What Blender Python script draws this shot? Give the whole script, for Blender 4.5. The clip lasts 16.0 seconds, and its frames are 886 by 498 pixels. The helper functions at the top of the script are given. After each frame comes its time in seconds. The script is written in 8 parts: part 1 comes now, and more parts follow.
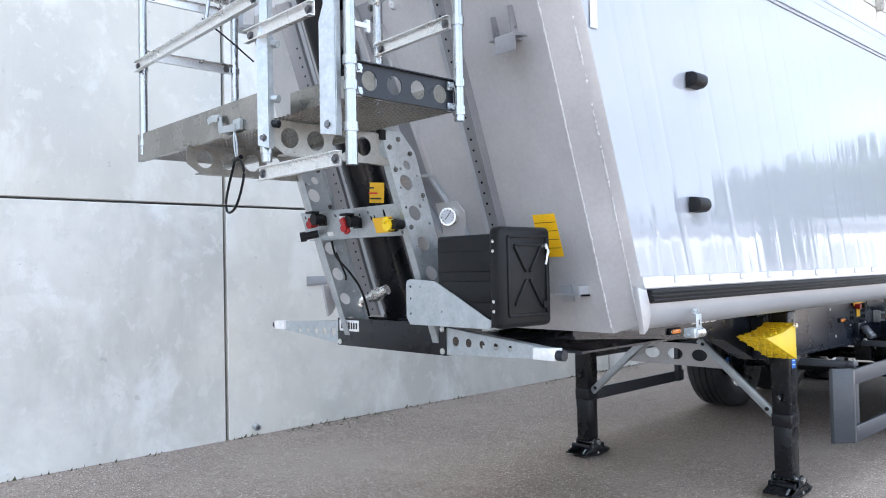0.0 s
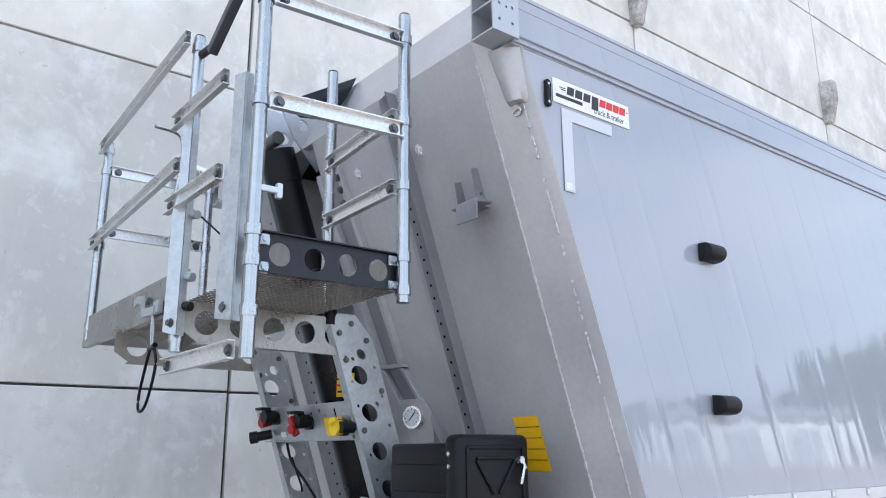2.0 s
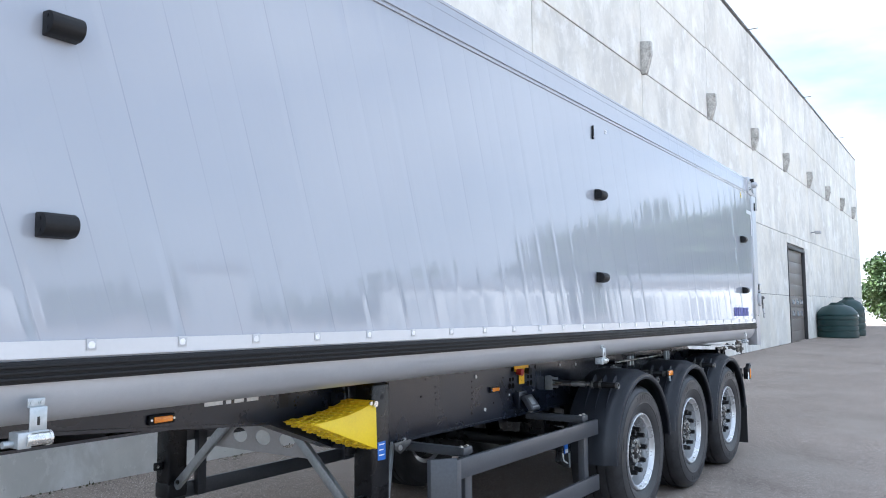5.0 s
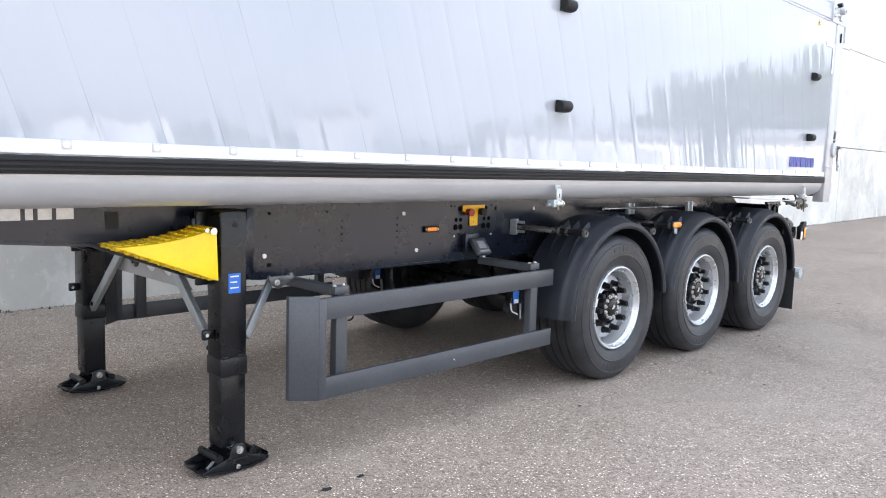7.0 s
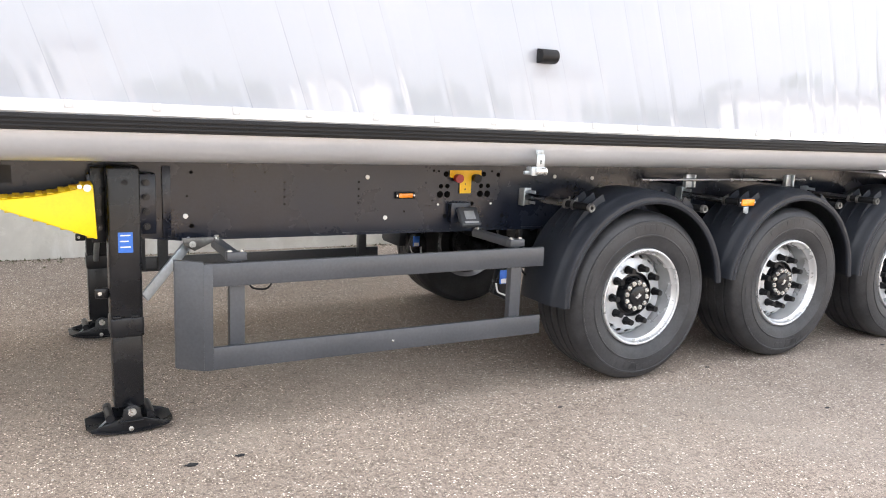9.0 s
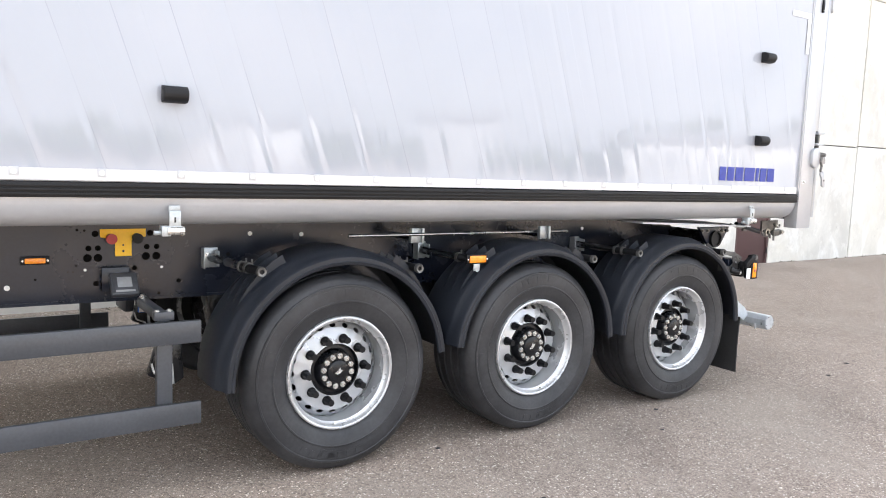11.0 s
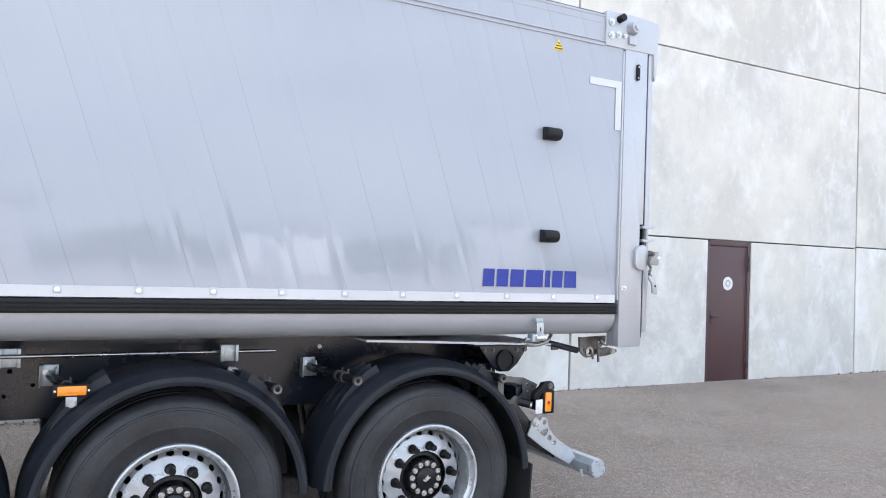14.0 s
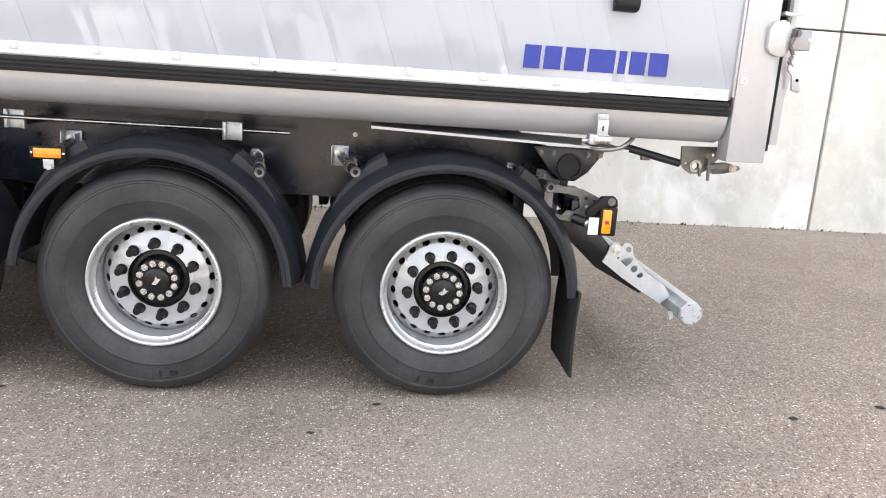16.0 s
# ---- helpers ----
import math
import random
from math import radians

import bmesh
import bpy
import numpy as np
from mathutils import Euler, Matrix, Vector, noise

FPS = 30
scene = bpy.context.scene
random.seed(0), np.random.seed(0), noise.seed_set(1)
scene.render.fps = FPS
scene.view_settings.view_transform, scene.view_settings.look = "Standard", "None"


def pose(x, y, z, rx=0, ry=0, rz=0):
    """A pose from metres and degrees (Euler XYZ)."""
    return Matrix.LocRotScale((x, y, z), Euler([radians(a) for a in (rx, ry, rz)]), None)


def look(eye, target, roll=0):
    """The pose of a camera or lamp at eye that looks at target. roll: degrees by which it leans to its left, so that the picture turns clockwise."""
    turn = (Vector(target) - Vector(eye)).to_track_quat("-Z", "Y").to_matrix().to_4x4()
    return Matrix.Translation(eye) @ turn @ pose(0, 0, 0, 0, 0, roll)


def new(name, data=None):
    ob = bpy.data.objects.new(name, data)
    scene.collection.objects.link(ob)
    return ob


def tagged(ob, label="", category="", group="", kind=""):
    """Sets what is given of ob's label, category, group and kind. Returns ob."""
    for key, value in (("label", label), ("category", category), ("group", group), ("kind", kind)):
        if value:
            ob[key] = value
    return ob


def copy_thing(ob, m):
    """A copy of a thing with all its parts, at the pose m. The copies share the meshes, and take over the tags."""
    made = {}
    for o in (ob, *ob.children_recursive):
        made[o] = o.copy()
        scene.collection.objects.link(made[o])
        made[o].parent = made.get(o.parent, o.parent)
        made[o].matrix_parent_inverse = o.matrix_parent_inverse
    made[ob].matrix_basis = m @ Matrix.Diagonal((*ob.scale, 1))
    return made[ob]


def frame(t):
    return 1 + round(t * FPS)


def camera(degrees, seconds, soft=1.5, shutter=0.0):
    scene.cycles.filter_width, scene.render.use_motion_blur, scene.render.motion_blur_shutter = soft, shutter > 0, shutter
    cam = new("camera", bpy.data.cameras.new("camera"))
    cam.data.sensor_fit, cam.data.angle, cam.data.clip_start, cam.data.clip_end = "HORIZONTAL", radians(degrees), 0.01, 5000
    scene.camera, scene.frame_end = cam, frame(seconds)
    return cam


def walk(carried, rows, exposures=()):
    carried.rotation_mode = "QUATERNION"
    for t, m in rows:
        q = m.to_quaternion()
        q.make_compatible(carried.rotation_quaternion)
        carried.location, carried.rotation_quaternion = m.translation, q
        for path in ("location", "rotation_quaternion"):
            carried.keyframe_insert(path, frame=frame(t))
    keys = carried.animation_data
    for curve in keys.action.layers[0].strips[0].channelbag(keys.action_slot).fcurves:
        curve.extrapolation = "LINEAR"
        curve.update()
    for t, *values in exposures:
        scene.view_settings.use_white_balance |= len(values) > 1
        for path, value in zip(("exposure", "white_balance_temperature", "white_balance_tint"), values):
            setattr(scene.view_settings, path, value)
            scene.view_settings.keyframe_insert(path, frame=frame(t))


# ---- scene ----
cam = camera(60.0, 16.0, soft=1.0)
PATH = [
    (0, (-8.189, -1.836, 1.62), (-6.821, -0.377, 1.663), -1.2),
    (0.5, (-8.003, -1.702, 1.642), (-6.667, -0.218, 1.759), -1.0),
    (1, (-7.763, -1.703, 1.678), (-6.482, -0.184, 1.91), -0.8),
    (1.5, (-7.618, -1.717, 1.7), (-6.393, -0.18, 2.07), -0.4),
    (2, (-7.471, -1.686, 1.731), (-6.278, -0.162, 2.235), -0.4),
    (2.5, (-7.265, -1.706, 1.746), (-6.05, -0.222, 2.315), -0.1),
    (3, (-7.008, -1.827, 1.746), (-5.704, -0.419, 2.309), 0.1),
    (3.5, (-6.767, -1.881, 1.721), (-5.342, -0.569, 2.22), -0.1),
    (4, (-6.524, -1.875, 1.697), (-4.976, -0.673, 2.097), -0.1),
    (4.5, (-6.298, -1.986, 1.677), (-4.674, -0.851, 1.954), 0.0),
    (5, (-6.004, -2.195, 1.621), (-4.363, -1.063, 1.789), -0.4),
    (5.2, (-5.936, -2.303, 1.615), (-4.3, -1.158, 1.728), 0.0),
    (7.3, (-4.485, -2.89, 1.509), (-3.146, -1.43, 1.237), 2.2),
    (7.5, (-4.329, -2.948, 1.536), (-3.054, -1.437, 1.234), 2.5),
    (8, (-3.94, -3.122, 1.503), (-2.861, -1.472, 1.166), 2.6),
    (8.2, (-3.805, -3.187, 1.515), (-2.82, -1.482, 1.164), 2.7),
    (10.3, (-2.242, -3.415, 1.591), (-1.317, -1.672, 1.262), 2.3),
    (10.5, (-2.103, -3.399, 1.614), (-1.124, -1.682, 1.307), 2.2),
    (11, (-1.73, -3.461, 1.619), (-0.629, -1.806, 1.397), 2.1),
    (11.5, (-1.385, -3.527, 1.634), (-0.183, -1.931, 1.536), 1.6),
    (12, (-1.023, -3.576, 1.675), (0.232, -2.02, 1.725), 1.4),
    (12.5, (-0.628, -3.646, 1.704), (0.627, -2.099, 1.882), 1.3),
    (13, (-0.218, -3.693, 1.72), (0.985, -2.111, 1.944), 1.2),
    (13.5, (0.213, -3.631, 1.7), (1.317, -1.972, 1.875), 1.4),
    (14, (0.674, -3.623, 1.672), (1.625, -1.863, 1.717), 1.9),
    (14.5, (1.076, -3.551, 1.623), (1.842, -1.707, 1.515), 2.6),
    (15, (1.456, -3.444, 1.611), (2.027, -1.545, 1.35), 3.0),
    (15.5, (1.905, -3.41, 1.583), (2.275, -1.483, 1.196), 3.3),
    (16, (2.255, -3.375, 1.53), (2.452, -1.436, 1.08), 3.8),
]
# the clip's camera brightens over the dark underside and turns cooler against the bright sheet
EXPOSURES = [
    (0.0, 2.39, 5750, 9), (1.5, 2.01, 5700, 9), (2.5, 1.67, 5650, 9), (3.5, 1.63, 5400, 8), (4.4, 1.63, 5450, 8), (5.0, 1.84, 5570, 8),
    (7.3, 2.52, 6350, 11), (8.2, 2.69, 6850, 12), (10.4, 2.68, 6930, 12), (11.5, 2.25, 6270, 10), (12.5, 1.90, 5940, 9),
    (13.5, 1.90, 5940, 9), (14.5, 2.31, 5900, 11), (15.2, 2.47, 6330, 11), (16.0, 2.56, 6900, 12),
]
walk(cam, [(t, look(eye, target, roll)) for t, eye, target, roll in PATH], EXPOSURES)



# ---- world and sun ----
def build_world():
    world = bpy.data.worlds.new("sky")
    scene.world = world
    world.use_nodes = True
    nt = world.node_tree
    nt.nodes.clear()
    sky = nt.nodes.new("ShaderNodeTexSky")
    sky.sky_type, sky.sun_disc = "NISHITA", False
    sky.sun_elevation, sky.sun_rotation = radians(SUN_UP), radians(SUN_TURN)
    sky.air_density, sky.dust_density, sky.ozone_density = 1.0, 2.0, 1.5
    co = nt.nodes.new("ShaderNodeTexCoord")
    mp = nt.nodes.new("ShaderNodeMapping")
    mp.inputs["Scale"].default_value = (1.0, 1.0, 3.0)
    nz = nt.nodes.new("ShaderNodeTexNoise")
    nz.inputs["Scale"].default_value, nz.inputs["Detail"].default_value = 2.2, 7.0
    ramp = nt.nodes.new("ShaderNodeValToRGB")
    ramp.color_ramp.elements[0].position, ramp.color_ramp.elements[1].position = 0.36, 0.62
    ramp.color_ramp.elements[0].color = (0.22, 0.22, 0.22, 1)
    mix = nt.nodes.new("ShaderNodeMix")
    mix.data_type = "RGBA"
    mix.inputs["B"].default_value = (7.0, 7.3, 7.7, 1)
    back = nt.nodes.new("ShaderNodeBackground")
    back.inputs["Strength"].default_value = SKY_POWER
    out = nt.nodes.new("ShaderNodeOutputWorld")
    ln = nt.links.new
    ln(co.outputs["Generated"], mp.inputs["Vector"])
    ln(mp.outputs["Vector"], nz.inputs["Vector"])
    ln(nz.outputs["Fac"], ramp.inputs["Fac"])
    ln(ramp.outputs["Color"], mix.inputs["Factor"])
    ln(sky.outputs["Color"], mix.inputs["A"])
    ln(mix.outputs["Result"], back.inputs["Color"])
    ln(back.outputs["Background"], out.inputs["Surface"])


SUN_UP, SUN_TURN, SKY_POWER = 52, -32, 0.075
build_world()
lamp = bpy.data.lights.new("sun", "SUN")
lamp.energy, lamp.angle, lamp.color = 5.0, radians(0.6), (1.0, 0.95, 0.88)
sun = new("sun", lamp)
# the sun stands behind the hall, whose shade covers the near part of the yard
sun.matrix_world = look((-5, 8, 12), (0, 0, 0))


# ---- materials ----
def surf(name, c1, c2, rough=0.5, metal=0.0, big=0.6, small=40.0, bump=0.0, bump_scale=120.0, coat=0.0, spread=0.08, stretch=(1, 1, 1), tone=0.12, spec=0.5):
    """A painted, cast or metal surface: two colours mixed by broad stains, fine grain, uneven gloss and a fine relief."""
    m = bpy.data.materials.new(name)
    m.use_nodes = True
    nt, ln = m.node_tree, m.node_tree.links.new
    p = nt.nodes["Principled BSDF"]
    co = nt.nodes.new("ShaderNodeTexCoord")
    mp = nt.nodes.new("ShaderNodeMapping")
    mp.inputs["Scale"].default_value = stretch
    ln(co.outputs["Object"], mp.inputs["Vector"])
    a = nt.nodes.new("ShaderNodeTexNoise")
    a.inputs["Scale"].default_value, a.inputs["Detail"].default_value, a.inputs["Roughness"].default_value = big, 6, 0.62
    b = nt.nodes.new("ShaderNodeTexNoise")
    b.inputs["Scale"].default_value, b.inputs["Detail"].default_value = small, 4
    ln(mp.outputs["Vector"], a.inputs["Vector"])
    ln(mp.outputs["Vector"], b.inputs["Vector"])
    r = nt.nodes.new("ShaderNodeValToRGB")
    r.color_ramp.elements[0].position, r.color_ramp.elements[1].position = 0.32, 0.68
    r.color_ramp.elements[0].color, r.color_ramp.elements[1].color = (*c1, 1), (*c2, 1)
    ln(a.outputs["Fac"], r.inputs["Fac"])
    g = nt.nodes.new("ShaderNodeMapRange")
    g.inputs["From Min"].default_value, g.inputs["From Max"].default_value = 0.25, 0.75
    g.inputs["To Min"].default_value, g.inputs["To Max"].default_value = 1 - tone, 1 + tone
    ln(b.outputs["Fac"], g.inputs["Value"])
    mx = nt.nodes.new("ShaderNodeMix")
    mx.data_type, mx.blend_type = "RGBA", "MULTIPLY"
    mx.inputs["Factor"].default_value = 1.0
    ln(r.outputs["Color"], mx.inputs["A"])
    ln(g.outputs["Result"], mx.inputs["B"])
    ln(mx.outputs["Result"], p.inputs["Base Color"])
    q = nt.nodes.new("ShaderNodeMapRange")
    q.inputs["To Min"].default_value, q.inputs["To Max"].default_value = max(0.02, rough - spread), rough + spread
    q.inputs["From Min"].default_value, q.inputs["From Max"].default_value = 0.3, 0.7
    ln(a.outputs["Fac"], q.inputs["Value"])
    ln(q.outputs["Result"], p.inputs["Roughness"])
    p.inputs["Metallic"].default_value = metal
    p.inputs["Specular IOR Level"].default_value = spec
    p.inputs["Coat Weight"].default_value = coat
    p.inputs["Coat Roughness"].default_value = 0.12
    if bump:
        n = nt.nodes.new("ShaderNodeTexNoise")
        n.inputs["Scale"].default_value, n.inputs["Detail"].default_value = bump_scale, 5
        ln(mp.outputs["Vector"], n.inputs["Vector"])
        u = nt.nodes.new("ShaderNodeBump")
        u.inputs["Strength"].default_value, u.inputs["Distance"].default_value = bump, 0.01
        ln(n.outputs["Fac"], u.inputs["Height"])
        ln(u.outputs["Normal"], p.inputs["Normal"])
    return m


def asphalt_material():
    """Worn asphalt: warm grey binder, light and dark chips of two sizes, broad stains."""
    m = surf("asphalt", (0.258, 0.210, 0.177), (0.384, 0.317, 0.270), 0.85, 0, 0.32, 9, 0, 90, tone=0.10, spec=0.2)
    nt, ln = m.node_tree, m.node_tree.links.new
    p = nt.nodes["Principled BSDF"]
    co = nt.nodes["Texture Coordinate"]
    base = p.inputs["Base Color"].links[0].from_socket
    heights = []
    for scale, lo, hi, colour, chan in ((95, 0.55, 1.15, (0.095, 0.080, 0.070), "Green"), (210, 0.45, 1.3, (0.11, 0.093, 0.080), "Blue"),
                                        (135, 0.70, 0.77, (0.50, 0.435, 0.375), "Red"), (84, 0.86, 0.89, (0.74, 0.68, 0.61), "Red")):
        v = nt.nodes.new("ShaderNodeTexVoronoi")
        v.inputs["Scale"].default_value = scale
        ln(co.outputs["Object"], v.inputs["Vector"])
        sep = nt.nodes.new("ShaderNodeSeparateColor")
        ln(v.outputs["Color"], sep.inputs["Color"])
        ramp = nt.nodes.new("ShaderNodeMapRange")
        ramp.inputs["From Min"].default_value, ramp.inputs["From Max"].default_value = lo, hi
        ln(sep.outputs[chan], ramp.inputs["Value"])
        fac = ramp.outputs["Result"]
        if chan == "Red":
            # pale chips keep to the middle of their cells
            near = nt.nodes.new("ShaderNodeMath")
            near.operation = "LESS_THAN"
            near.inputs[1].default_value = 0.40
            ln(v.outputs["Distance"], near.inputs[0])
            both = nt.nodes.new("ShaderNodeMath")
            both.operation = "MULTIPLY"
            ln(fac, both.inputs[0])
            ln(near.outputs["Value"], both.inputs[1])
            fac = both.outputs["Value"]
        mx = nt.nodes.new("ShaderNodeMix")
        mx.data_type = "RGBA"
        mx.inputs["B"].default_value = (*colour, 1)
        ln(fac, mx.inputs["Factor"])
        ln(base, mx.inputs["A"])
        base = mx.outputs["Result"]
        heights.append(v.outputs["Distance"])
    # dark damp stains and a yellowish film of dust, metres across
    for scale, lo, hi, colour, most in ((0.8, 0.54, 0.74, (0.13, 0.108, 0.094), 0.32), (0.5, 0.50, 0.72, (0.36, 0.315, 0.27), 0.55)):
        n = nt.nodes.new("ShaderNodeTexNoise")
        n.inputs["Scale"].default_value, n.inputs["Detail"].default_value, n.inputs["Roughness"].default_value = scale, 8, 0.6
        ln(co.outputs["Object"], n.inputs["Vector"])
        ramp = nt.nodes.new("ShaderNodeMapRange")
        ramp.inputs["From Min"].default_value, ramp.inputs["From Max"].default_value = lo, hi
        ramp.inputs["To Max"].default_value = most
        ln(n.outputs["Fac"], ramp.inputs["Value"])
        mx = nt.nodes.new("ShaderNodeMix")
        mx.data_type = "RGBA"
        mx.inputs["B"].default_value = (*colour, 1)
        ln(ramp.outputs["Result"], mx.inputs["Factor"])
        ln(base, mx.inputs["A"])
        base = mx.outputs["Result"]
    # asphalt multiplied paler and slightly warmer in a noisy-edged oval round the trailer's front half
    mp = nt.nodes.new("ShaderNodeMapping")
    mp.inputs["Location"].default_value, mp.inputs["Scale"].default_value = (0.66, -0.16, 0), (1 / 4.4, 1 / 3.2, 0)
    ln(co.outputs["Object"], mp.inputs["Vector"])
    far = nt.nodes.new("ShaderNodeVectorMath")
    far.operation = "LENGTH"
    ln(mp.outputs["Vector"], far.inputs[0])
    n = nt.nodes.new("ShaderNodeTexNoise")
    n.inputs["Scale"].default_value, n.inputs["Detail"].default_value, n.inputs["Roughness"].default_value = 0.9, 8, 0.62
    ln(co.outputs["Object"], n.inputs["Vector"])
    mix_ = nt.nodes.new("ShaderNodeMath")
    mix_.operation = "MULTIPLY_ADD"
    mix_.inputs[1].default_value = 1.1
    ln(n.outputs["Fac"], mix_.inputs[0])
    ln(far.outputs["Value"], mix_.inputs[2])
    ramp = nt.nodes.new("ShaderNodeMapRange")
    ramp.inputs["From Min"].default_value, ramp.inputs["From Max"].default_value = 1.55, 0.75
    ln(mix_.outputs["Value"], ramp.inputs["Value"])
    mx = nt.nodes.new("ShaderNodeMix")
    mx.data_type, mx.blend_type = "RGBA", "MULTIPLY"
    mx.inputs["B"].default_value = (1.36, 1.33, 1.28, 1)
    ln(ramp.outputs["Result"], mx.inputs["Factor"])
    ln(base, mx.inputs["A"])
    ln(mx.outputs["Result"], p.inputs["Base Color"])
    u = nt.nodes.new("ShaderNodeBump")
    u.inputs["Strength"].default_value, u.inputs["Distance"].default_value = 0.6, 0.004
    ln(heights[2], u.inputs["Height"])
    ln(u.outputs["Normal"], p.inputs["Normal"])
    return m


def concrete_material():
    """Precast concrete: pale grey with cloudy stains, pale smears, fine pores, each panel a shade of its own."""
    m = surf("precast_concrete", (0.63, 0.615, 0.567), (0.765, 0.75, 0.702), 0.85, 0, 0.9, 5, 0.12, 60, tone=0.035)
    nt, ln = m.node_tree, m.node_tree.links.new
    p = nt.nodes["Principled BSDF"]
    base = p.inputs["Base Color"].links[0].from_socket
    co = nt.nodes["Texture Coordinate"]
    info = nt.nodes.new("ShaderNodeObjectInfo")
    shift = nt.nodes.new("ShaderNodeVectorMath")
    shift.operation = "SCALE"
    shift.inputs[0].default_value = (37, 0, 61)
    ln(info.outputs["Random"], shift.inputs["Scale"])
    place = nt.nodes.new("ShaderNodeVectorMath")
    ln(co.outputs["Object"], place.inputs[0])
    ln(shift.outputs["Vector"], place.inputs[1])

    def cloud(stretch, scale, detail, rough, lo, hi, colour, most):
        nonlocal base
        mp = nt.nodes.new("ShaderNodeMapping")
        mp.inputs["Scale"].default_value = stretch
        ln(place.outputs["Vector"], mp.inputs["Vector"])
        n = nt.nodes.new("ShaderNodeTexNoise")
        n.inputs["Scale"].default_value, n.inputs["Detail"].default_value, n.inputs["Roughness"].default_value = scale, detail, rough
        n.inputs["Distortion"].default_value = 0.4
        ln(mp.outputs["Vector"], n.inputs["Vector"])
        r = nt.nodes.new("ShaderNodeMapRange")
        r.interpolation_type = "SMOOTHSTEP"
        r.inputs["From Min"].default_value, r.inputs["From Max"].default_value = lo, hi
        r.inputs["To Max"].default_value = most
        ln(n.outputs["Fac"], r.inputs["Value"])
        mx = nt.nodes.new("ShaderNodeMix")
        mx.data_type = "RGBA"
        mx.inputs["B"].default_value = (*colour, 1)
        ln(r.outputs["Result"], mx.inputs["Factor"])
        ln(base, mx.inputs["A"])
        base = mx.outputs["Result"]

    cloud((1.0, 1, 0.75), 0.75, 6, 0.6, 0.46, 0.62, (0.53, 0.52, 0.485), 0.68)        # grey clouds
    cloud((1.3, 1, 0.75), 1.7, 8, 0.68, 0.50, 0.63, (0.52, 0.52, 0.49), 0.30)         # ragged darker blotches
    cloud((1.1, 1, 0.80), 1.3, 7, 0.62, 0.51, 0.68, (0.86, 0.865, 0.85), 0.66)        # pale lime smears
    cloud((1.0, 1, 0.80), 6.5, 9, 0.72, 0.55, 0.61, (0.84, 0.83, 0.79), 0.30)         # crisp small scuffs
    cloud((0.9, 1, 1.30), 3.4, 9, 0.74, 0.56, 0.62, (0.56, 0.545, 0.50), 0.28)        # small grey stains
    cloud((3.2, 1, 0.28), 1.4, 8, 0.70, 0.56, 0.74, (0.84, 0.84, 0.825), 0.12)        # streaks run down
    cloud((0.6, 1, 0.60), 0.55, 7, 0.60, 0.44, 0.66, (0.80, 0.755, 0.65), 0.42)       # cream tint
    cloud((1.0, 1, 1.00), 16, 3, 0.5, 0.70, 0.76, (0.42, 0.41, 0.38), 0.5)            # pores
    f = nt.nodes.new("ShaderNodeMapRange")
    f.inputs["To Min"].default_value, f.inputs["To Max"].default_value = 0.93, 1.04
    ln(info.outputs["Random"], f.inputs["Value"])
    mx = nt.nodes.new("ShaderNodeMix")
    mx.data_type, mx.blend_type = "RGBA", "MULTIPLY"
    mx.inputs["Factor"].default_value = 1.0
    ln(base, mx.inputs["A"])
    ln(f.outputs["Result"], mx.inputs["B"])
    ln(mx.outputs["Result"], p.inputs["Base Color"])
    return m


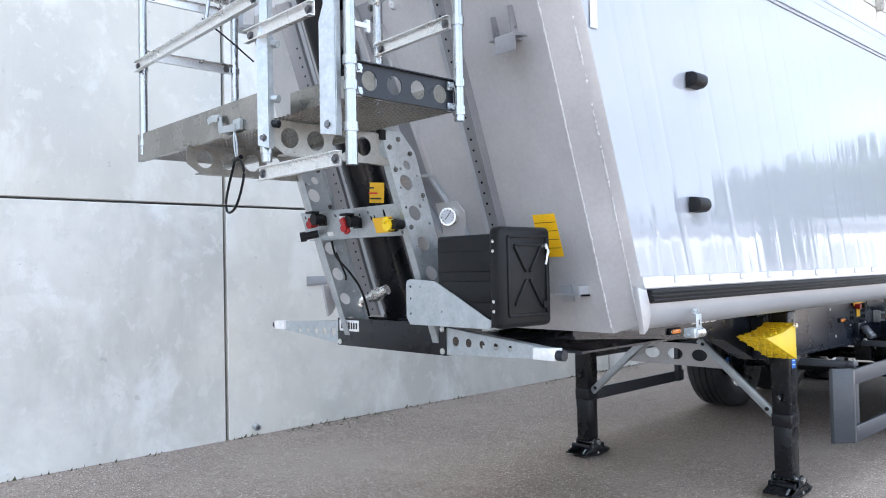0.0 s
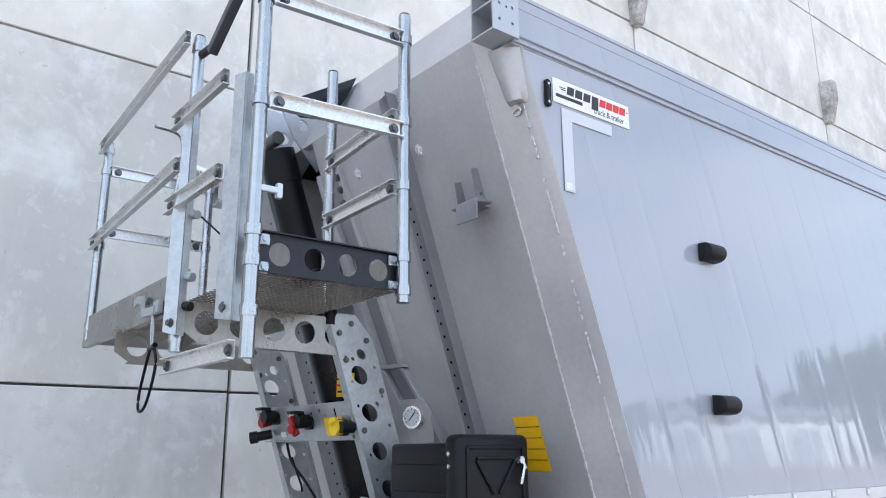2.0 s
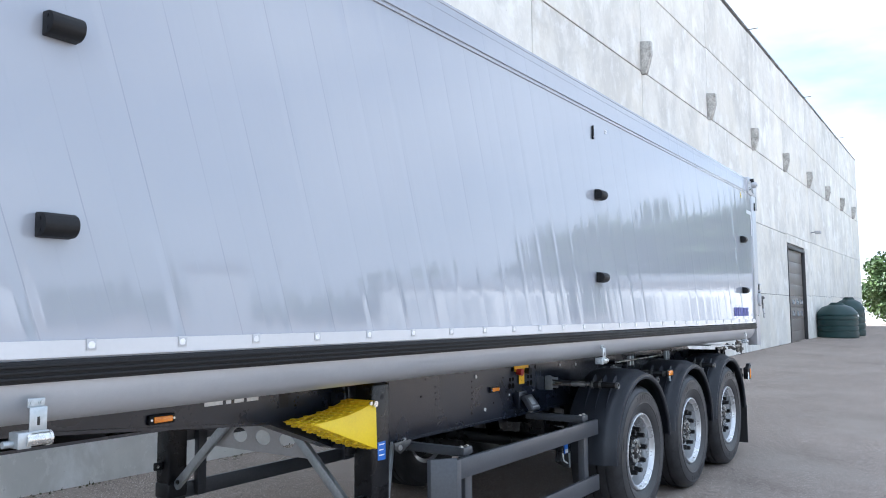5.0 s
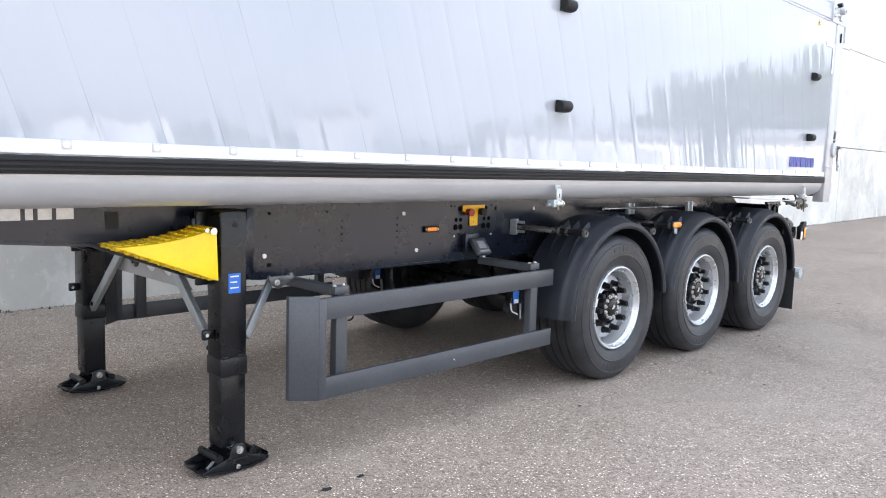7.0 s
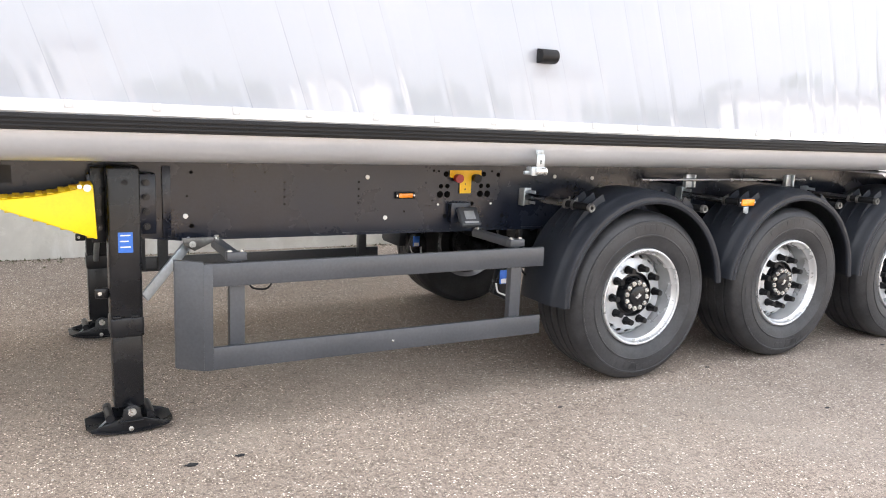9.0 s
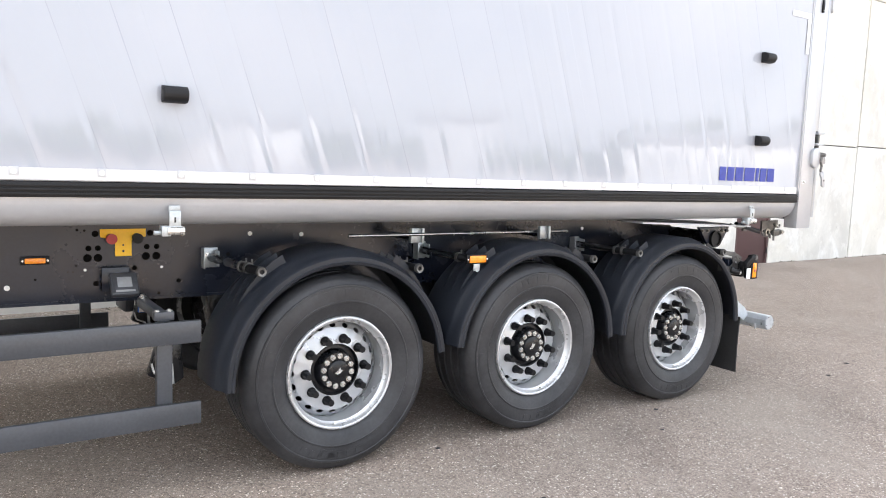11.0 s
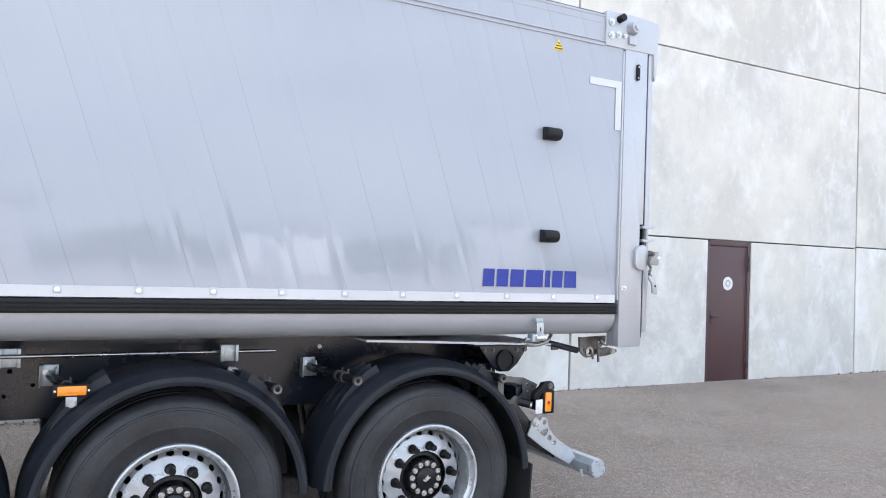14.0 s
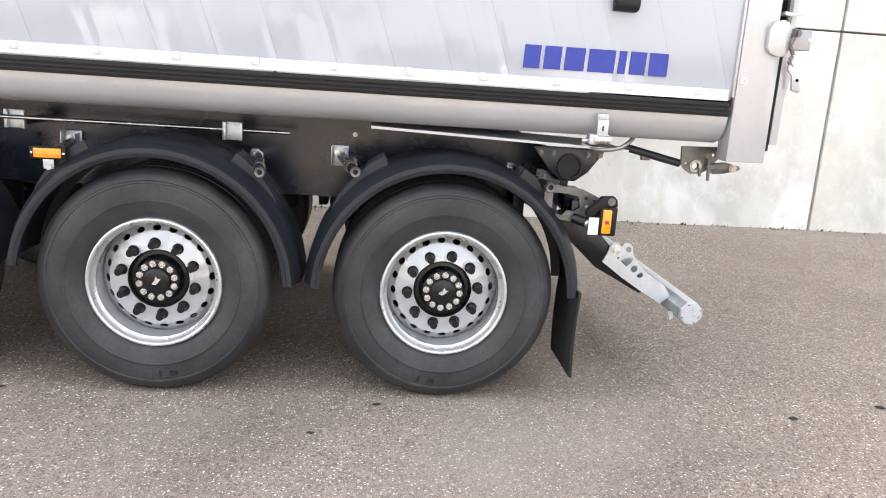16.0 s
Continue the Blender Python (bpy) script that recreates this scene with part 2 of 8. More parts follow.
def panel_material():
    """Coated aluminium side sheet: satin blue-silver, rippled by the slanted stiffeners welded behind it."""
    m = bpy.data.materials.new("silver_sheet")
    m.use_nodes = True
    nt, ln = m.node_tree, m.node_tree.links.new
    p = nt.nodes["Principled BSDF"]
    p.inputs["Metallic"].default_value = 0.06
    p.inputs["IOR"].default_value = 1.46
    co = nt.nodes.new("ShaderNodeTexCoord")
    sep = nt.nodes.new("ShaderNodeSeparateXYZ")
    ln(co.outputs["Object"], sep.inputs["Vector"])
    lean = nt.nodes.new("ShaderNodeMath")
    lean.operation = "MULTIPLY_ADD"
    lean.inputs[1].default_value = 0.335
    ln(sep.outputs["Z"], lean.inputs[0])
    ln(sep.outputs["X"], lean.inputs[2])
    # position across the stiffeners
    across = nt.nodes.new("ShaderNodeCombineXYZ")
    ln(lean.outputs["Value"], across.inputs["X"])
    flat = nt.nodes.new("ShaderNodeMath")
    flat.operation = "MULTIPLY"
    flat.inputs[1].default_value = 0.10
    ln(sep.outputs["Z"], flat.inputs[0])
    ln(flat.outputs["Value"], across.inputs["Z"])
    # hair-thin dark run lines along the stiffeners
    pitch = nt.nodes.new("ShaderNodeMath")
    pitch.operation = "MULTIPLY_ADD"
    pitch.inputs[1].default_value, pitch.inputs[2].default_value = 1 / 0.2475, -1.37 / 0.2475 + 40
    ln(lean.outputs["Value"], pitch.inputs[0])
    fr = nt.nodes.new("ShaderNodeMath")
    fr.operation = "FRACT"
    ln(pitch.outputs["Value"], fr.inputs[0])
    line = nt.nodes.new("ShaderNodeMath")
    line.operation = "LESS_THAN"
    line.inputs[1].default_value = 0.017
    ln(fr.outputs["Value"], line.inputs[0])
    fade = nt.nodes.new("ShaderNodeTexNoise")
    fade.inputs["Scale"].default_value, fade.inputs["Detail"].default_value = 1.7, 2
    ln(co.outputs["Object"], fade.inputs["Vector"])
    fmap = nt.nodes.new("ShaderNodeMapRange")
    fmap.inputs["From Min"].default_value, fmap.inputs["From Max"].default_value = 0.36, 0.62
    fmap.inputs["To Max"].default_value = 0.25
    ln(fade.outputs["Fac"], fmap.inputs["Value"])
    lm = nt.nodes.new("ShaderNodeMath")
    lm.operation = "MULTIPLY"
    ln(line.outputs["Value"], lm.inputs[0])
    ln(fmap.outputs["Result"], lm.inputs[1])
    haze = nt.nodes.new("ShaderNodeTexNoise")
    haze.inputs["Scale"].default_value, haze.inputs["Detail"].default_value = 0.9, 5
    ln(co.outputs["Object"], haze.inputs["Vector"])
    tone = nt.nodes.new("ShaderNodeValToRGB")
    tone.color_ramp.elements[0].position, tone.color_ramp.elements[1].position = 0.3, 0.7
    tone.color_ramp.elements[0].color, tone.color_ramp.elements[1].color = (0.382, 0.404, 0.450, 1), (0.406, 0.428, 0.474, 1)
    ln(haze.outputs["Fac"], tone.inputs["Fac"])
    mx = nt.nodes.new("ShaderNodeMix")
    mx.data_type = "RGBA"
    mx.inputs["B"].default_value = (0.10, 0.11, 0.14, 1)
    ln(lm.outputs["Value"], mx.inputs["Factor"])
    ln(tone.outputs["Color"], mx.inputs["A"])
    ln(mx.outputs["Result"], p.inputs["Base Color"])
    ro = nt.nodes.new("ShaderNodeMapRange")
    ro.inputs["From Min"].default_value, ro.inputs["From Max"].default_value = 0.3, 0.7
    ro.inputs["To Min"].default_value, ro.inputs["To Max"].default_value = 0.045, 0.070
    ln(haze.outputs["Fac"], ro.inputs["Value"])
    ln(ro.outputs["Result"], p.inputs["Roughness"])
    # ripple: shallow waves between stiffeners, very long along them
    w1 = nt.nodes.new("ShaderNodeTexNoise")
    w1.inputs["Scale"].default_value, w1.inputs["Detail"].default_value = 5.2, 1.0
    ln(across.outputs["Vector"], w1.inputs["Vector"])
    # narrow dents where the stiffeners are welded on, some deeper than others
    whole = nt.nodes.new("ShaderNodeMath")
    whole.operation = "FLOOR"
    half = nt.nodes.new("ShaderNodeMath")
    half.inputs[1].default_value = 0.5
    ln(pitch.outputs["Value"], half.inputs[0])
    ln(half.outputs["Value"], whole.inputs[0])
    dice = nt.nodes.new("ShaderNodeTexWhiteNoise")
    dice.noise_dimensions = "1D"
    ln(whole.outputs["Value"], dice.inputs["W"])
    dist = nt.nodes.new("ShaderNodeMath")
    dist.operation = "PINGPONG"
    dist.inputs[1].default_value = 0.5
    ln(pitch.outputs["Value"], dist.inputs[0])
    dent = nt.nodes.new("ShaderNodeMapRange")
    dent.interpolation_type = "SMOOTHSTEP"
    dent.inputs["From Max"].default_value = 0.15
    ln(dist.outputs["Value"], dent.inputs["Value"])
    deep = nt.nodes.new("ShaderNodeMapRange")
    deep.inputs["To Min"].default_value, deep.inputs["To Max"].default_value = 0.12, 0.80
    ln(dice.outputs["Value"], deep.inputs["Value"])
    sum_ = nt.nodes.new("ShaderNodeMath")
    sum_.operation = "MULTIPLY_ADD"
    ln(dent.outputs["Result"], sum_.inputs[0])
    ln(deep.outputs["Result"], sum_.inputs[1])
    ln(w1.outputs["Fac"], sum_.inputs[2])
    u = nt.nodes.new("ShaderNodeBump")
    u.inputs["Strength"].default_value, u.inputs["Distance"].default_value = 1.0, 0.0018
    ln(sum_.outputs["Value"], u.inputs["Height"])
    w2 = nt.nodes.new("ShaderNodeTexNoise")
    w2.inputs["Scale"].default_value, w2.inputs["Detail"].default_value = 14, 2
    ln(across.outputs["Vector"], w2.inputs["Vector"])
    u2 = nt.nodes.new("ShaderNodeBump")
    u2.inputs["Strength"].default_value, u2.inputs["Distance"].default_value = 1.0, 0.0007
    ln(w2.outputs["Fac"], u2.inputs["Height"])
    ln(u.outputs["Normal"], u2.inputs["Normal"])
    ln(u2.outputs["Normal"], p.inputs["Normal"])
    return m


ASPHALT = asphalt_material()
CONCRETE = concrete_material()
PANEL = panel_material()
JOINT = surf("joint_mastic", (0.10, 0.10, 0.10), (0.16, 0.16, 0.155), 0.9)
ALU = surf("mill_aluminium", (0.43, 0.425, 0.430), (0.545, 0.538, 0.540), 0.40, 0.28, 1.9, 60, 0.05, 200, tone=0.05)
ALU_PAINT = surf("silver_paint", (0.43, 0.445, 0.47), (0.50, 0.515, 0.54), 0.36, 0.35, 1.2, 50, 0.03, 150, tone=0.025)
ALU_BRIGHT = surf("bright_aluminium", (0.72, 0.72, 0.71), (0.80, 0.80, 0.79), 0.30, 0.75, 3, 80, 0.04, 200)
WELD = surf("weld_bead", (0.66, 0.655, 0.65), (0.80, 0.795, 0.79), 0.38, 0.25, 30, 200, 0.5, 220)
GALV = surf("galvanised_steel", (0.40, 0.435, 0.455), (0.51, 0.545, 0.565), 0.36, 0.60, 16, 70, 0.05, 120, tone=0.10)
GALV_NEW = surf("fresh_galvanised_steel", (0.52, 0.565, 0.60), (0.61, 0.655, 0.69), 0.34, 0.45, 14, 70, 0.04, 120, tone=0.06)
GALV_TUBE = surf("galvanised_tube", (0.38, 0.395, 0.405), (0.46, 0.475, 0.485), 0.24, 1.0, 9, 70, 0.02, 150, tone=0.04)
GREY_STEEL = surf("dull_steel_casting", (0.09, 0.09, 0.088), (0.19, 0.187, 0.18), 0.40, 0.6, 14, 80, 0.1, 140)
CORBEL = surf("weathered_corbel_concrete", (0.27, 0.26, 0.235), (0.56, 0.55, 0.52), 0.85, 0, 5, 20, 0.2, 60, tone=0.22)
# darker aluminium: shading of ribs, step bracket and grooves put into the colour
ALU_SHADE_GREY = surf("aluminium_shade_grey", (0.25, 0.252, 0.268), (0.34, 0.342, 0.358), 0.34, 0.55, 2.0, 60, 0.05, 200, tone=0.04)
STAINLESS = surf("stainless_steel", (0.23, 0.222, 0.203), (0.39, 0.38, 0.352), 0.30, 0.85, 3.4, 60, 0.04, 140)
CHASSIS = surf("dark_chassis_paint", (0.007, 0.010, 0.019), (0.013, 0.017, 0.029), 0.27, 0, 2.2, 60, 0.05, 60, coat=0.08, spec=0.4)
GUARD = surf("slate_grey_paint", (0.056, 0.061, 0.070), (0.072, 0.077, 0.088), 0.36, 0.1, 2.5, 70, 0.04, 160)
KICK = surf("anthracite_paint", (0.012, 0.014, 0.019), (0.021, 0.024, 0.031), 0.35, 0.0, 4, 70, 0.04, 160, spec=0.35)
LEG = surf("black_leg_paint", (0.005, 0.0055, 0.007), (0.011, 0.012, 0.015), 0.28, 0, 5, 70, 0.06, 90, spec=0.36)
PLASTIC = surf("black_plastic", (0.006, 0.0062, 0.007), (0.012, 0.0125, 0.014), 0.42, 0, 4, 160, 0.08, 420, spec=0.22)
FENDER = surf("mudguard_plastic", (0.010, 0.0125, 0.018), (0.019, 0.0225, 0.030), 0.42, 0, 3, 130, 0.12, 300, spec=0.40)
RUBBER = surf("rubber", (0.008, 0.008, 0.009), (0.016, 0.016, 0.017), 0.55, 0, 6, 90, 0.12, 260, spec=0.28)
TYRE = surf("tyre_rubber", (0.016, 0.017, 0.0195), (0.048, 0.0485, 0.052), 0.46, 0, 3.4, 60, 0.10, 220, tone=0.20, spec=0.42)
FLAP = surf("spray_flap", (0.012, 0.012, 0.013), (0.024, 0.024, 0.025), 0.85, 0, 8, 200, 1.0, 160)
RIM = surf("silver_rim_paint", (0.52, 0.535, 0.555), (0.60, 0.615, 0.635), 0.30, 0.38, 2, 80, 0.02, 150, tone=0.02)
RIM_EDGE = surf("machined_rim_edge", (0.54, 0.55, 0.56), (0.62, 0.63, 0.64), 0.28, 0.55, 3, 80, 0.02, 150, tone=0.02)
BOLT = surf("dark_bolt", (0.10, 0.10, 0.105), (0.17, 0.17, 0.175), 0.35, 0.8, 30, 120)
DECK = surf("perforated_deck", (0.13, 0.115, 0.095), (0.22, 0.20, 0.17), 0.38, 0.6, 4, 60)
ZINC = surf("zinc_bolt", (0.58, 0.58, 0.56), (0.72, 0.72, 0.70), 0.28, 0.85, 30, 120)
YELLOW = surf("yellow_plastic", (0.86, 0.60, 0.003), (0.93, 0.68, 0.005), 0.38, 0, 5, 80, 0.03, 140, tone=0.04)
YELLOW_WORN = surf("scuffed_yellow", (0.62, 0.42, 0.01), (0.90, 0.66, 0.006), 0.5, 0, 9, 50, 0.2, 60, tone=0.12)
STICKER_Y = surf("amber_sticker", (0.86, 0.48, 0.004), (0.90, 0.53, 0.007), 0.40, 0, 6, 80, tone=0.04)
STICKER_G = surf("grey_film_sticker", (0.49, 0.495, 0.51), (0.53, 0.535, 0.55), 0.3, 0, 6, 80, tone=0.03)
STICKER_W = surf("white_sticker", (0.78, 0.78, 0.78), (0.83, 0.83, 0.83), 0.35, 0, 4, 60)
TAPE = surf("white_reflective_tape", (0.60, 0.62, 0.65), (0.62, 0.64, 0.67), 0.35, 0, 6, 220, tone=0.015)
STRIP = surf("pale_edge_strip", (0.59, 0.60, 0.62), (0.63, 0.64, 0.66), 0.22, 0.1, 1.0, 60, tone=0.015)
BLACK_INK = surf("black_ink", (0.012, 0.012, 0.012), (0.02, 0.02, 0.02), 0.45)
RED_INK = surf("red_ink", (0.62, 0.02, 0.015), (0.68, 0.03, 0.02), 0.45)
RED = surf("red_plastic", (0.30, 0.010, 0.012), (0.40, 0.016, 0.018), 0.35)
BLUE_INK = surf("blue_foil", (0.010, 0.028, 0.26), (0.014, 0.036, 0.31), 0.42)
BLUE = surf("blue_label", (0.02, 0.13, 0.55), (0.03, 0.17, 0.62), 0.4)
AMBER = surf("amber_lens", (0.92, 0.24, 0.005), (0.98, 0.36, 0.010), 0.15, 0, 40, 160, 0.3, 160, coat=0.6)
WHITE = surf("white_plastic", (0.74, 0.74, 0.73), (0.80, 0.80, 0.79), 0.4)
DOOR = surf("brown_door_paint", (0.072, 0.036, 0.038), (0.090, 0.047, 0.048), 0.42, 0, 1.4, 60, 0.05, 120)
GATE = surf("taupe_sectional_door", (0.15, 0.135, 0.125), (0.20, 0.18, 0.165), 0.45, 0, 1.2, 40)
FRAME_DARK = surf("dark_trim", (0.03, 0.03, 0.032), (0.05, 0.05, 0.052), 0.5)
TANK = surf("green_tank_plastic", (0.003, 0.024, 0.024), (0.006, 0.036, 0.035), 0.42, 0, 2, 40, 0.08, 60)
LEAF = surf("hedge_leaf", (0.028, 0.065, 0.016), (0.085, 0.13, 0.035), 0.6, 0, 1.1, 8, tone=0.3)
BARK = surf("bark", (0.08, 0.06, 0.045), (0.14, 0.11, 0.085), 0.9, 0, 6, 40, 0.6, 40)
MOSS = surf("moss_and_weeds", (0.045, 0.05, 0.022), (0.11, 0.105, 0.055), 0.9, 0, 5, 60, tone=0.3)
CLADDING = surf("white_cladding", (0.66, 0.67, 0.68), (0.74, 0.75, 0.76), 0.5, 0, 0.3, 6)
WHITE_CLAD = surf("bright_white_cladding", (0.66, 0.66, 0.65), (0.74, 0.74, 0.73), 0.45, 0, 0.3, 6)
GREY_CLAD = surf("grey_cladding", (0.32, 0.33, 0.34), (0.42, 0.43, 0.44), 0.5, 0, 0.3, 6)
ROOF_EDGE = surf("parapet_metal", (0.24, 0.245, 0.25), (0.32, 0.325, 0.33), 0.45, 0.4, 2, 40)
# near-black for discs that paint the shade of uncut holes
HOLE_SHADE = surf("painted_hole_shade", (0.0015, 0.0015, 0.0015), (0.003, 0.003, 0.003), 0.95, spec=0.1)
# near-black for oil spots and for shade painted inside openings
DARK_SHADE_OIL = surf("hole_shade_and_oil", (0.02, 0.02, 0.022), (0.035, 0.035, 0.038), 0.9)
WINDOW = surf("small_window", (0.30, 0.32, 0.34), (0.40, 0.42, 0.44), 0.12, 0.2, 3, 30)


# ---- mesh helpers ----
def mesh_from(bm, name, material, smooth=35):
    bmesh.ops.recalc_face_normals(bm, faces=bm.faces)
    me = bpy.data.meshes.new(name)
    for f in bm.faces:
        f.smooth = True
    lim = radians(smooth)
    for e in bm.edges:
        if len(e.link_faces) == 2 and e.calc_face_angle(0) > lim:
            e.smooth = False
    bm.to_mesh(me)
    bm.free()
    me.materials.append(material)
    return me


def part(name, bm, material, parent=None, label="", smooth=35):
    ob = new(name, mesh_from(bm, name, material, smooth))
    if parent is not None:
        ob.parent = parent
    return tagged(ob, label)


def pieces(name, bm, material, parent, label="", smooth=35):
    """Each loose piece of a bmesh becomes a part of its own."""
    bm.verts.index_update()
    seen = set()
    for v in list(bm.verts):
        if v.index in seen:
            continue
        stack, isle = [v], []
        seen.add(v.index)
        while stack:
            q = stack.pop()
            isle.append(q)
            for e in q.link_edges:
                o = e.other_vert(q)
                if o.index not in seen:
                    seen.add(o.index)
                    stack.append(o)
        one = bmesh.new()
        made = {q.index: one.verts.new(q.co) for q in isle}
        for f in {f for q in isle for f in q.link_faces}:
            one.faces.new([made[q.index] for q in f.verts])
        part(name, one, material, parent, label, smooth)
    bm.free()


def box(x0, x1, y0, y1, z0, z1, bevel=0.0, bm=None, segments=2):
    own = bmesh.new()
    r = bmesh.ops.create_cube(own, size=1)
    for v in r["verts"]:
        v.co = Vector(((x0 + x1) / 2 + v.co.x * (x1 - x0), (y0 + y1) / 2 + v.co.y * (y1 - y0), (z0 + z1) / 2 + v.co.z * (z1 - z0)))
    if bevel:
        bmesh.ops.bevel(own, geom=list(own.edges), offset=bevel, segments=segments, affect="EDGES", profile=0.5)
    return add(bm, own)


def add(bm, own, m=None):
    """Joins own into bm (or returns own), at the pose m."""
    if m is not None:
        own.transform(m)
    if bm is None:
        return own
    me = bpy.data.meshes.new("joining")
    own.to_mesh(me)
    own.free()
    bm.from_mesh(me)
    bpy.data.meshes.remove(me)
    return bm


def rod(a, b, r, r2=None, sides=16, bm=None):
    """A round bar from a to b."""
    a, b = Vector(a), Vector(b)
    own = bmesh.new()
    bmesh.ops.create_cone(own, cap_ends=True, segments=sides, radius1=r, radius2=r if r2 is None else r2, depth=(b - a).length)
    q = (b - a).to_track_quat("Z", "Y").to_matrix().to_4x4()
    own.transform(Matrix.Translation((a + b) / 2) @ q)
    return add(bm, own)


def bar(a, b, w, h, up=(0, 0, 1), bevel=0.0, bm=None):
    """A rectangular bar from a to b: w across, h along up."""
    a, b = Vector(a), Vector(b)
    z = (b - a).normalized()
    x = Vector(up).cross(z).normalized()
    y = z.cross(x)
    own = box(-w / 2, w / 2, -h / 2, h / 2, 0, (b - a).length, bevel)
    m = Matrix((x, y, z)).transposed().to_4x4()
    own.transform(Matrix.Translation(a) @ m)
    return add(bm, own)


def basis(o, u, v):
    """The pose whose x runs along u and whose y along v."""
    u, v = Vector(u).normalized(), Vector(v)
    w = u.cross(v).normalized()
    v = w.cross(u)
    m = Matrix((u, v, w)).transposed().to_4x4()
    return Matrix.Translation(o) @ m


def ring(cx, cy, rx, ry=None, n=18):
    ry = rx if ry is None else ry
    return [(cx + rx * math.cos(2 * math.pi * k / n), cy + ry * math.sin(2 * math.pi * k / n)) for k in range(n)]


def plate(outline, holes=(), thick=0.004, m=None, bm=None):
    """A flat plate with an outline and holes, each round or slotted (cx, cy, rx[, ry]) or a list of corners, pushed thick along z."""
    own = bmesh.new()
    edges = []
    for loop in [list(outline)] + [h if isinstance(h, list) else ring(*h) for h in holes]:
        vs = [own.verts.new((x, y, 0)) for x, y in loop]
        edges += [own.edges.new((vs[k], vs[(k + 1) % len(vs)])) for k in range(len(vs))]
    bmesh.ops.triangle_fill(own, use_beauty=True, use_dissolve=False, edges=edges)
    got = bmesh.ops.extrude_face_region(own, geom=list(own.faces))
    for v in got["geom"]:
        if isinstance(v, bmesh.types.BMVert):
            v.co.z += thick
    return add(bm, own, m)


def lathe(profile, axis="y", sides=48, bm=None, close=False):
    """Turns (radius, along) pairs about an axis."""
    own = bmesh.new()
    rows = []
    for k in range(sides):
        c, s = math.cos(2 * math.pi * k / sides), math.sin(2 * math.pi * k / sides)
        rows.append([own.verts.new((r * c, t, r * s)) for r, t in profile])
    n = len(profile)
    for k in range(sides):
        a, b = rows[k], rows[(k + 1) % sides]
        for i in range(n if close else n - 1):
            j = (i + 1) % n
            own.faces.new((a[i], a[j], b[j], b[i]))
    return add(bm, own)


def prism(points, axis, a, b, bm=None, bevel=0.0):
    """Pushes an outline along an axis from a to b. Outline pairs are the two other axes in order."""
    own = bmesh.new()
    def put(p, t):
        return {"x": (t, p[0], p[1]), "y": (p[0], t, p[1]), "z": (p[0], p[1], t)}[axis]
    lo = [own.verts.new(put(p, a)) for p in points]
    hi = [own.verts.new(put(p, b)) for p in points]
    own.faces.new(lo)
    own.faces.new(list(reversed(hi)))
    n = len(points)
    for k in range(n):
        own.faces.new((lo[k], lo[(k + 1) % n], hi[(k + 1) % n], hi[k]))
    bmesh.ops.recalc_face_normals(own, faces=own.faces)
    if bevel:
        bmesh.ops.bevel(own, geom=list(own.edges), offset=bevel, segments=2, affect="EDGES", profile=0.5)
    return add(bm, own)


def hose(points, r, sides=8, bm=None, steps=5):
    """A bent round tube through points."""
    pts = [Vector(p) for p in points]
    line = []
    for k in range(len(pts) - 1):
        p0, p1, p2, p3 = pts[max(k - 1, 0)], pts[k], pts[k + 1], pts[min(k + 2, len(pts) - 1)]
        for s in range(steps):
            t = s / steps
            line.append(0.5 * (2 * p1 + (p2 - p0) * t + (2 * p0 - 5 * p1 + 4 * p2 - p3) * t * t + (3 * p1 - p0 - 3 * p2 + p3) * t ** 3))
    line.append(pts[-1])
    own = bmesh.new()
    rings = []
    for k, p in enumerate(line):
        d = (line[min(k + 1, len(line) - 1)] - line[max(k - 1, 0)]).normalized()
        m = d.to_track_quat("Z", "Y").to_matrix()
        rings.append([own.verts.new(p + m @ Vector((r * math.cos(2 * math.pi * i / sides), r * math.sin(2 * math.pi * i / sides), 0))) for i in range(sides)])
    for a, b in zip(rings, rings[1:]):
        for i in range(sides):
            own.faces.new((a[i], a[(i + 1) % sides], b[(i + 1) % sides], b[i]))
    own.faces.new(rings[0])
    own.faces.new(rings[-1])
    return add(bm, own)


def bolt(p, n, r=0.011, h=0.009, bm=None):
    """A washer and a hexagon head at p, standing out along n."""
    p, n = Vector(p), Vector(n).normalized()
    bm = rod(p, p + n * h * 0.35, r * 1.5, sides=14, bm=bm)
    return rod(p + n * h * 0.3, p + n * h, r, sides=6, bm=bm)


def words(name, text, size, m, material, parent, label="", squeeze=1.0):
    """Flat lettering in the built-in font."""
    cu = bpy.data.curves.new(name, "FONT")
    cu.body, cu.size, cu.extrude = text, size, 0.0004
    ob = bpy.data.objects.new(name, cu)
    scene.collection.objects.link(ob)
    dg = bpy.context.evaluated_depsgraph_get()
    me = bpy.data.meshes.new_from_object(ob.evaluated_get(dg))
    bpy.data.objects.remove(ob)
    me.transform(m @ Matrix.Diagonal((squeeze, 1, 1, 1)))
    me.materials.clear()
    me.materials.append(material)
    t = new(name, me)
    t.parent = parent
    return tagged(t, label)


def empty(name, at=(0, 0, 0)):
    ob = new(name)
    ob.empty_display_size = 0.2
    ob.location = at
    return ob


# ---- ground ----
WALL_Y = 4.73


def lift(x):
    """The yard and the hall rise a little towards the far end."""
    return 0.0075 * max(0.0, min(x, 62.0) - 13.0)


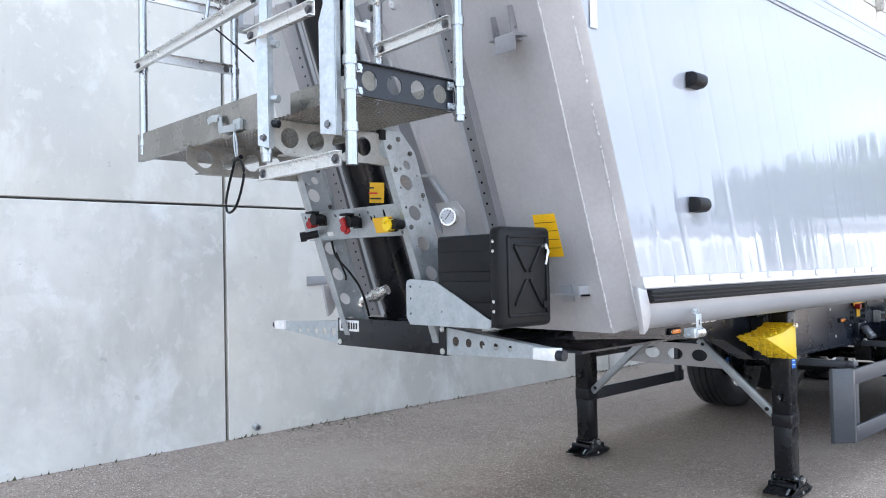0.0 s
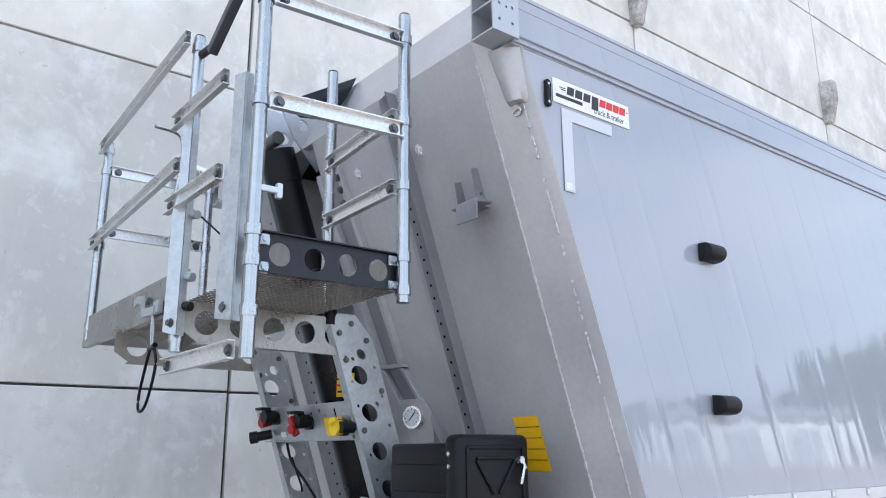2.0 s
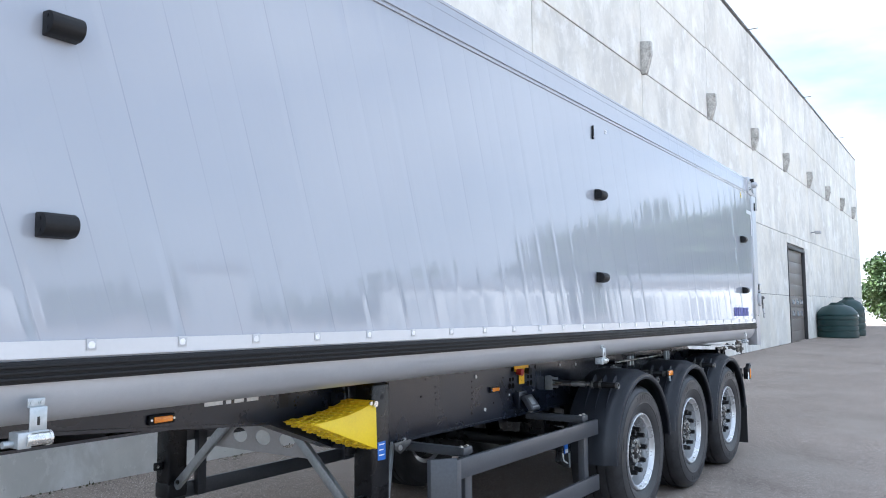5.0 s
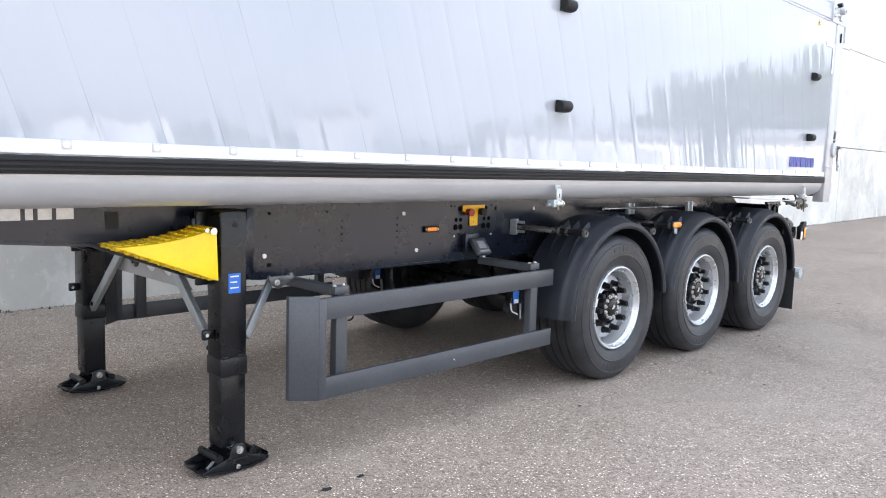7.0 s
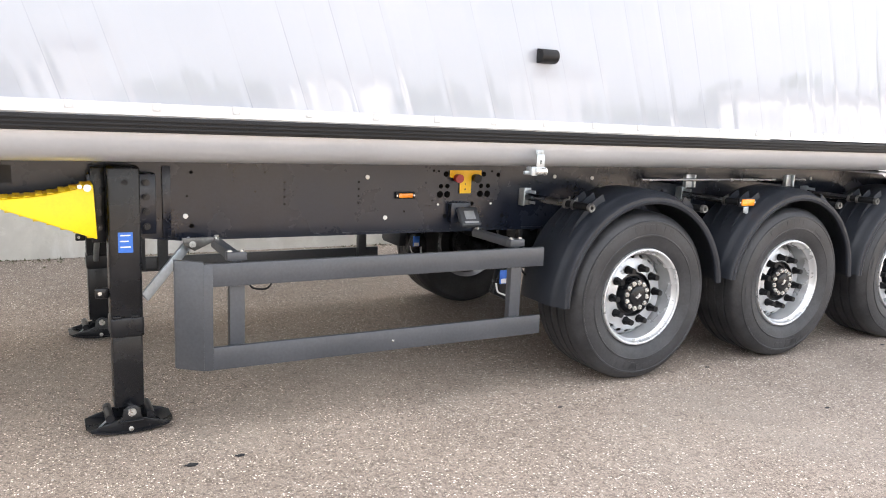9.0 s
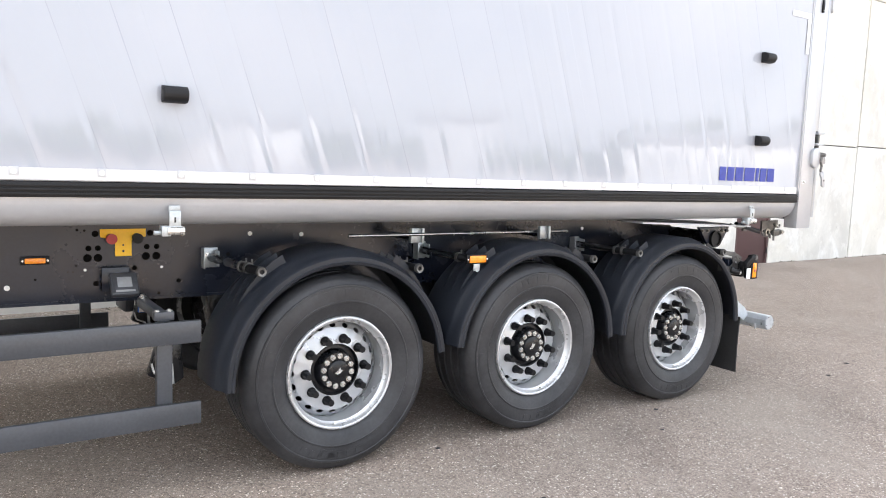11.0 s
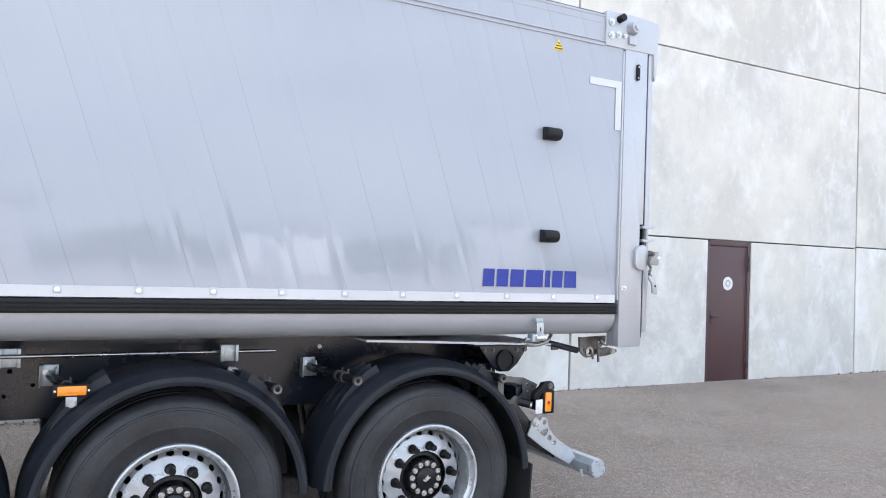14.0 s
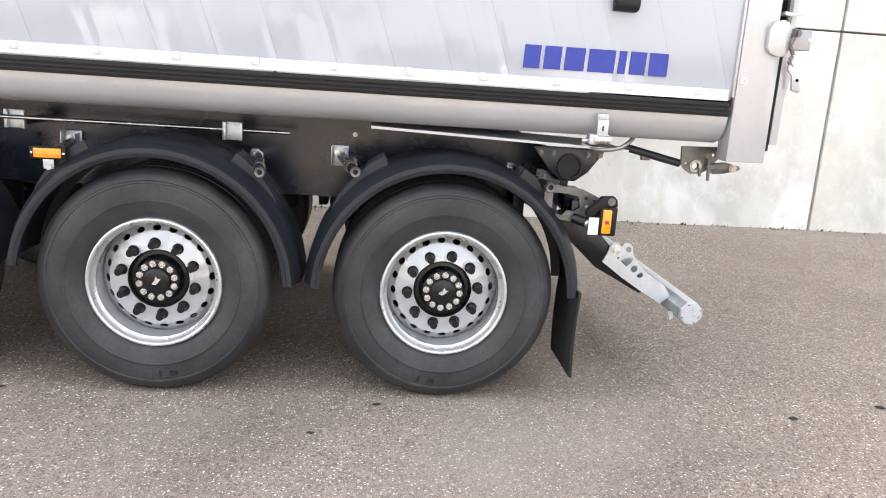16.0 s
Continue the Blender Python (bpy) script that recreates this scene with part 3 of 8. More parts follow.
def build_ground():
    bm = bmesh.new()
    xs = [-600, -120, -40, -12, 0, 13, 24, 36, 48, 62, 120, 700]
    ys = [-600, -120, -45, -15, 0, 2.7, 4.74, 15, 60, 600]
    g = [[bm.verts.new((x, y, lift(x) + (0.05 if y >= 4.7 else 0.0))) for y in ys] for x in xs]
    for i in range(len(xs) - 1):
        for j in range(len(ys) - 1):
            bm.faces.new((g[i][j], g[i + 1][j], g[i + 1][j + 1], g[i][j + 1]))
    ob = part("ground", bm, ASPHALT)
    tagged(ob, "worn warm-grey asphalt yard with pale stone chips", "ground", kind="structure")
    rng = random.Random(5)
    # oil spots lying on the asphalt
    spots = [(-2.445, -0.09, 0.035), (-2.66, -0.10, 0.045), (-0.72, -0.16, 0.03), (0.62, 0.05, 0.035), (2.05, -0.35, 0.03), (2.33, -0.05, 0.04),
             (4.35, -0.1, 0.045), (4.9, 0.05, 0.05), (5.05, 0.07, 0.03), (0.72, -0.75, 0.03)]
    for x, y, r in ((p[0], p[1], 0.62 * p[2]) for p in spots):
        bm = bmesh.new()
        pts = [(x + r * rng.uniform(0.6, 1.25) * math.cos(a * 0.628), y + r * rng.uniform(0.4, 0.8) * math.sin(a * 0.628)) for a in range(10)]
        bm.faces.new([bm.verts.new((px, py, 0.004)) for px, py in pts])
        s = part("oil_spot", bm, DARK_SHADE_OIL, ob)


def build_litter():
    """Pale crumbs, dry leaves and bits of stone scattered over the yard."""
    rng = random.Random(77)
    verts, faces = [], []
    for _ in range(300):
        x, y = rng.uniform(-10, 9), rng.uniform(-2.6, 4.5)
        r, a = rng.uniform(0.003, 0.009), rng.uniform(0, 6.28)
        z = 0.004 + (0.05 * max(0.0, (y - 2.7) / 2.04) if y > 2.7 else 0.0)
        k = len(verts)
        verts += [(x + r * rng.uniform(0.6, 1.6) * math.cos(a + 1.257 * i), y + r * rng.uniform(0.4, 0.9) * math.sin(a + 1.257 * i), z) for i in range(5)]
        verts.append((x, y, z + r * 0.5))
        faces += [(k + i, k + (i + 1) % 5, k + 5) for i in range(5)]
    me = bpy.data.meshes.new("litter")
    me.from_pydata(verts, [], faces)
    me.materials.append(surf("pale_litter", (0.42, 0.38, 0.31), (0.72, 0.69, 0.63), 0.8, 0, 6, 60))
    tagged(new("litter", me), "pale stone crumbs and dry leaf bits on the asphalt", "litter", kind="stuff")


build_ground()
build_litter()


# ---- the hall ----
ROWS_Z = [-0.15, 2.215, 5.02, 7.98, 10.35, 12.72]
COLS_X = [-22.8, -16.8, -10.8, -4.8, 1.25, 7.2, 13.38, 19.53, 25.68, 31.83, 37.98, 44.13, 50.28, 56.0, 59.6]
DOOR_X, DOOR_TOP = (9.77, 10.73), 2.19
GATE_X, GATE_TOP = (32.0, 36.3), 4.62


def build_hall():
    hall = empty("wall_north")
    tagged(hall, "tall hall facade of pale stained precast concrete panels", "wall", kind="structure")
    core = bmesh.new()
    x0, x1 = COLS_X[0], COLS_X[-1]
    # backing wall with openings left for the doors
    for a, b, lo, hi in [(x0, DOOR_X[0], -0.3, ROWS_Z[1]), (DOOR_X[1], GATE_X[0], -0.3, ROWS_Z[1]), (GATE_X[1], x1, -0.3, ROWS_Z[1]),
                         (x0, GATE_X[0], ROWS_Z[1], GATE_TOP), (GATE_X[1], x1, ROWS_Z[1], GATE_TOP), (x0, x1, GATE_TOP, 13.1)]:
        box(a, b, WALL_Y + 0.061, WALL_Y + 0.30, lo, hi, bm=core)
    part("backing", core, JOINT, hall)
    pieces = []
    g, gv = 0.010, 0.016
    for r in range(5):
        for c in range(len(COLS_X) - 1):
            a, b, lo, hi = COLS_X[c], COLS_X[c + 1], ROWS_Z[r], ROWS_Z[r + 1]
            rects = [(a, b, lo, hi)]
            if r == 0 and a < DOOR_X[0] < b:
                rects = [(a, DOOR_X[0] + g, lo, hi), (DOOR_X[1] - g, b, lo, hi)]
            if r == 0 and a < GATE_X[0] < b:
                rects = [(GATE_X[1] - g, b, lo, hi)]
            if r == 1 and a < GATE_X[0] < b:
                rects = [(a, b, GATE_TOP - g, hi), (GATE_X[1] - g, b, lo, GATE_TOP + g)]
            pieces += rects
    for a, b, lo, hi in pieces:
        dz = (lift(a) + lift(b)) / 2
        bm = box(a + (gv if a in COLS_X else g), b - (gv if b in COLS_X else g), WALL_Y, WALL_Y + 0.060, lo + (0.018 if lo > 6 else g) + (dz if lo > 0 else 0), hi - (0.018 if 6 < hi < 12 else g) + dz, 0.006, segments=1)
        part("concrete_panel", bm, CONCRETE, hall)
    bm = box(x0, x1, WALL_Y - 0.04, WALL_Y + 0.5, 12.72, 12.78, 0.01)
    for v in bm.verts:
        v.co.z += lift(v.co.x)
    part("parapet_cap", bm, ROOF_EDGE, hall, "grey metal parapet capping")
    # end gable and roof close the hall
    end = box(x1 - 0.12, x1, WALL_Y + 0.11, 30, -0.3, 12.9)
    part("gable_wall", end, CONCRETE, hall)
    part("front_gable_wall", box(x0, x0 + 0.12, WALL_Y + 0.11, 30, -0.3, 12.7), CONCRETE, hall)
    part("roof", box(x0, x1, WALL_Y + 0.3, 30, 12.6, 12.7), ROOF_EDGE, hall)
    for x in (13.4, 25.7, 38.0, 50.3):
        part("roof_spout", rod((x - 0.15, WALL_Y - 0.05, 12.78 + lift(x)), (x - 0.15, WALL_Y - 0.42, 12.77 + lift(x)), 0.035, bm=None), ROOF_EDGE, hall)
    # corbels at the upright joints
    for x in COLS_X[1:-1]:
        z = lift(x)
        prof = [(WALL_Y, 8.78 + z), (WALL_Y - 0.28, 8.74 + z), (WALL_Y - 0.28, 8.38 + z), (WALL_Y - 0.14, 7.90 + z), (WALL_Y, 7.90 + z)]
        part("corbel", prism(prof, "x", x - 0.085, x + 0.085, bevel=0.012), CORBEL, hall)
    own = lathe([(0.032, 0.0), (0.032, -0.06), (0.022, -0.06), (0.022, -0.02), (0.0, -0.02)], sides=18)
    own.transform(Matrix.Translation((-4.52, WALL_Y, 0.14)) @ Matrix.Rotation(radians(12), 4, "X"))
    part("drain_stub", own, GREY_CLAD, hall, "short pale drain stub")
    own = box(-3.92, -3.66, WALL_Y - 0.012, WALL_Y, 1.45, 1.54, 0.004)
    part("wall_plate", own, GREY_CLAD, hall, "small grey fixing plate")
    # weeds and moss along the foot of the wall
    rng = random.Random(11)
    verts, faces = [], []
    for _ in range(2600):
        x = rng.uniform(-14, 34)
        if DOOR_X[0] - 0.05 < x < DOOR_X[1] + 0.05 or rng.random() > 0.35 + 0.6 * noise.noise(Vector((x * 0.5, 0, 0))):
            continue
        y = WALL_Y - abs(rng.gauss(0, 0.035)) - 0.004
        h, w, a = rng.uniform(0.008, 0.045), rng.uniform(0.004, 0.02), rng.uniform(0, 3.1)
        k = len(verts)
        z = lift(x) + 0.045
        dx, dy = w * math.cos(a), w * math.sin(a)
        verts += [(x - dx, y - dy, z), (x + dx, y + dy, z), (x + rng.uniform(-0.02, 0.02), y - rng.uniform(0, 0.025), z + h)]
        faces.append((k, k + 1, k + 2))
    # flat tufts and crumbs of moss in front of the joint
    for _ in range(4200):
        x = rng.uniform(-13, 6)
        n = noise.noise(Vector((x * 0.45, 3.1, 0))) + 0.5 * noise.noise(Vector((x * 1.7, 7.7, 0)))
        d = abs(rng.gauss(0, 0.05 + 0.22 * max(0.0, n)))
        if rng.random() > 0.25 + 0.9 * n:
            continue
        y, z = WALL_Y - 0.01 - d, 0.045 * max(0.0, 1 - d / 2.0) + 0.006
        r, a = rng.uniform(0.005, 0.018), rng.uniform(0, 6.28)
        k = len(verts)
        verts += [(x + r * math.cos(a + 2.1 * i), y + r * math.sin(a + 2.1 * i), z + (rng.uniform(0.002, 0.014) if i == 0 else 0.0)) for i in range(3)]
        faces.append((k, k + 1, k + 2))
    me = bpy.data.meshes.new("weeds")
    me.from_pydata(verts, [], faces)
    me.materials.append(MOSS)
    w = new("weeds", me)
    tagged(w, "thin moss and weeds along the foot of the wall", "weeds", kind="stuff")
    return hall


build_hall()


def build_doors():
    a, b = DOOR_X
    y = WALL_Y + 0.05
    d = empty("door_1", (a, y, 0))
    tagged(d, "closed dark-brown steel door with a round white sign", "door", kind="structure")
    m = Matrix.Translation((-a, -y, 0))

    def put(name, bm, mat, parent=d, label=""):
        bm.transform(m)
        return part(name, bm, mat, parent, label)
    fr = box(a, a + 0.06, y - 0.035, y + 0.12, -0.02, DOOR_TOP, 0.004)
    box(b - 0.06, b, y - 0.035, y + 0.12, -0.02, DOOR_TOP, 0.004, fr)
    box(a + 0.06, b - 0.06, y - 0.035, y + 0.12, DOOR_TOP - 0.06, DOOR_TOP + 0.035, 0.004, fr)
    put("door_frame", fr, DOOR)
    leaf = put("leaf", box(a + 0.064, b - 0.064, y - 0.018, y + 0.04, 0.015, DOOR_TOP - 0.064, 0.004), DOOR)
    put("rim_strip", box(b - 0.085, b - 0.066, y - 0.026, y - 0.018, 0.05, DOOR_TOP - 0.1, 0.002), DOOR, leaf)
    put("threshold", box(a, b, y - 0.03, y + 0.15, -0.02, 0.012), FRAME_DARK)
    h = rod((a + 0.13, y - 0.018, 1.04), (a + 0.13, y - 0.065, 1.04), 0.011)
    rod((a + 0.125, y - 0.06, 1.04), (a + 0.25, y - 0.06, 1.035), 0.009, bm=h)
    box(a + 0.11, a + 0.15, y - 0.026, y - 0.018, 0.93, 1.12, 0.003, h)
    put("handle", h, FRAME_DARK, leaf, "black door handle")
    for z in (0.28, 1.80, 1.93):
        put("hinge", rod((b - 0.05, y - 0.05, z - 0.05), (b - 0.05, y - 0.05, z + 0.05), 0.014), FRAME_DARK)
    s = put("round_sign", rod(((a + b) / 2, y - 0.018, 1.55), ((a + b) / 2, y - 0.023, 1.55), 0.105, sides=32), WHITE, leaf, "round white sign with a grey mark")
    g = lathe([(0.055, 0), (0.055, -0.003), (0.035, -0.003), (0.035, 0)], sides=24, close=True)
    g.transform(Matrix.Translation(((a + b) / 2, y - 0.0225, 1.55)))
    put("sign_mark", g, GREY_CLAD, leaf)

    a, b = GATE_X
    y = WALL_Y + 0.16
    z0 = lift(33)
    d2 = empty("door_2", (a, y, z0))
    tagged(d2, "closed tall taupe sectional door with two rows of small windows", "door", kind="structure")
    m = Matrix.Translation((-a, -y, -z0))
    fr = box(a, a + 0.08, y - 0.16, y + 0.1, z0, GATE_TOP, 0.005)
    box(b - 0.08, b, y - 0.16, y + 0.1, z0, GATE_TOP, 0.005, fr)
    box(a + 0.08, b - 0.08, y - 0.16, y + 0.1, GATE_TOP - 0.08, GATE_TOP, 0.005, fr)
    fr.transform(m)
    part("door_frame", fr, FRAME_DARK, d2)
    n = 8
    step = (GATE_TOP - 0.08 - z0) / n
    for k in range(n):
        bm = box(a + 0.085, b - 0.085, y, y + 0.05, z0 + k * step + 0.004, z0 + (k + 1) * step - 0.004, 0.008)
        bm.transform(m)
        sec = part("section", bm, GATE, d2)
        if k in (2, 3):
            for i in range(4):
                x = a + 0.55 + i * 1.03
                zz = z0 + (k + 0.5) * step
                p = box(x - 0.26, x + 0.26, y - 0.012, y + 0.004, zz - 0.12, zz + 0.12, 0.03)
                p.transform(m)
                part("pane", p, WINDOW, sec, "small rounded window")
    lampx = 38.3
    li = empty("wall_light", (lampx, WALL_Y, 5.55 + lift(lampx)))
    tagged(li, "small grey floodlight fixed to the concrete wall", "wall light")
    part("arm", rod((0, 0, 0), (0, -0.25, 0.05), 0.025), ROOF_EDGE, li)
    part("lamp_head", box(-0.22, 0.22, -0.5, -0.22, -0.06, 0.08, 0.03), GREY_CLAD, li)


build_doors()


# ---- the trailer ----
W = 2.38                     # width of the tipping body
WC = 2.55                    # width over the wheels
LEAN = 0.335                 # how far the front wall leans forward per metre of height


def xf(z):
    """The front wall's place at a height."""
    return -5.465 - LEAN * (z - 1.849)


FN = Vector((-1, 0, -LEAN)).normalized()      # outward from the front wall
FV = Vector((-LEAN, 0, 1)).normalized()       # up along it


def fw(y, z, out=0.0):
    """A point on the front wall, out metres ahead of it level with the ground."""
    return Vector((xf(z) - out, y, z))


def front_box(y0, y1, z0, z1, o0, o1, bevel=0.0, bm=None):
    """A box lying on the leaning front wall, from o0 to o1 ahead of it."""
    own = box(0, 1, y0, y1, z0, z1)
    for v in own.verts:
        o = o0 if v.co.x < 0.5 else o1
        v.co.x = xf(v.co.z) - o
    if bevel:
        bmesh.ops.bevel(own, geom=list(own.edges), offset=bevel, segments=2, affect="EDGES", profile=0.5)
    return add(bm, own)


trailer = empty("tipper_semi_trailer")
tagged(trailer, "silver aluminium tipper semi-trailer with a dark chassis parked on asphalt", "trailer")
TIP0, TIP1 = 3.86, 4.04      # rear post of the body


def sag(bm):
    """The body stands a little nose-up on its legs."""
    for v in bm.verts:
        v.co.z -= 0.0022 * (v.co.x + 5.0)
    return bm


def build_body():
    # rounded lower hull with its floor
    r, n = 0.127, 8
    sec = [(0.012, 1.432)]
    sec += [(0.012 + r - r * math.cos(a), 1.432 - r * math.sin(a)) for a in [math.pi / 2 * k / n for k in range(n + 1)]][0:]
    low = [(p[0], p[1]) for p in sec]
    sec = low + [(W - y, z) for y, z in reversed(low)] + [(W - 0.06, 1.432), (W - 0.06, 1.39), (0.06, 1.39), (0.06, 1.432)]
    own = bmesh.new()
    a = [own.verts.new((xf(z) + 0.075, y, z)) for y, z in sec]
    b = [own.verts.new((TIP0 - 0.01, y, z)) for y, z in sec]
    own.faces.new(a)
    own.faces.new(list(reversed(b)))
    for k in range(len(sec)):
        own.faces.new((a[k], a[(k + 1) % len(sec)], b[(k + 1) % len(sec)], b[k]))
    part("hull", sag(own), ALU_PAINT, trailer, "rounded silver lower hull", smooth=40)
    # side sheets
    for name, y0, y1 in (("side_panel", 0.0, 0.045), ("side_panel", W - 0.045, W)):
        z0, z1 = 1.49, 3.05
        own = prism([(xf(z0) + 0.067, z0), (TIP0 - 0.012, z0), (TIP0 - 0.012, z1), (xf(z1) + 0.067, z1)], "y", y0, y1)
        # the sheet draws in slightly towards its lower edge
        for v in own.verts:
            v.co.y += (0.012 if y0 < 1 else -0.012) * (z1 - v.co.z) / (z1 - z0)
        part(name, own, PANEL, trailer, "smooth satin blue-silver side sheet")
    # black rub strip with ribs, and white strip above it
    own = box(xf(1.46) + 0.10, TIP0 - 0.02, -0.012, 0.05, 1.434, 1.496, 0.004)
    for z in (1.448, 1.465, 1.482):
        box(xf(z) + 0.10, TIP0 - 0.02, -0.020, -0.010, z - 0.0045, z + 0.0045, 0.002, own)
    pieces("rub_strip", sag(own), RUBBER, trailer, "ribbed black rubber rub strip")
    own = prism([(xf(1.503) + 0.072, 1.503), (TIP0 - 0.03, 1.503), (TIP0 - 0.03, 1.552), (xf(1.552) + 0.072, 1.552)], "y", -0.004, 0.016)
    strip = part("edge_strip", sag(own), STRIP, trailer, "white lower edge strip")
    x = -5.0165
    while x < 3.75:
        own = box(x - 0.017, x + 0.017, -0.0075, -0.004, 1.520, 1.554, 0.0015)
        part("small_sticker", sag(own), STICKER_G, strip)
        mark = plate([(-0.011, -0.009), (-0.004, -0.012), (0.008, -0.011), (0.011, 0.002), (0.004, 0.010), (-0.006, 0.008), (-0.012, 0.002)], (), 0.0006, basis((x, -0.0077, 1.537), (1, 0, 0), (0, 0, 1)))
        part("sticker_shape", sag(mark), STICKER_W, strip)
        x += 0.3225
    # top rail with its two grooves
    for y0, y1, s in ((0.002, 0.11, 1), (W - 0.11, W - 0.002, -1)):
        x0 = xf(3.05) + 0.02
        e = y0 if s > 0 else y1

        def strip(z0, z1, proud, deep=0.06, bevel=0.0, bm=None):
            return box(x0, 3.70, min(e - s * proud, e + s * deep), max(e - s * proud, e + s * deep), z0, z1, bevel, bm)
        own = strip(3.052, 3.246, 0.0, 0.10)
        strip(3.058, 3.068, 0.010, 0.02, 0.003, own)
        strip(3.083, 3.093, 0.010, 0.02, 0.003, own)
        strip(3.236, 3.252, 0.004, 0.10, 0.003, own)
        strip(3.196, 3.199, 0.0015, 0.02, 0.0, own)
        pieces("top_rail", sag(own), PANEL, trailer, "ridged silver top rail")
    part("tarp_edge", sag(box(-5.82, 3.70, 0.014, 0.05, 3.2525, 3.264, 0.002)), FRAME_DARK, trailer, "black tarpaulin edge along the rail")
    part("tarp", box(-5.75, 3.75, 0.12, W - 0.12, 3.215, 3.235), FRAME_DARK, trailer, "dark roll tarpaulin over the body")


def build_front():
    # leaning front wall with slanted corner plates
    z0, z1 = 1.30, 3.12
    for a, b in ((0.165, 1.32), (1.74, W - 0.165)):
        part("front_wall", front_box(a, b, z0, z1, -0.04, 0.0), ALU, trailer, "matt grey aluminium front wall")
    # the ram stands in a deep well
    part("ram_well", front_box(1.30, 1.76, z0, z1, -0.36, -0.33), ALU, trailer, "grey back of the ram well")
    for a in (1.30, 1.74):
        part("well_cheek", front_box(a, a + 0.02, z0, z1 - 0.02, -0.33, -0.041), ALU, trailer)
    for s in (0, 1):
        own = bmesh.new()
        ys = [0.166, 0.046, 0.014, 0.0]
        xs = [0.0, 0.044, 0.056, 0.066]
        rows = []
        for z in (1.42, 1.6, 2.0, 2.5, 3.12):
            rows.append([own.verts.new((xf(z) + b, (W - a) if s else a, z)) for a, b in zip(ys, xs)])
        lowest = []
        for k, dz in ((0, 0.12), (1, 0.08), (2, 0.05), (3, 0.0)):
            v = rows[0][k]
            lowest.append(own.verts.new((xf(1.42 - dz) + xs[k] + 0.02, v.co.y + (0.012 if not s else -0.012) * (k > 1), 1.42 - dz)))
        rows.insert(0, lowest)
        for p, q in zip(rows, rows[1:]):
            for k in range(len(ys) - 1):
                own.faces.new((p[k], p[k + 1], q[k + 1], q[k]))
        g = bmesh.ops.extrude_face_region(own, geom=list(own.faces))
        for v in g["geom"]:
            if isinstance(v, bmesh.types.BMVert):
                v.co += Vector((0.03, -0.02 if s else 0.02, 0))
        part("corner_plate", own, ALU, trailer, "", smooth=22)
    # rounded shoe that closes the lower end of the corner
    shoe = [(-5.335, 1.51), (-5.30, 1.500), (-5.265, 1.494), (-5.244, 1.44), (-5.236, 1.39), (-5.242, 1.352), (-5.262, 1.322), (-5.292, 1.303)]
    for a, b in ((-0.006, 0.02), (W - 0.02, W + 0.006)):
        part("corner_shoe", prism(shoe, "y", a, b, bevel=0.003), ALU, trailer)
    # weld beads down the corner: one full seam, one of short stitches
    rng = random.Random(3)
    for off, y, full in ((-0.002, 0.166, True), (0.042, 0.045, False)):
        own = bmesh.new()
        z = 1.33
        while z < 3.05:
            if full or noise.noise(Vector((z * 7.0, 2.2, 0))) > -0.12 or rng.random() < 0.2:
                p = Vector((xf(z) + off, y - 0.002 + rng.uniform(-0.0015, 0.0015), z))
                m = Matrix.Translation(p) @ Matrix.Diagonal((0.8, 1.0, 1.25, 1.0))
                bmesh.ops.create_icosphere(own, subdivisions=1, radius=0.0050 * rng.uniform(0.55, 1.25), matrix=m)
            z += 0.0085
        tagged(part("weld_seam", own, WELD, trailer), kind="stuff")
    # pressed pocket in the corner under the top rail
    own = bmesh.new()
    rows = []
    for z, half, out in ((3.064, 0.056, 0.020), (2.99, 0.050, 0.026), (2.93, 0.044, 0.030), (2.885, 0.038, 0.034), (2.874, 0.034, 0.004)):
        row = []
        for k in range(9):
            t = k / 8
            y = 0.060 + half * (1 - 2 * t)
            x = xf(z) + 0.044 * (0.166 - y) / 0.12
            bulge = out * math.sin(math.pi * t) ** 0.7 if 0 < k < 8 else 0.0
            row.append(own.verts.new(Vector((x, y, z)) + FN * (bulge + 0.001) + Vector((0, -0.4 * bulge, 0))))
        rows.append(row)
    for p, q in zip(rows, rows[1:]):
        for k in range(8):
            own.faces.new((p[k], p[k + 1], q[k + 1], q[k]))
    part("corner_pocket", own, ALU, trailer, "", smooth=50)
    # rail end block: an open box profile with punched holes
    for y0, s in ((-0.012, 1), (W + 0.012, -1)):
        xa, xb = -5.950, -5.832
        m = basis((xa, y0, 3.066), (1, 0, 0), (0, 0, 1))
        own = plate([(0, 0), (xb - xa, 0), (xb - xa, 0.21), (0, 0.21)], [(0.030, 0.045, 0.006), (0.030, 0.105, 0.006), (0.088, 0.045, 0.006), (0.088, 0.105, 0.006), (0.062, 0.100, 0.005)], 0.006, m)
        e = y0 + s * 0.1
        box(xa, xb, min(e, e + s * 0.006), max(e, e + s * 0.006), 3.066, 3.276, 0, own)
        for z in (3.066, 3.168, 3.270):
            box(xa, xb, min(y0, y0 + s * 0.1), max(y0, y0 + s * 0.1), z, z + 0.006, 0, own)
        pieces("rail_end_block", own, ALU_PAINT, trailer)
    # upper cross beam and the set-back upper headboard
    hx = xf(3.12)
    part("headboard", prism([(hx + 0.002, 3.118), (hx + 0.10, 3.36), (hx + 0.13, 3.36), (hx + 0.04, 3.118)], "y", 0.105, W - 0.105), ALU, trailer, "pale grey headboard leaning back")
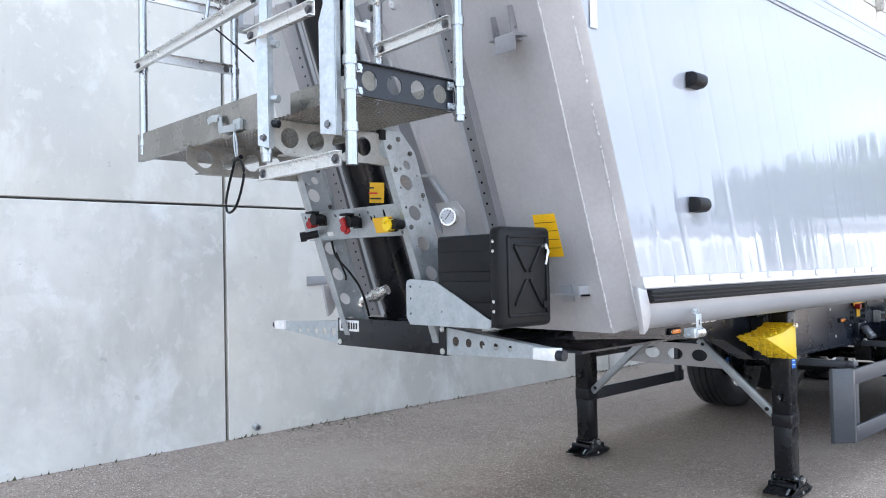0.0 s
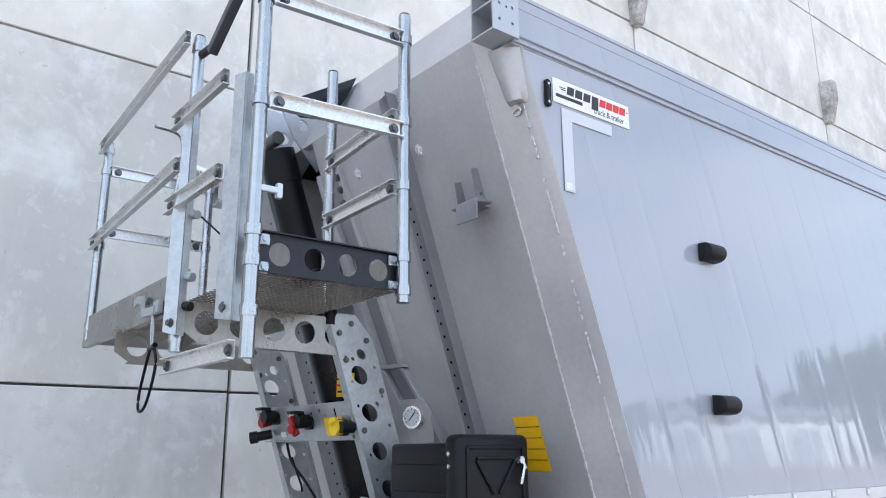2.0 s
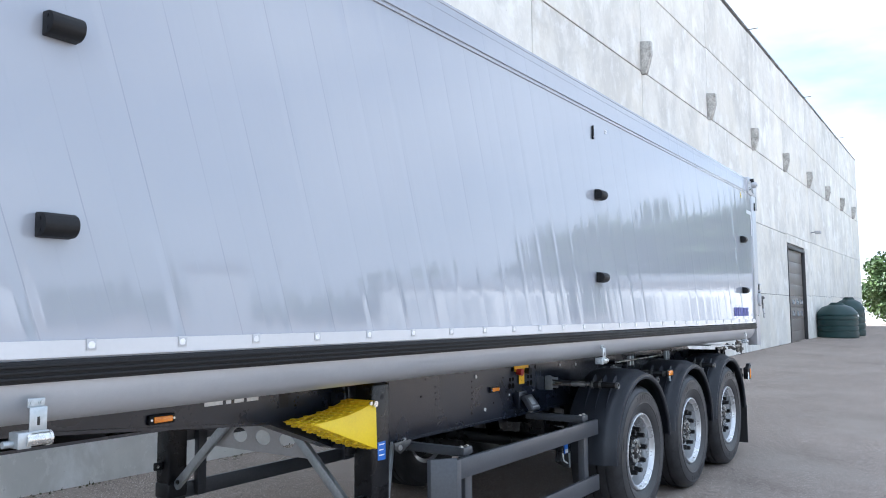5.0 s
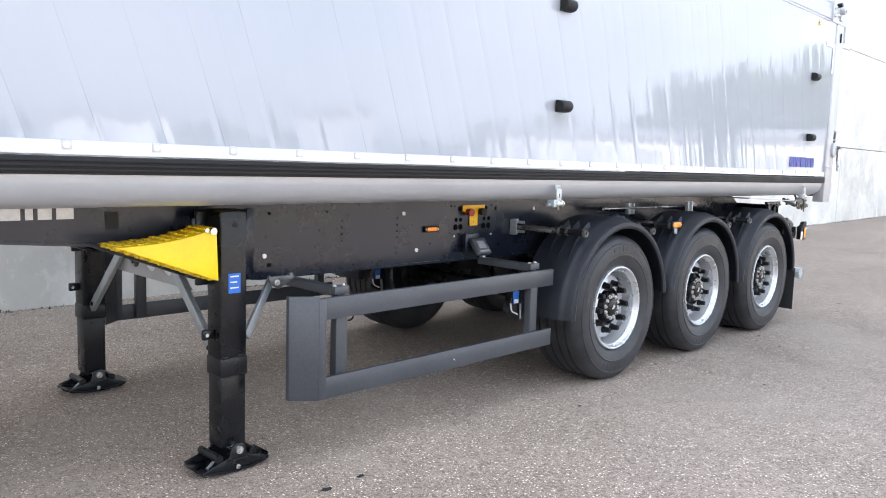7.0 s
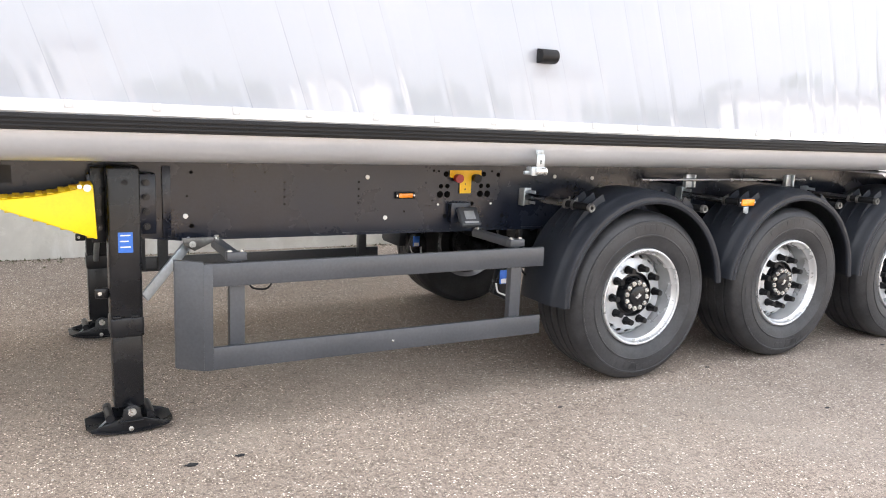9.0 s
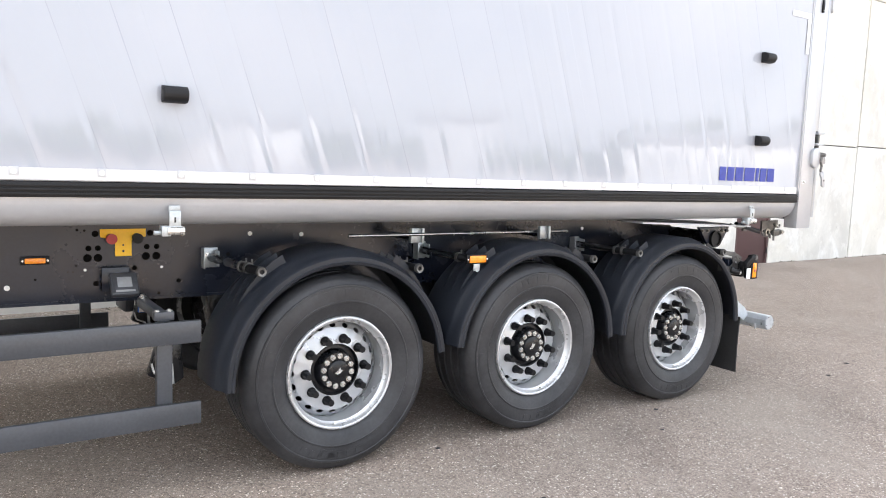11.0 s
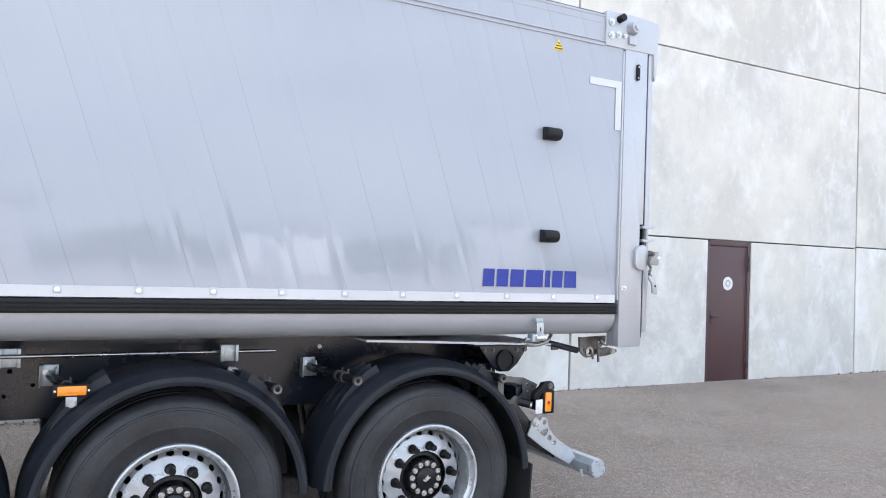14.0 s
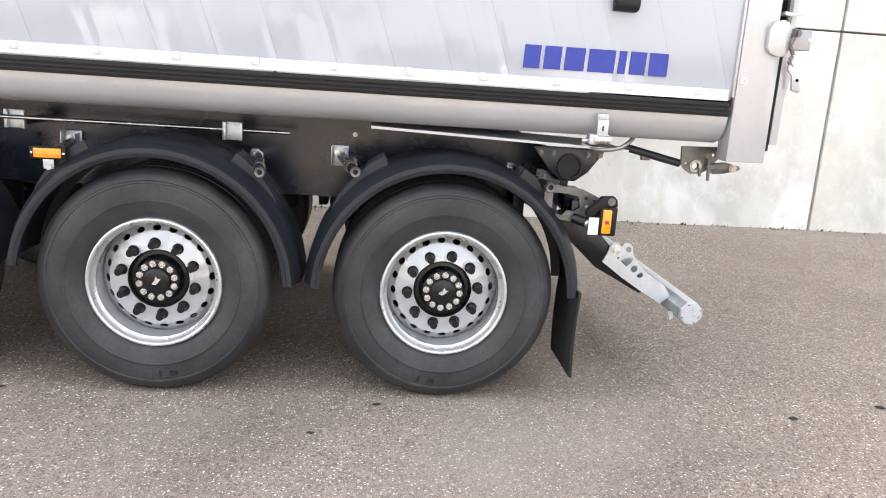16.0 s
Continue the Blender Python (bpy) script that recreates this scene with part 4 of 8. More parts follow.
    # upright ribs: hat profiles with punched edges, on either side of the lifting ram
    for s in (0, 1):
        def yy(v):
            return (2.545 - v) if s else v
        lo, hi = 1.33, 3.10
        sec = [(0.640, -0.002), (0.640, 0.052), (0.646, 0.052), (0.668, 0.034), (0.732, 0.022), (0.738, -0.002)]
        own = bmesh.new()
        ends = [[own.verts.new((xf(z) - o, yy(v), z)) for v, o in sec] for z in (lo, hi)]
        own.faces.new(ends[0])
        own.faces.new(ends[1][::-1])
        for k in range(len(sec)):
            j = (k + 1) % len(sec)
            own.faces.new((ends[0][k], ends[0][j], ends[1][j], ends[1][k]))
        # rib toned darker than the wall to paint in its facet's shade
        rib = part("front_rib", own, ALU_SHADE_GREY, trailer, "tall punched aluminium rib")
        part("rib_flange", front_box(min(yy(0.740), yy(0.772)), max(yy(0.740), yy(0.772)), lo, hi, -0.002, 0.007, 0.001), ALU_PAINT, rib)
        z = lo + 0.035
        while z < hi - 0.22:
            p = fw(yy(0.700), z, 0.0275)
            # punched hole drawn as a black disc, its shade in the colour
            part("rib_hole_shade", rod(p, p + Vector((-0.0022, 0, 0)), 0.0062, sides=10), HOLE_SHADE, rib)
            z += 0.0498
        for y, z in ((0.585, 2.865),) if s else ((0.585, 2.865), (1.02, 2.893)):
            p = fw(yy(y), z, 0.0)
            own = plate(ring(0, 0, 0.028, 0.02) , [(0, 0.004, 0.008)], 0.006, basis(p + FN * 0.002, (0, 0.3, 1), FN))
            bolt(p, FN, 0.012, 0.012, own)
            part("hook", own, ALU_BRIGHT, trailer)
    # pressed border of the well: two ridges with a groove between them, spreading below a joint
    def slab(name, top, low, o, mat):
        (ya, yb, zt), (yc, yd, zl) = top, low
        own = bmesh.new()
        ends = []
        for y0, y1, z in ((yc, yd, zl), (ya, yb, zt)):
            ends.append([own.verts.new((xf(z) - q, y, z)) for y, q in ((y0, -0.01), (y0, o), (y1, o), (y1, -0.01))])
        for k in range(4):
            own.faces.new((ends[0][k], ends[0][(k + 1) % 4], ends[1][(k + 1) % 4], ends[1][k]))
        own.faces.new(ends[0][::-1])
        own.faces.new(ends[1])
        bmesh.ops.recalc_face_normals(own, faces=list(own.faces))
        bmesh.ops.bevel(own, geom=list(own.edges), offset=0.002, segments=1, affect="EDGES", profile=0.5)
        return part(name, own, mat, trailer)
    for z in (2.958, 2.903, 2.850, 2.790):
        part("wall_bolt", bolt(fw(1.145, z, 0.030), FN, 0.012, 0.014), BOLT, trailer)
    slab("well_flange", (1.315, 1.345, 2.95), (1.205, 1.300, 2.090), 0.014, ALU_PAINT)
    slab("well_ridge", (1.285, 1.312, 2.95), (1.172, 1.202, 2.090), 0.034, ALU)
    # both grooves take the darker aluminium, which paints in the shade between the ridges
    slab("well_groove", (1.160, 1.283, 2.95), (1.062, 1.170, 2.090), 0.006, ALU_SHADE_GREY)
    slab("well_ridge", (1.130, 1.158, 2.95), (1.036, 1.060, 2.090), 0.030, ALU)
    slab("well_joint", (1.030, 1.205, 2.088), (1.028, 1.203, 2.072), 0.036, ALU_PAINT)
    slab("well_flange", (1.205, 1.285, 2.070), (0.975, 1.240, 1.50), 0.012, ALU)
    slab("well_ridge", (1.172, 1.202, 2.070), (0.942, 0.973, 1.50), 0.034, ALU_PAINT)
    slab("well_groove", (1.062, 1.170, 2.070), (0.782, 0.940, 1.50), 0.006, ALU_SHADE_GREY)
    slab("well_ridge", (1.036, 1.060, 2.070), (0.757, 0.780, 1.50), 0.030, ALU_PAINT)
    # tarp step bracket on the front wall: two ear plates, a shelf and a drop plate
    # bracket's shading comes from the same darkened aluminium
    sb = part("step_bracket", box(xf(2.58) - 0.09, xf(2.58), 0.285, 0.40, 2.570, 2.577, 0.002), ALU_SHADE_GREY, trailer, "folded aluminium step bracket")
    for y, lo_, hi_ in ((0.405, 2.58, 2.70), (0.30, 2.58, 2.725)):
        m = basis(fw(y, 2.58, 0.0), (-1, 0, -LEAN), (0, 0, 1))
        part("bracket_ear", plate([(0, 0), (0.045, 0.0), (0.030, hi_ - lo_), (0, hi_ - lo_)], [(0.016, 0.05, 0.006)], 0.005, m), ALU_SHADE_GREY, sb)
    part("drop_plate", prism([(xf(2.58) - 0.03, 2.577), (xf(2.58) - 0.105, 2.577), (xf(2.58) - 0.112, 2.565), (xf(2.58) - 0.110, 2.500), (xf(2.58) - 0.104, 2.500), (xf(2.58) - 0.104, 2.563), (xf(2.58) - 0.03, 2.571)], "y", 0.235, 0.345), ALU_SHADE_GREY, sb)
    p = Vector((xf(2.853) + 0.030, 0.068, 2.853))
    own = rod(p, p + FN * 0.005, 0.020, sides=20)
    rod(p + Vector((0, 0.014, -0.004)) + FN * 0.004, p + Vector((0, -0.018, 0.004)) + FN * 0.010, 0.005, bm=own)
    part("tie_eye", own, ALU_BRIGHT, trailer, "small bright tie-down eye")
    # yellow instruction sticker
    o = fw(0.462, 1.65, 0.0) + FN * 0.0015
    st = part("warning_sticker", plate([(0, 0), (0.128, 0), (0.128, 0.205), (0, 0.205)], (), 0.001, basis(o, (0, -1, 0), FV)), STICKER_Y, trailer, "yellow instruction sticker in five fields")
    for k in range(1, 5):
        part("sticker_line", plate([(0.004, 0), (0.124, 0), (0.124, 0.0028), (0.004, 0.0028)], (), 0.0006, basis(o + FV * (0.041 * k) + FN * 0.0012, (0, -1, 0), FV)), BLACK_INK, st)
    for k in range(5):
        for j in range(3):
            part("text_bar", plate([(0.012, 0), (0.10 - 0.018 * ((k + j) % 3), 0), (0.10 - 0.018 * ((k + j) % 3), 0.0022), (0.012, 0.0022)], (), 0.0004,
                                   basis(o + FV * (0.041 * k + 0.012 + 0.008 * j) + FN * 0.0012, (0, -1, 0), FV)), YELLOW_WORN, st)
    # galvanised bracket low on the front wall
    own = front_box(0.24, 0.40, 1.47, 1.478, 0.0, 0.075, 0.001)
    front_box(0.24, 0.246, 1.47, 1.515, 0.0, 0.07, 0.001, own)
    front_box(0.33, 0.40, 1.44, 1.52, 0.0, 0.006, 0.001, own)
    part("low_bracket", own, ALU_PAINT, trailer, "small galvanised angle bracket")
    # pressure gauge on its plate
    o = fw(0.80, 1.85, 0.20)
    part("gauge_plate", plate([(-0.085, -0.10), (0.06, -0.10), (0.095, 0.02), (0.06, 0.075), (-0.085, 0.075)], (), 0.005, basis(o + Vector((0.012, 0, 0)), (0, -1, 0), FV)), ALU, trailer, "grey gauge plate")
    gn = Vector((-0.93, -0.36, 0.02)).normalized()
    gu = Vector((0.36, -0.93, 0)).normalized()
    ga = part("gauge", rod(o, o + gn * 0.030, 0.043, sides=32), ZINC, trailer, "round pressure gauge with a white dial")
    part("dial", rod(o + gn * 0.030, o + gn * 0.0312, 0.034, sides=32), ALU_PAINT, ga)
    part("needle", bar(o + gn * 0.032 - gu * 0.012 - Vector((0, 0, 0.014)), o + gn * 0.032 + gu * 0.016 + Vector((0, 0, 0.020)), 0.004, 0.001, gn), BLACK_INK, ga)
    for k in range(9):
        a = radians(-40 + 32.5 * k)
        d = gu * math.cos(a) + Vector((0, 0, math.sin(a)))
        part("dial_tick", bar(o + gn * 0.0316 + d * 0.027, o + gn * 0.0316 + d * 0.034, 0.003, 0.0008, gn), BLACK_INK, ga)


def build_ram():
    # telescopic lifting ram in its black sleeve
    foot, top = fw(1.52, 1.34, 0.06), fw(1.52, 3.19, 0.085)
    d = (top - foot).normalized()
    ram = part("lifting_ram", rod(foot, foot + d * 1.05, 0.105, sides=28), LEG, trailer, "black telescopic lifting ram")
    part("ram_sleeve", rod(foot + d * 0.98, top - d * 0.10, 0.082, 0.078, sides=28), PLASTIC, ram)
    part("sleeve_head", rod(top - d * 0.24, top - d * 0.08, 0.084, 0.086, sides=28), PLASTIC, ram)
    for k in (1.22, 1.28):
        part("sleeve_band", rod(foot + d * k, foot + d * (k + 0.004), 0.0825, sides=28), GUARD, ram)
    part("collar", rod(foot - d * 0.02, foot + d * 0.03, 0.115, sides=28), LEG, ram)
    part("ram_eye", rod(top + Vector((0, -0.07, -0.03)), top + Vector((0, 0.07, -0.03)), 0.032, sides=24), BOLT, ram)
    for y in (1.42, 1.62):
        m = basis(fw(y, 3.0, 0.0) + Vector((0, -0.008, 0)), (-1, 0, 0), (0, 0, 1))
        own = plate([(-0.045, 0.02), (0.085, 0.16), (0.16, 0.30), (0.185, 0.36), (0.10, 0.37), (-0.12, 0.34), (-0.13, 0.18)], [(0.045, 0.235, 0.030)], 0.012, m)
        part("ram_bracket", own, ALU_PAINT, trailer, "drilled ram head bracket")
    fin = [(-5.795, 3.388), (-6.085, 3.205), (-6.02, 3.165), (-5.90, 3.185), (-5.845, 3.275)]
    part("head_gusset", prism(fin, "y", 1.085, 1.20, bevel=0.004), LEG, trailer, "black gusset over the ram head")
    own = hose([fw(1.40, 1.46, 0.30), fw(1.46, 1.45, 0.36), fw(1.47, 1.41, 0.38)], 0.018)
    rod(fw(1.32, 1.50, 0.29), fw(1.42, 1.46, 0.33), 0.028, sides=12, bm=own)
    rod(fw(1.37, 1.48, 0.31), fw(1.40, 1.47, 0.32), 0.036, sides=8, bm=own)
    part("hydraulic_coupling", own, ZINC, trailer, "bright hydraulic hose coupling")
    q = Vector((-0.42, -0.907, 0))
    o = fw(1.52, 1.965, 0.068) + q * 0.107
    part("ram_sticker", plate([(-0.04, 0), (0.04, 0), (0.04, 0.11), (-0.04, 0.11)], (), 0.001, basis(o, (0.907, -0.42, 0), FV)), STICKER_Y, trailer, "yellow sticker with dark bars")
    for k in range(3):
        part("text_bar", plate([(-0.03, 0), (0.03 - 0.012 * k, 0), (0.03 - 0.012 * k, 0.009), (-0.03, 0.009)], (), 0.0006, basis(o + q * 0.0016 + FV * (0.02 + 0.03 * k), (0.907, -0.42, 0), FV)), (BLACK_INK, RED_INK, BLACK_INK)[k], trailer)


def build_ladder():
    # leaning side plates that carry the platform, with lightening holes
    lo, hi = 1.20, 2.20
    for y, s in ((0.845, 1), (1.60, -1)):
        m = Matrix(((-1, -LEAN, 0, xf(0)), (0, 0, 1, y), (0, 1, 0, 0), (0, 0, 0, 1)))
        out = [(0.28, lo), (0.447, lo), (0.447, 2.19), (0.41, 2.235), (0.33, 2.235), (0.28, 2.15)]
        holes = [(0.349, 2.086, 0.020), (0.381, 2.006, 0.035), (0.379, 1.866, 0.034), (0.377, 1.724, 0.034), (0.377, 1.585, 0.034), (0.377, 1.45, 0.032), (0.377, 1.325, 0.026)]
        holes += [(0.422, 2.16 - 0.09 * k, 0.006) for k in range(10)] + [(0.303, 2.04 - 0.11 * k, 0.006) for k in range(7)] + [(0.393, 2.066, 0.007), (0.335, 1.90, 0.009)]
        own = plate(out, holes, 0.005, m)
        f0 = Vector((xf(lo) - 0.447, y + s * 0.022, lo))
        f1 = Vector((xf(hi) - 0.447, y + s * 0.022, hi - 0.01))
        bar(f0, f1, 0.045, 0.005, (1, 0, 0), bm=own)
        b0, b1 = Vector((xf(lo) - 0.28, y + s * 0.012, lo)), Vector((xf(2.14) - 0.28, y + s * 0.012, 2.14))
        bar(b0, b1, 0.025, 0.005, (1, 0, 0), bm=own)
        pl = part("ladder_plate", own, GALV, trailer, "leaning galvanised side plate with round holes")
        for z, o in ((2.20, 0.36), (2.16, 0.425), (2.14, 0.31), (2.06, 0.425), (1.95, 0.30), (1.80, 0.425)):
            part("bolt", bolt((xf(z) - o, y, z), (0, -1, 0), 0.008, 0.009), GREY_STEEL, pl)
    # connection rail with the couplings
    x = lambda z: xf(z) - 0.452
    m = Matrix(((0, -LEAN, -1, xf(0) - 0.452), (-1, 0, 0, 1.665), (0, 1, 0, 0), (0, 0, 0, 1)))
    own = plate([(0, 1.775), (0.80, 1.765), (0.80, 1.905), (0, 1.915)],
                [(0.42, 1.88, 0.01, 0.007), (0.50, 1.875, 0.008, 0.008), (0.585, 1.855, 0.007, 0.013), (0.61, 1.855, 0.007, 0.013), (0.69, 1.87, 0.009, 0.02), (0.03, 1.89, 0.006), (0.30, 1.89, 0.008, 0.006), (0.36, 1.80, 0.006)], 0.004, m)
    box(xf(1.91) - 0.45, xf(1.91) - 0.40, 0.865, 1.665, 1.905, 1.91, 0, own)
    box(xf(1.77) - 0.45, xf(1.77) - 0.40, 0.865, 1.665, 1.766, 1.771, 0, own)
    rail = part("connection_rail", own, GALV, trailer, "galvanised rail with trailer couplings")

    def at(y, z, out):
        return Vector((xf(z) - 0.456 - out, y, z))
    def socket(y, z, r, label):
        body = rod(at(y, z, 0), at(y, z, 0.035), r * 0.9, sides=20)
        rod(at(y, z, 0.030), at(y, z - 0.002, 0.062), r, sides=20, bm=body)
        so = part("socket", body, PLASTIC, rail, label)
        part("socket_flange", box(xf(z) - 0.462, xf(z) - 0.455, y - r * 1.15, y + r * 1.15, z - r * 1.15, z + r * 1.15, 0.003), PLASTIC, so)
        part("socket_lid", bar(at(y + r * 0.95, z + r * 1.05, 0.055), at(y - r * 0.95, z + r * 1.05, 0.055), 0.05, 0.012, (0, 0, 1), 0.003), PLASTIC, so)
        return so
    socket(1.476, 1.872, 0.030, "black round electric socket")
    socket(1.190, 1.845, 0.030, "black electric socket")
    own = rod(at(1.555, 1.855, 0.0), at(1.548, 1.845, 0.05), 0.021, sides=14)
    rod(at(1.548, 1.868, 0.035), at(1.530, 1.87, 0.045), 0.012, sides=10, bm=own)
    rc = part("red_coupling", own, RED, rail, "red air coupling")
    own = rod(at(1.535, 1.80, 0.015), at(1.575, 1.785, 0.085), 0.020, sides=14)
    rod(at(1.568, 1.787, 0.072), at(1.586, 1.782, 0.098), 0.026, sides=14, bm=own)
    part("coupling_cap", own, PLASTIC, rail, "black coupling cap")
    part("white_cover", bar(at(1.262, 1.878, 0.035), at(1.248, 1.815, 0.045), 0.034, 0.016, (1, 0, 0), 0.005), WHITE, rail, "white socket cover")
    own = bar(at(1.232, 1.862, 0.062), at(1.205, 1.785, 0.07), 0.036, 0.022, (1, 0, 0), 0.008)
    rod(at(1.215, 1.815, 0.06), at(1.205, 1.81, 0.09), 0.018, sides=12, bm=own)
    part("red_coupling", own, RED, rail)
    part("yellow_plate", plate([(0, 0), (0.145, 0), (0.145, 0.075), (0, 0.075)], (), 0.002, basis(at(1.065, 1.782, 0.003), (0, -1, 0), FV)), STICKER_Y, rail, "yellow coupling plate")
    own = rod(at(0.905, 1.812, 0.03), at(0.90, 1.810, 0.068), 0.027, sides=18)
    bar(at(0.91, 1.822, 0.072), at(0.88, 1.842, 0.07), 0.022, 0.018, (1, 0, 0), 0.006, own)
    part("yellow_coupling", own, YELLOW, rail, "yellow air coupling")
    part("coupling_cap", rod(at(0.915, 1.812, 0.0), at(0.915, 1.812, 0.034), 0.031, sides=16), PLASTIC, rail)
    part("coupling_cap", rod(at(0.868, 1.812, 0.0), at(0.868, 1.812, 0.055), 0.022, sides=16), PLASTIC, rail)
    part("maker_plate", plate([(0, 0), (0.05, 0), (0.05, 0.022), (0, 0.022)], (), 0.001, basis(at(1.47, 1.785, 0.002), (0, -1, 0), FV)), WHITE, rail)
    for yy_, zz_ in ((1.63, 1.89), (1.63, 1.79), (1.36, 1.885), (1.09, 1.885), (0.88, 1.78)):
        part("bolt", bolt(at(yy_, zz_, -0.004), (-1, 0, 0), 0.007, 0.006), BOLT, rail)
    own = hose([at(1.50, 1.76, -0.03), at(1.50, 1.68, -0.03), at(1.44, 1.60, -0.04), at(1.40, 1.52, -0.05), at(1.40, 1.44, -0.06), at(1.43, 1.36, -0.08)], 0.006)
    hose([at(1.49, 1.70, -0.03), at(1.475, 1.63, -0.03), at(1.465, 1.58, -0.03), at(1.475, 1.555, -0.03)], 0.005, bm=own)
    part("cable", own, PLASTIC, trailer, "thin black cable")
    # black tray bumper at the foot
    xa, xb = -5.715, -5.47
    own = box(xa, xa + 0.006, 0.80, 1.665, 1.195, 1.345, 0.002)
    box(xa + 0.006, xb, 0.80, 1.665, 1.195, 1.201, 0, own)
    box(xa + 0.006, xb, 0.80, 0.806, 1.2, 1.335, 0, own)
    box(xa + 0.006, xb, 1.659, 1.665, 1.2, 1.335, 0, own)
    box(xb, xb + 0.006, 0.80, 1.665, 1.195, 1.335, 0, own)
    tr = part("foot_tray", own, LEG, trailer, "black steel foot tray with a white plate")
    part("number_plate", box(xa - 0.003, xa - 0.0005, 1.47, 1.645, 1.275, 1.335, 0.001), STICKER_W, tr, "white identification plate")
    for k in range(7):
        part("plate_bar", box(xa - 0.0042, xa - 0.0028, 1.628 - k * 0.022 - 0.013, 1.628 - k * 0.022, 1.288, 1.322), BLACK_INK, tr)
    for y, z in ((0.82, 1.32), (0.82, 1.215), (1.645, 1.215)):
        part("bolt", bolt((xa, y, z), (-1, 0, 0), 0.010, 0.009), ZINC, tr)
    # tapered outrigger arms with white end caps
    for ya, yb, zb in ((0.80, 0.155, 1.24), (1.665, 2.33, 1.275)):
        s = 1 if yb > ya else -1
        L = abs(yb - ya)
        m = basis((xa + 0.012, ya, 1.20), (0, s, 0), (0, 0, 1))
        t = zb - 1.20
        own = plate([(0, 0.0), (L, t - 0.016), (L, t + 0.022), (0, 0.125)], [(0.06 + 0.085 * k, 0.066 - 0.003 * k, 0.023 - 0.0025 * k) for k in range(5)], 0.004, m)
        arm = part("outrigger_arm", own, GALV, trailer, "tapered galvanised outrigger arm")
        part("arm_flange", bar((xa + 0.034, ya, 1.325), (xa + 0.034, yb, zb + 0.022), 0.045, 0.004), GALV, arm)
        part("end_cap", box(xa - 0.004, xa + 0.06, min(yb, yb - s * 0.11), max(yb, yb - s * 0.11), zb - 0.022, zb + 0.028, 0.004), WHITE, arm, "white end cap")
        part("end_reflector", rod((xa + 0.028, yb, zb), (xa + 0.028, yb + s * 0.035, zb), 0.022, sides=18), KICK, arm)


def build_toolbox():
    x0, x1, y0, y1, z0, z1 = -5.865, -5.56, 0.285, 0.70, 1.375, 1.765
    own = box(x0 + 0.012, x1 - 0.012, y0 + 0.06, y1, z0 + 0.012, z1 - 0.016, 0.016, segments=3)
    for z in (z0 + 0.13, z0 + 0.26):
        box(x0 + 0.006, x0 + 0.014, y0 + 0.07, y1 - 0.015, z - 0.045, z + 0.045, 0.005, own)
    tb = part("toolbox", own, PLASTIC, trailer, "black ribbed plastic toolbox with a crossed lid")
    lid = part("lid", box(x0 - 0.008, x1 + 0.008, y0, y0 + 0.08, z0 - 0.022, z1 + 0.012, 0.026, segments=4), PLASTIC, tb)
    xm, zm = (x0 + x1) / 2, (z0 + z1) / 2
    rim = bmesh.new()
    e = 0.03
    for a, b in (((x0 + e, z0 + e), (x1 - e, z0 + e)), ((x1 - e, z0 + e), (x1 - e, z1 - e)), ((x1 - e, z1 - e), (x0 + e, z1 - e)), ((x0 + e, z1 - e), (x0 + e, z0 + e))):
        bar((a[0], y0 - 0.002, a[1]), (b[0], y0 - 0.002, b[1]), 0.012, 0.010, (0, 1, 0), 0.003, rim)
    for sx in (-1, 1):
        for sz in (-1, 1):
            bar((xm + sx * 0.012, y0 - 0.003, zm + sz * 0.016), (xm + sx * 0.085, y0 - 0.003, zm + sz * 0.125), 0.012, 0.012, (0, 1, 0), 0.004, rim)
    bar((xm - 0.085, y0 - 0.003, z1 - 0.065), (xm + 0.075, y0 - 0.003, z1 - 0.065), 0.010, 0.010, (0, 1, 0), 0.003, rim)
    part("lid_ribs", rim, PLASTIC, tb)
    own = rod((x1 - 0.05, y0, z1 - 0.072), (x1 - 0.05, y0 - 0.02, z1 - 0.072), 0.012, sides=14)
    bar((x1 - 0.05, y0 - 0.018, z1 - 0.07), (x1 - 0.035, y0 - 0.022, z1 - 0.10), 0.012, 0.006, (0, 1, 0), 0.002, own)
    rod((x1 - 0.04, y0 - 0.02, z1 - 0.09), (x1 - 0.062, y0 - 0.024, z1 - 0.15), 0.006, bm=own)
    part("lock", own, ZINC, tb, "bright key in the lid lock")
    part("lock", rod((x1 - 0.05, y0, z0 + 0.07), (x1 - 0.05, y0 - 0.012, z0 + 0.07), 0.016, sides=14), PLASTIC, tb)
    for z in (z0 + 0.05, z0 + 0.09, z1 - 0.09, z1 - 0.05):
        part("rivet", bolt((x0 - 0.008, y0 + 0.05, z), (-1, 0, 0), 0.005, 0.004), ZINC, tb)
    # galvanised carrier
    m = basis((x0 + 0.005, 0.90, 1.355), (0, -1, 0), (0, 0, 1))
    own = plate([(0, 0.03), (0.02, 0.0), (0.50, -0.002), (0.54, 0.004), (0.54, 0.03), (0.20, 0.195), (0.03, 0.205), (0.008, 0.198), (0, 0.18)], [(0.03, 0.045, 0.006), (0.10, 0.17, 0.006), (0.03, 0.115, 0.006), (0.03, 0.17, 0.006), (0.24, 0.06, 0.005)], 0.005, m)
    bar((x0 + 0.03, 0.88, 1.352), (x0 + 0.03, 0.36, 1.352), 0.06, 0.004, bm=own)
    part("toolbox_carrier", own, GALV, trailer, "galvanised toolbox carrier plate")
    own = box(-5.83, -5.60, 0.38, 0.80, 1.345, 1.36, 0.002)
    part("carrier_shelf", own, LEG, trailer)


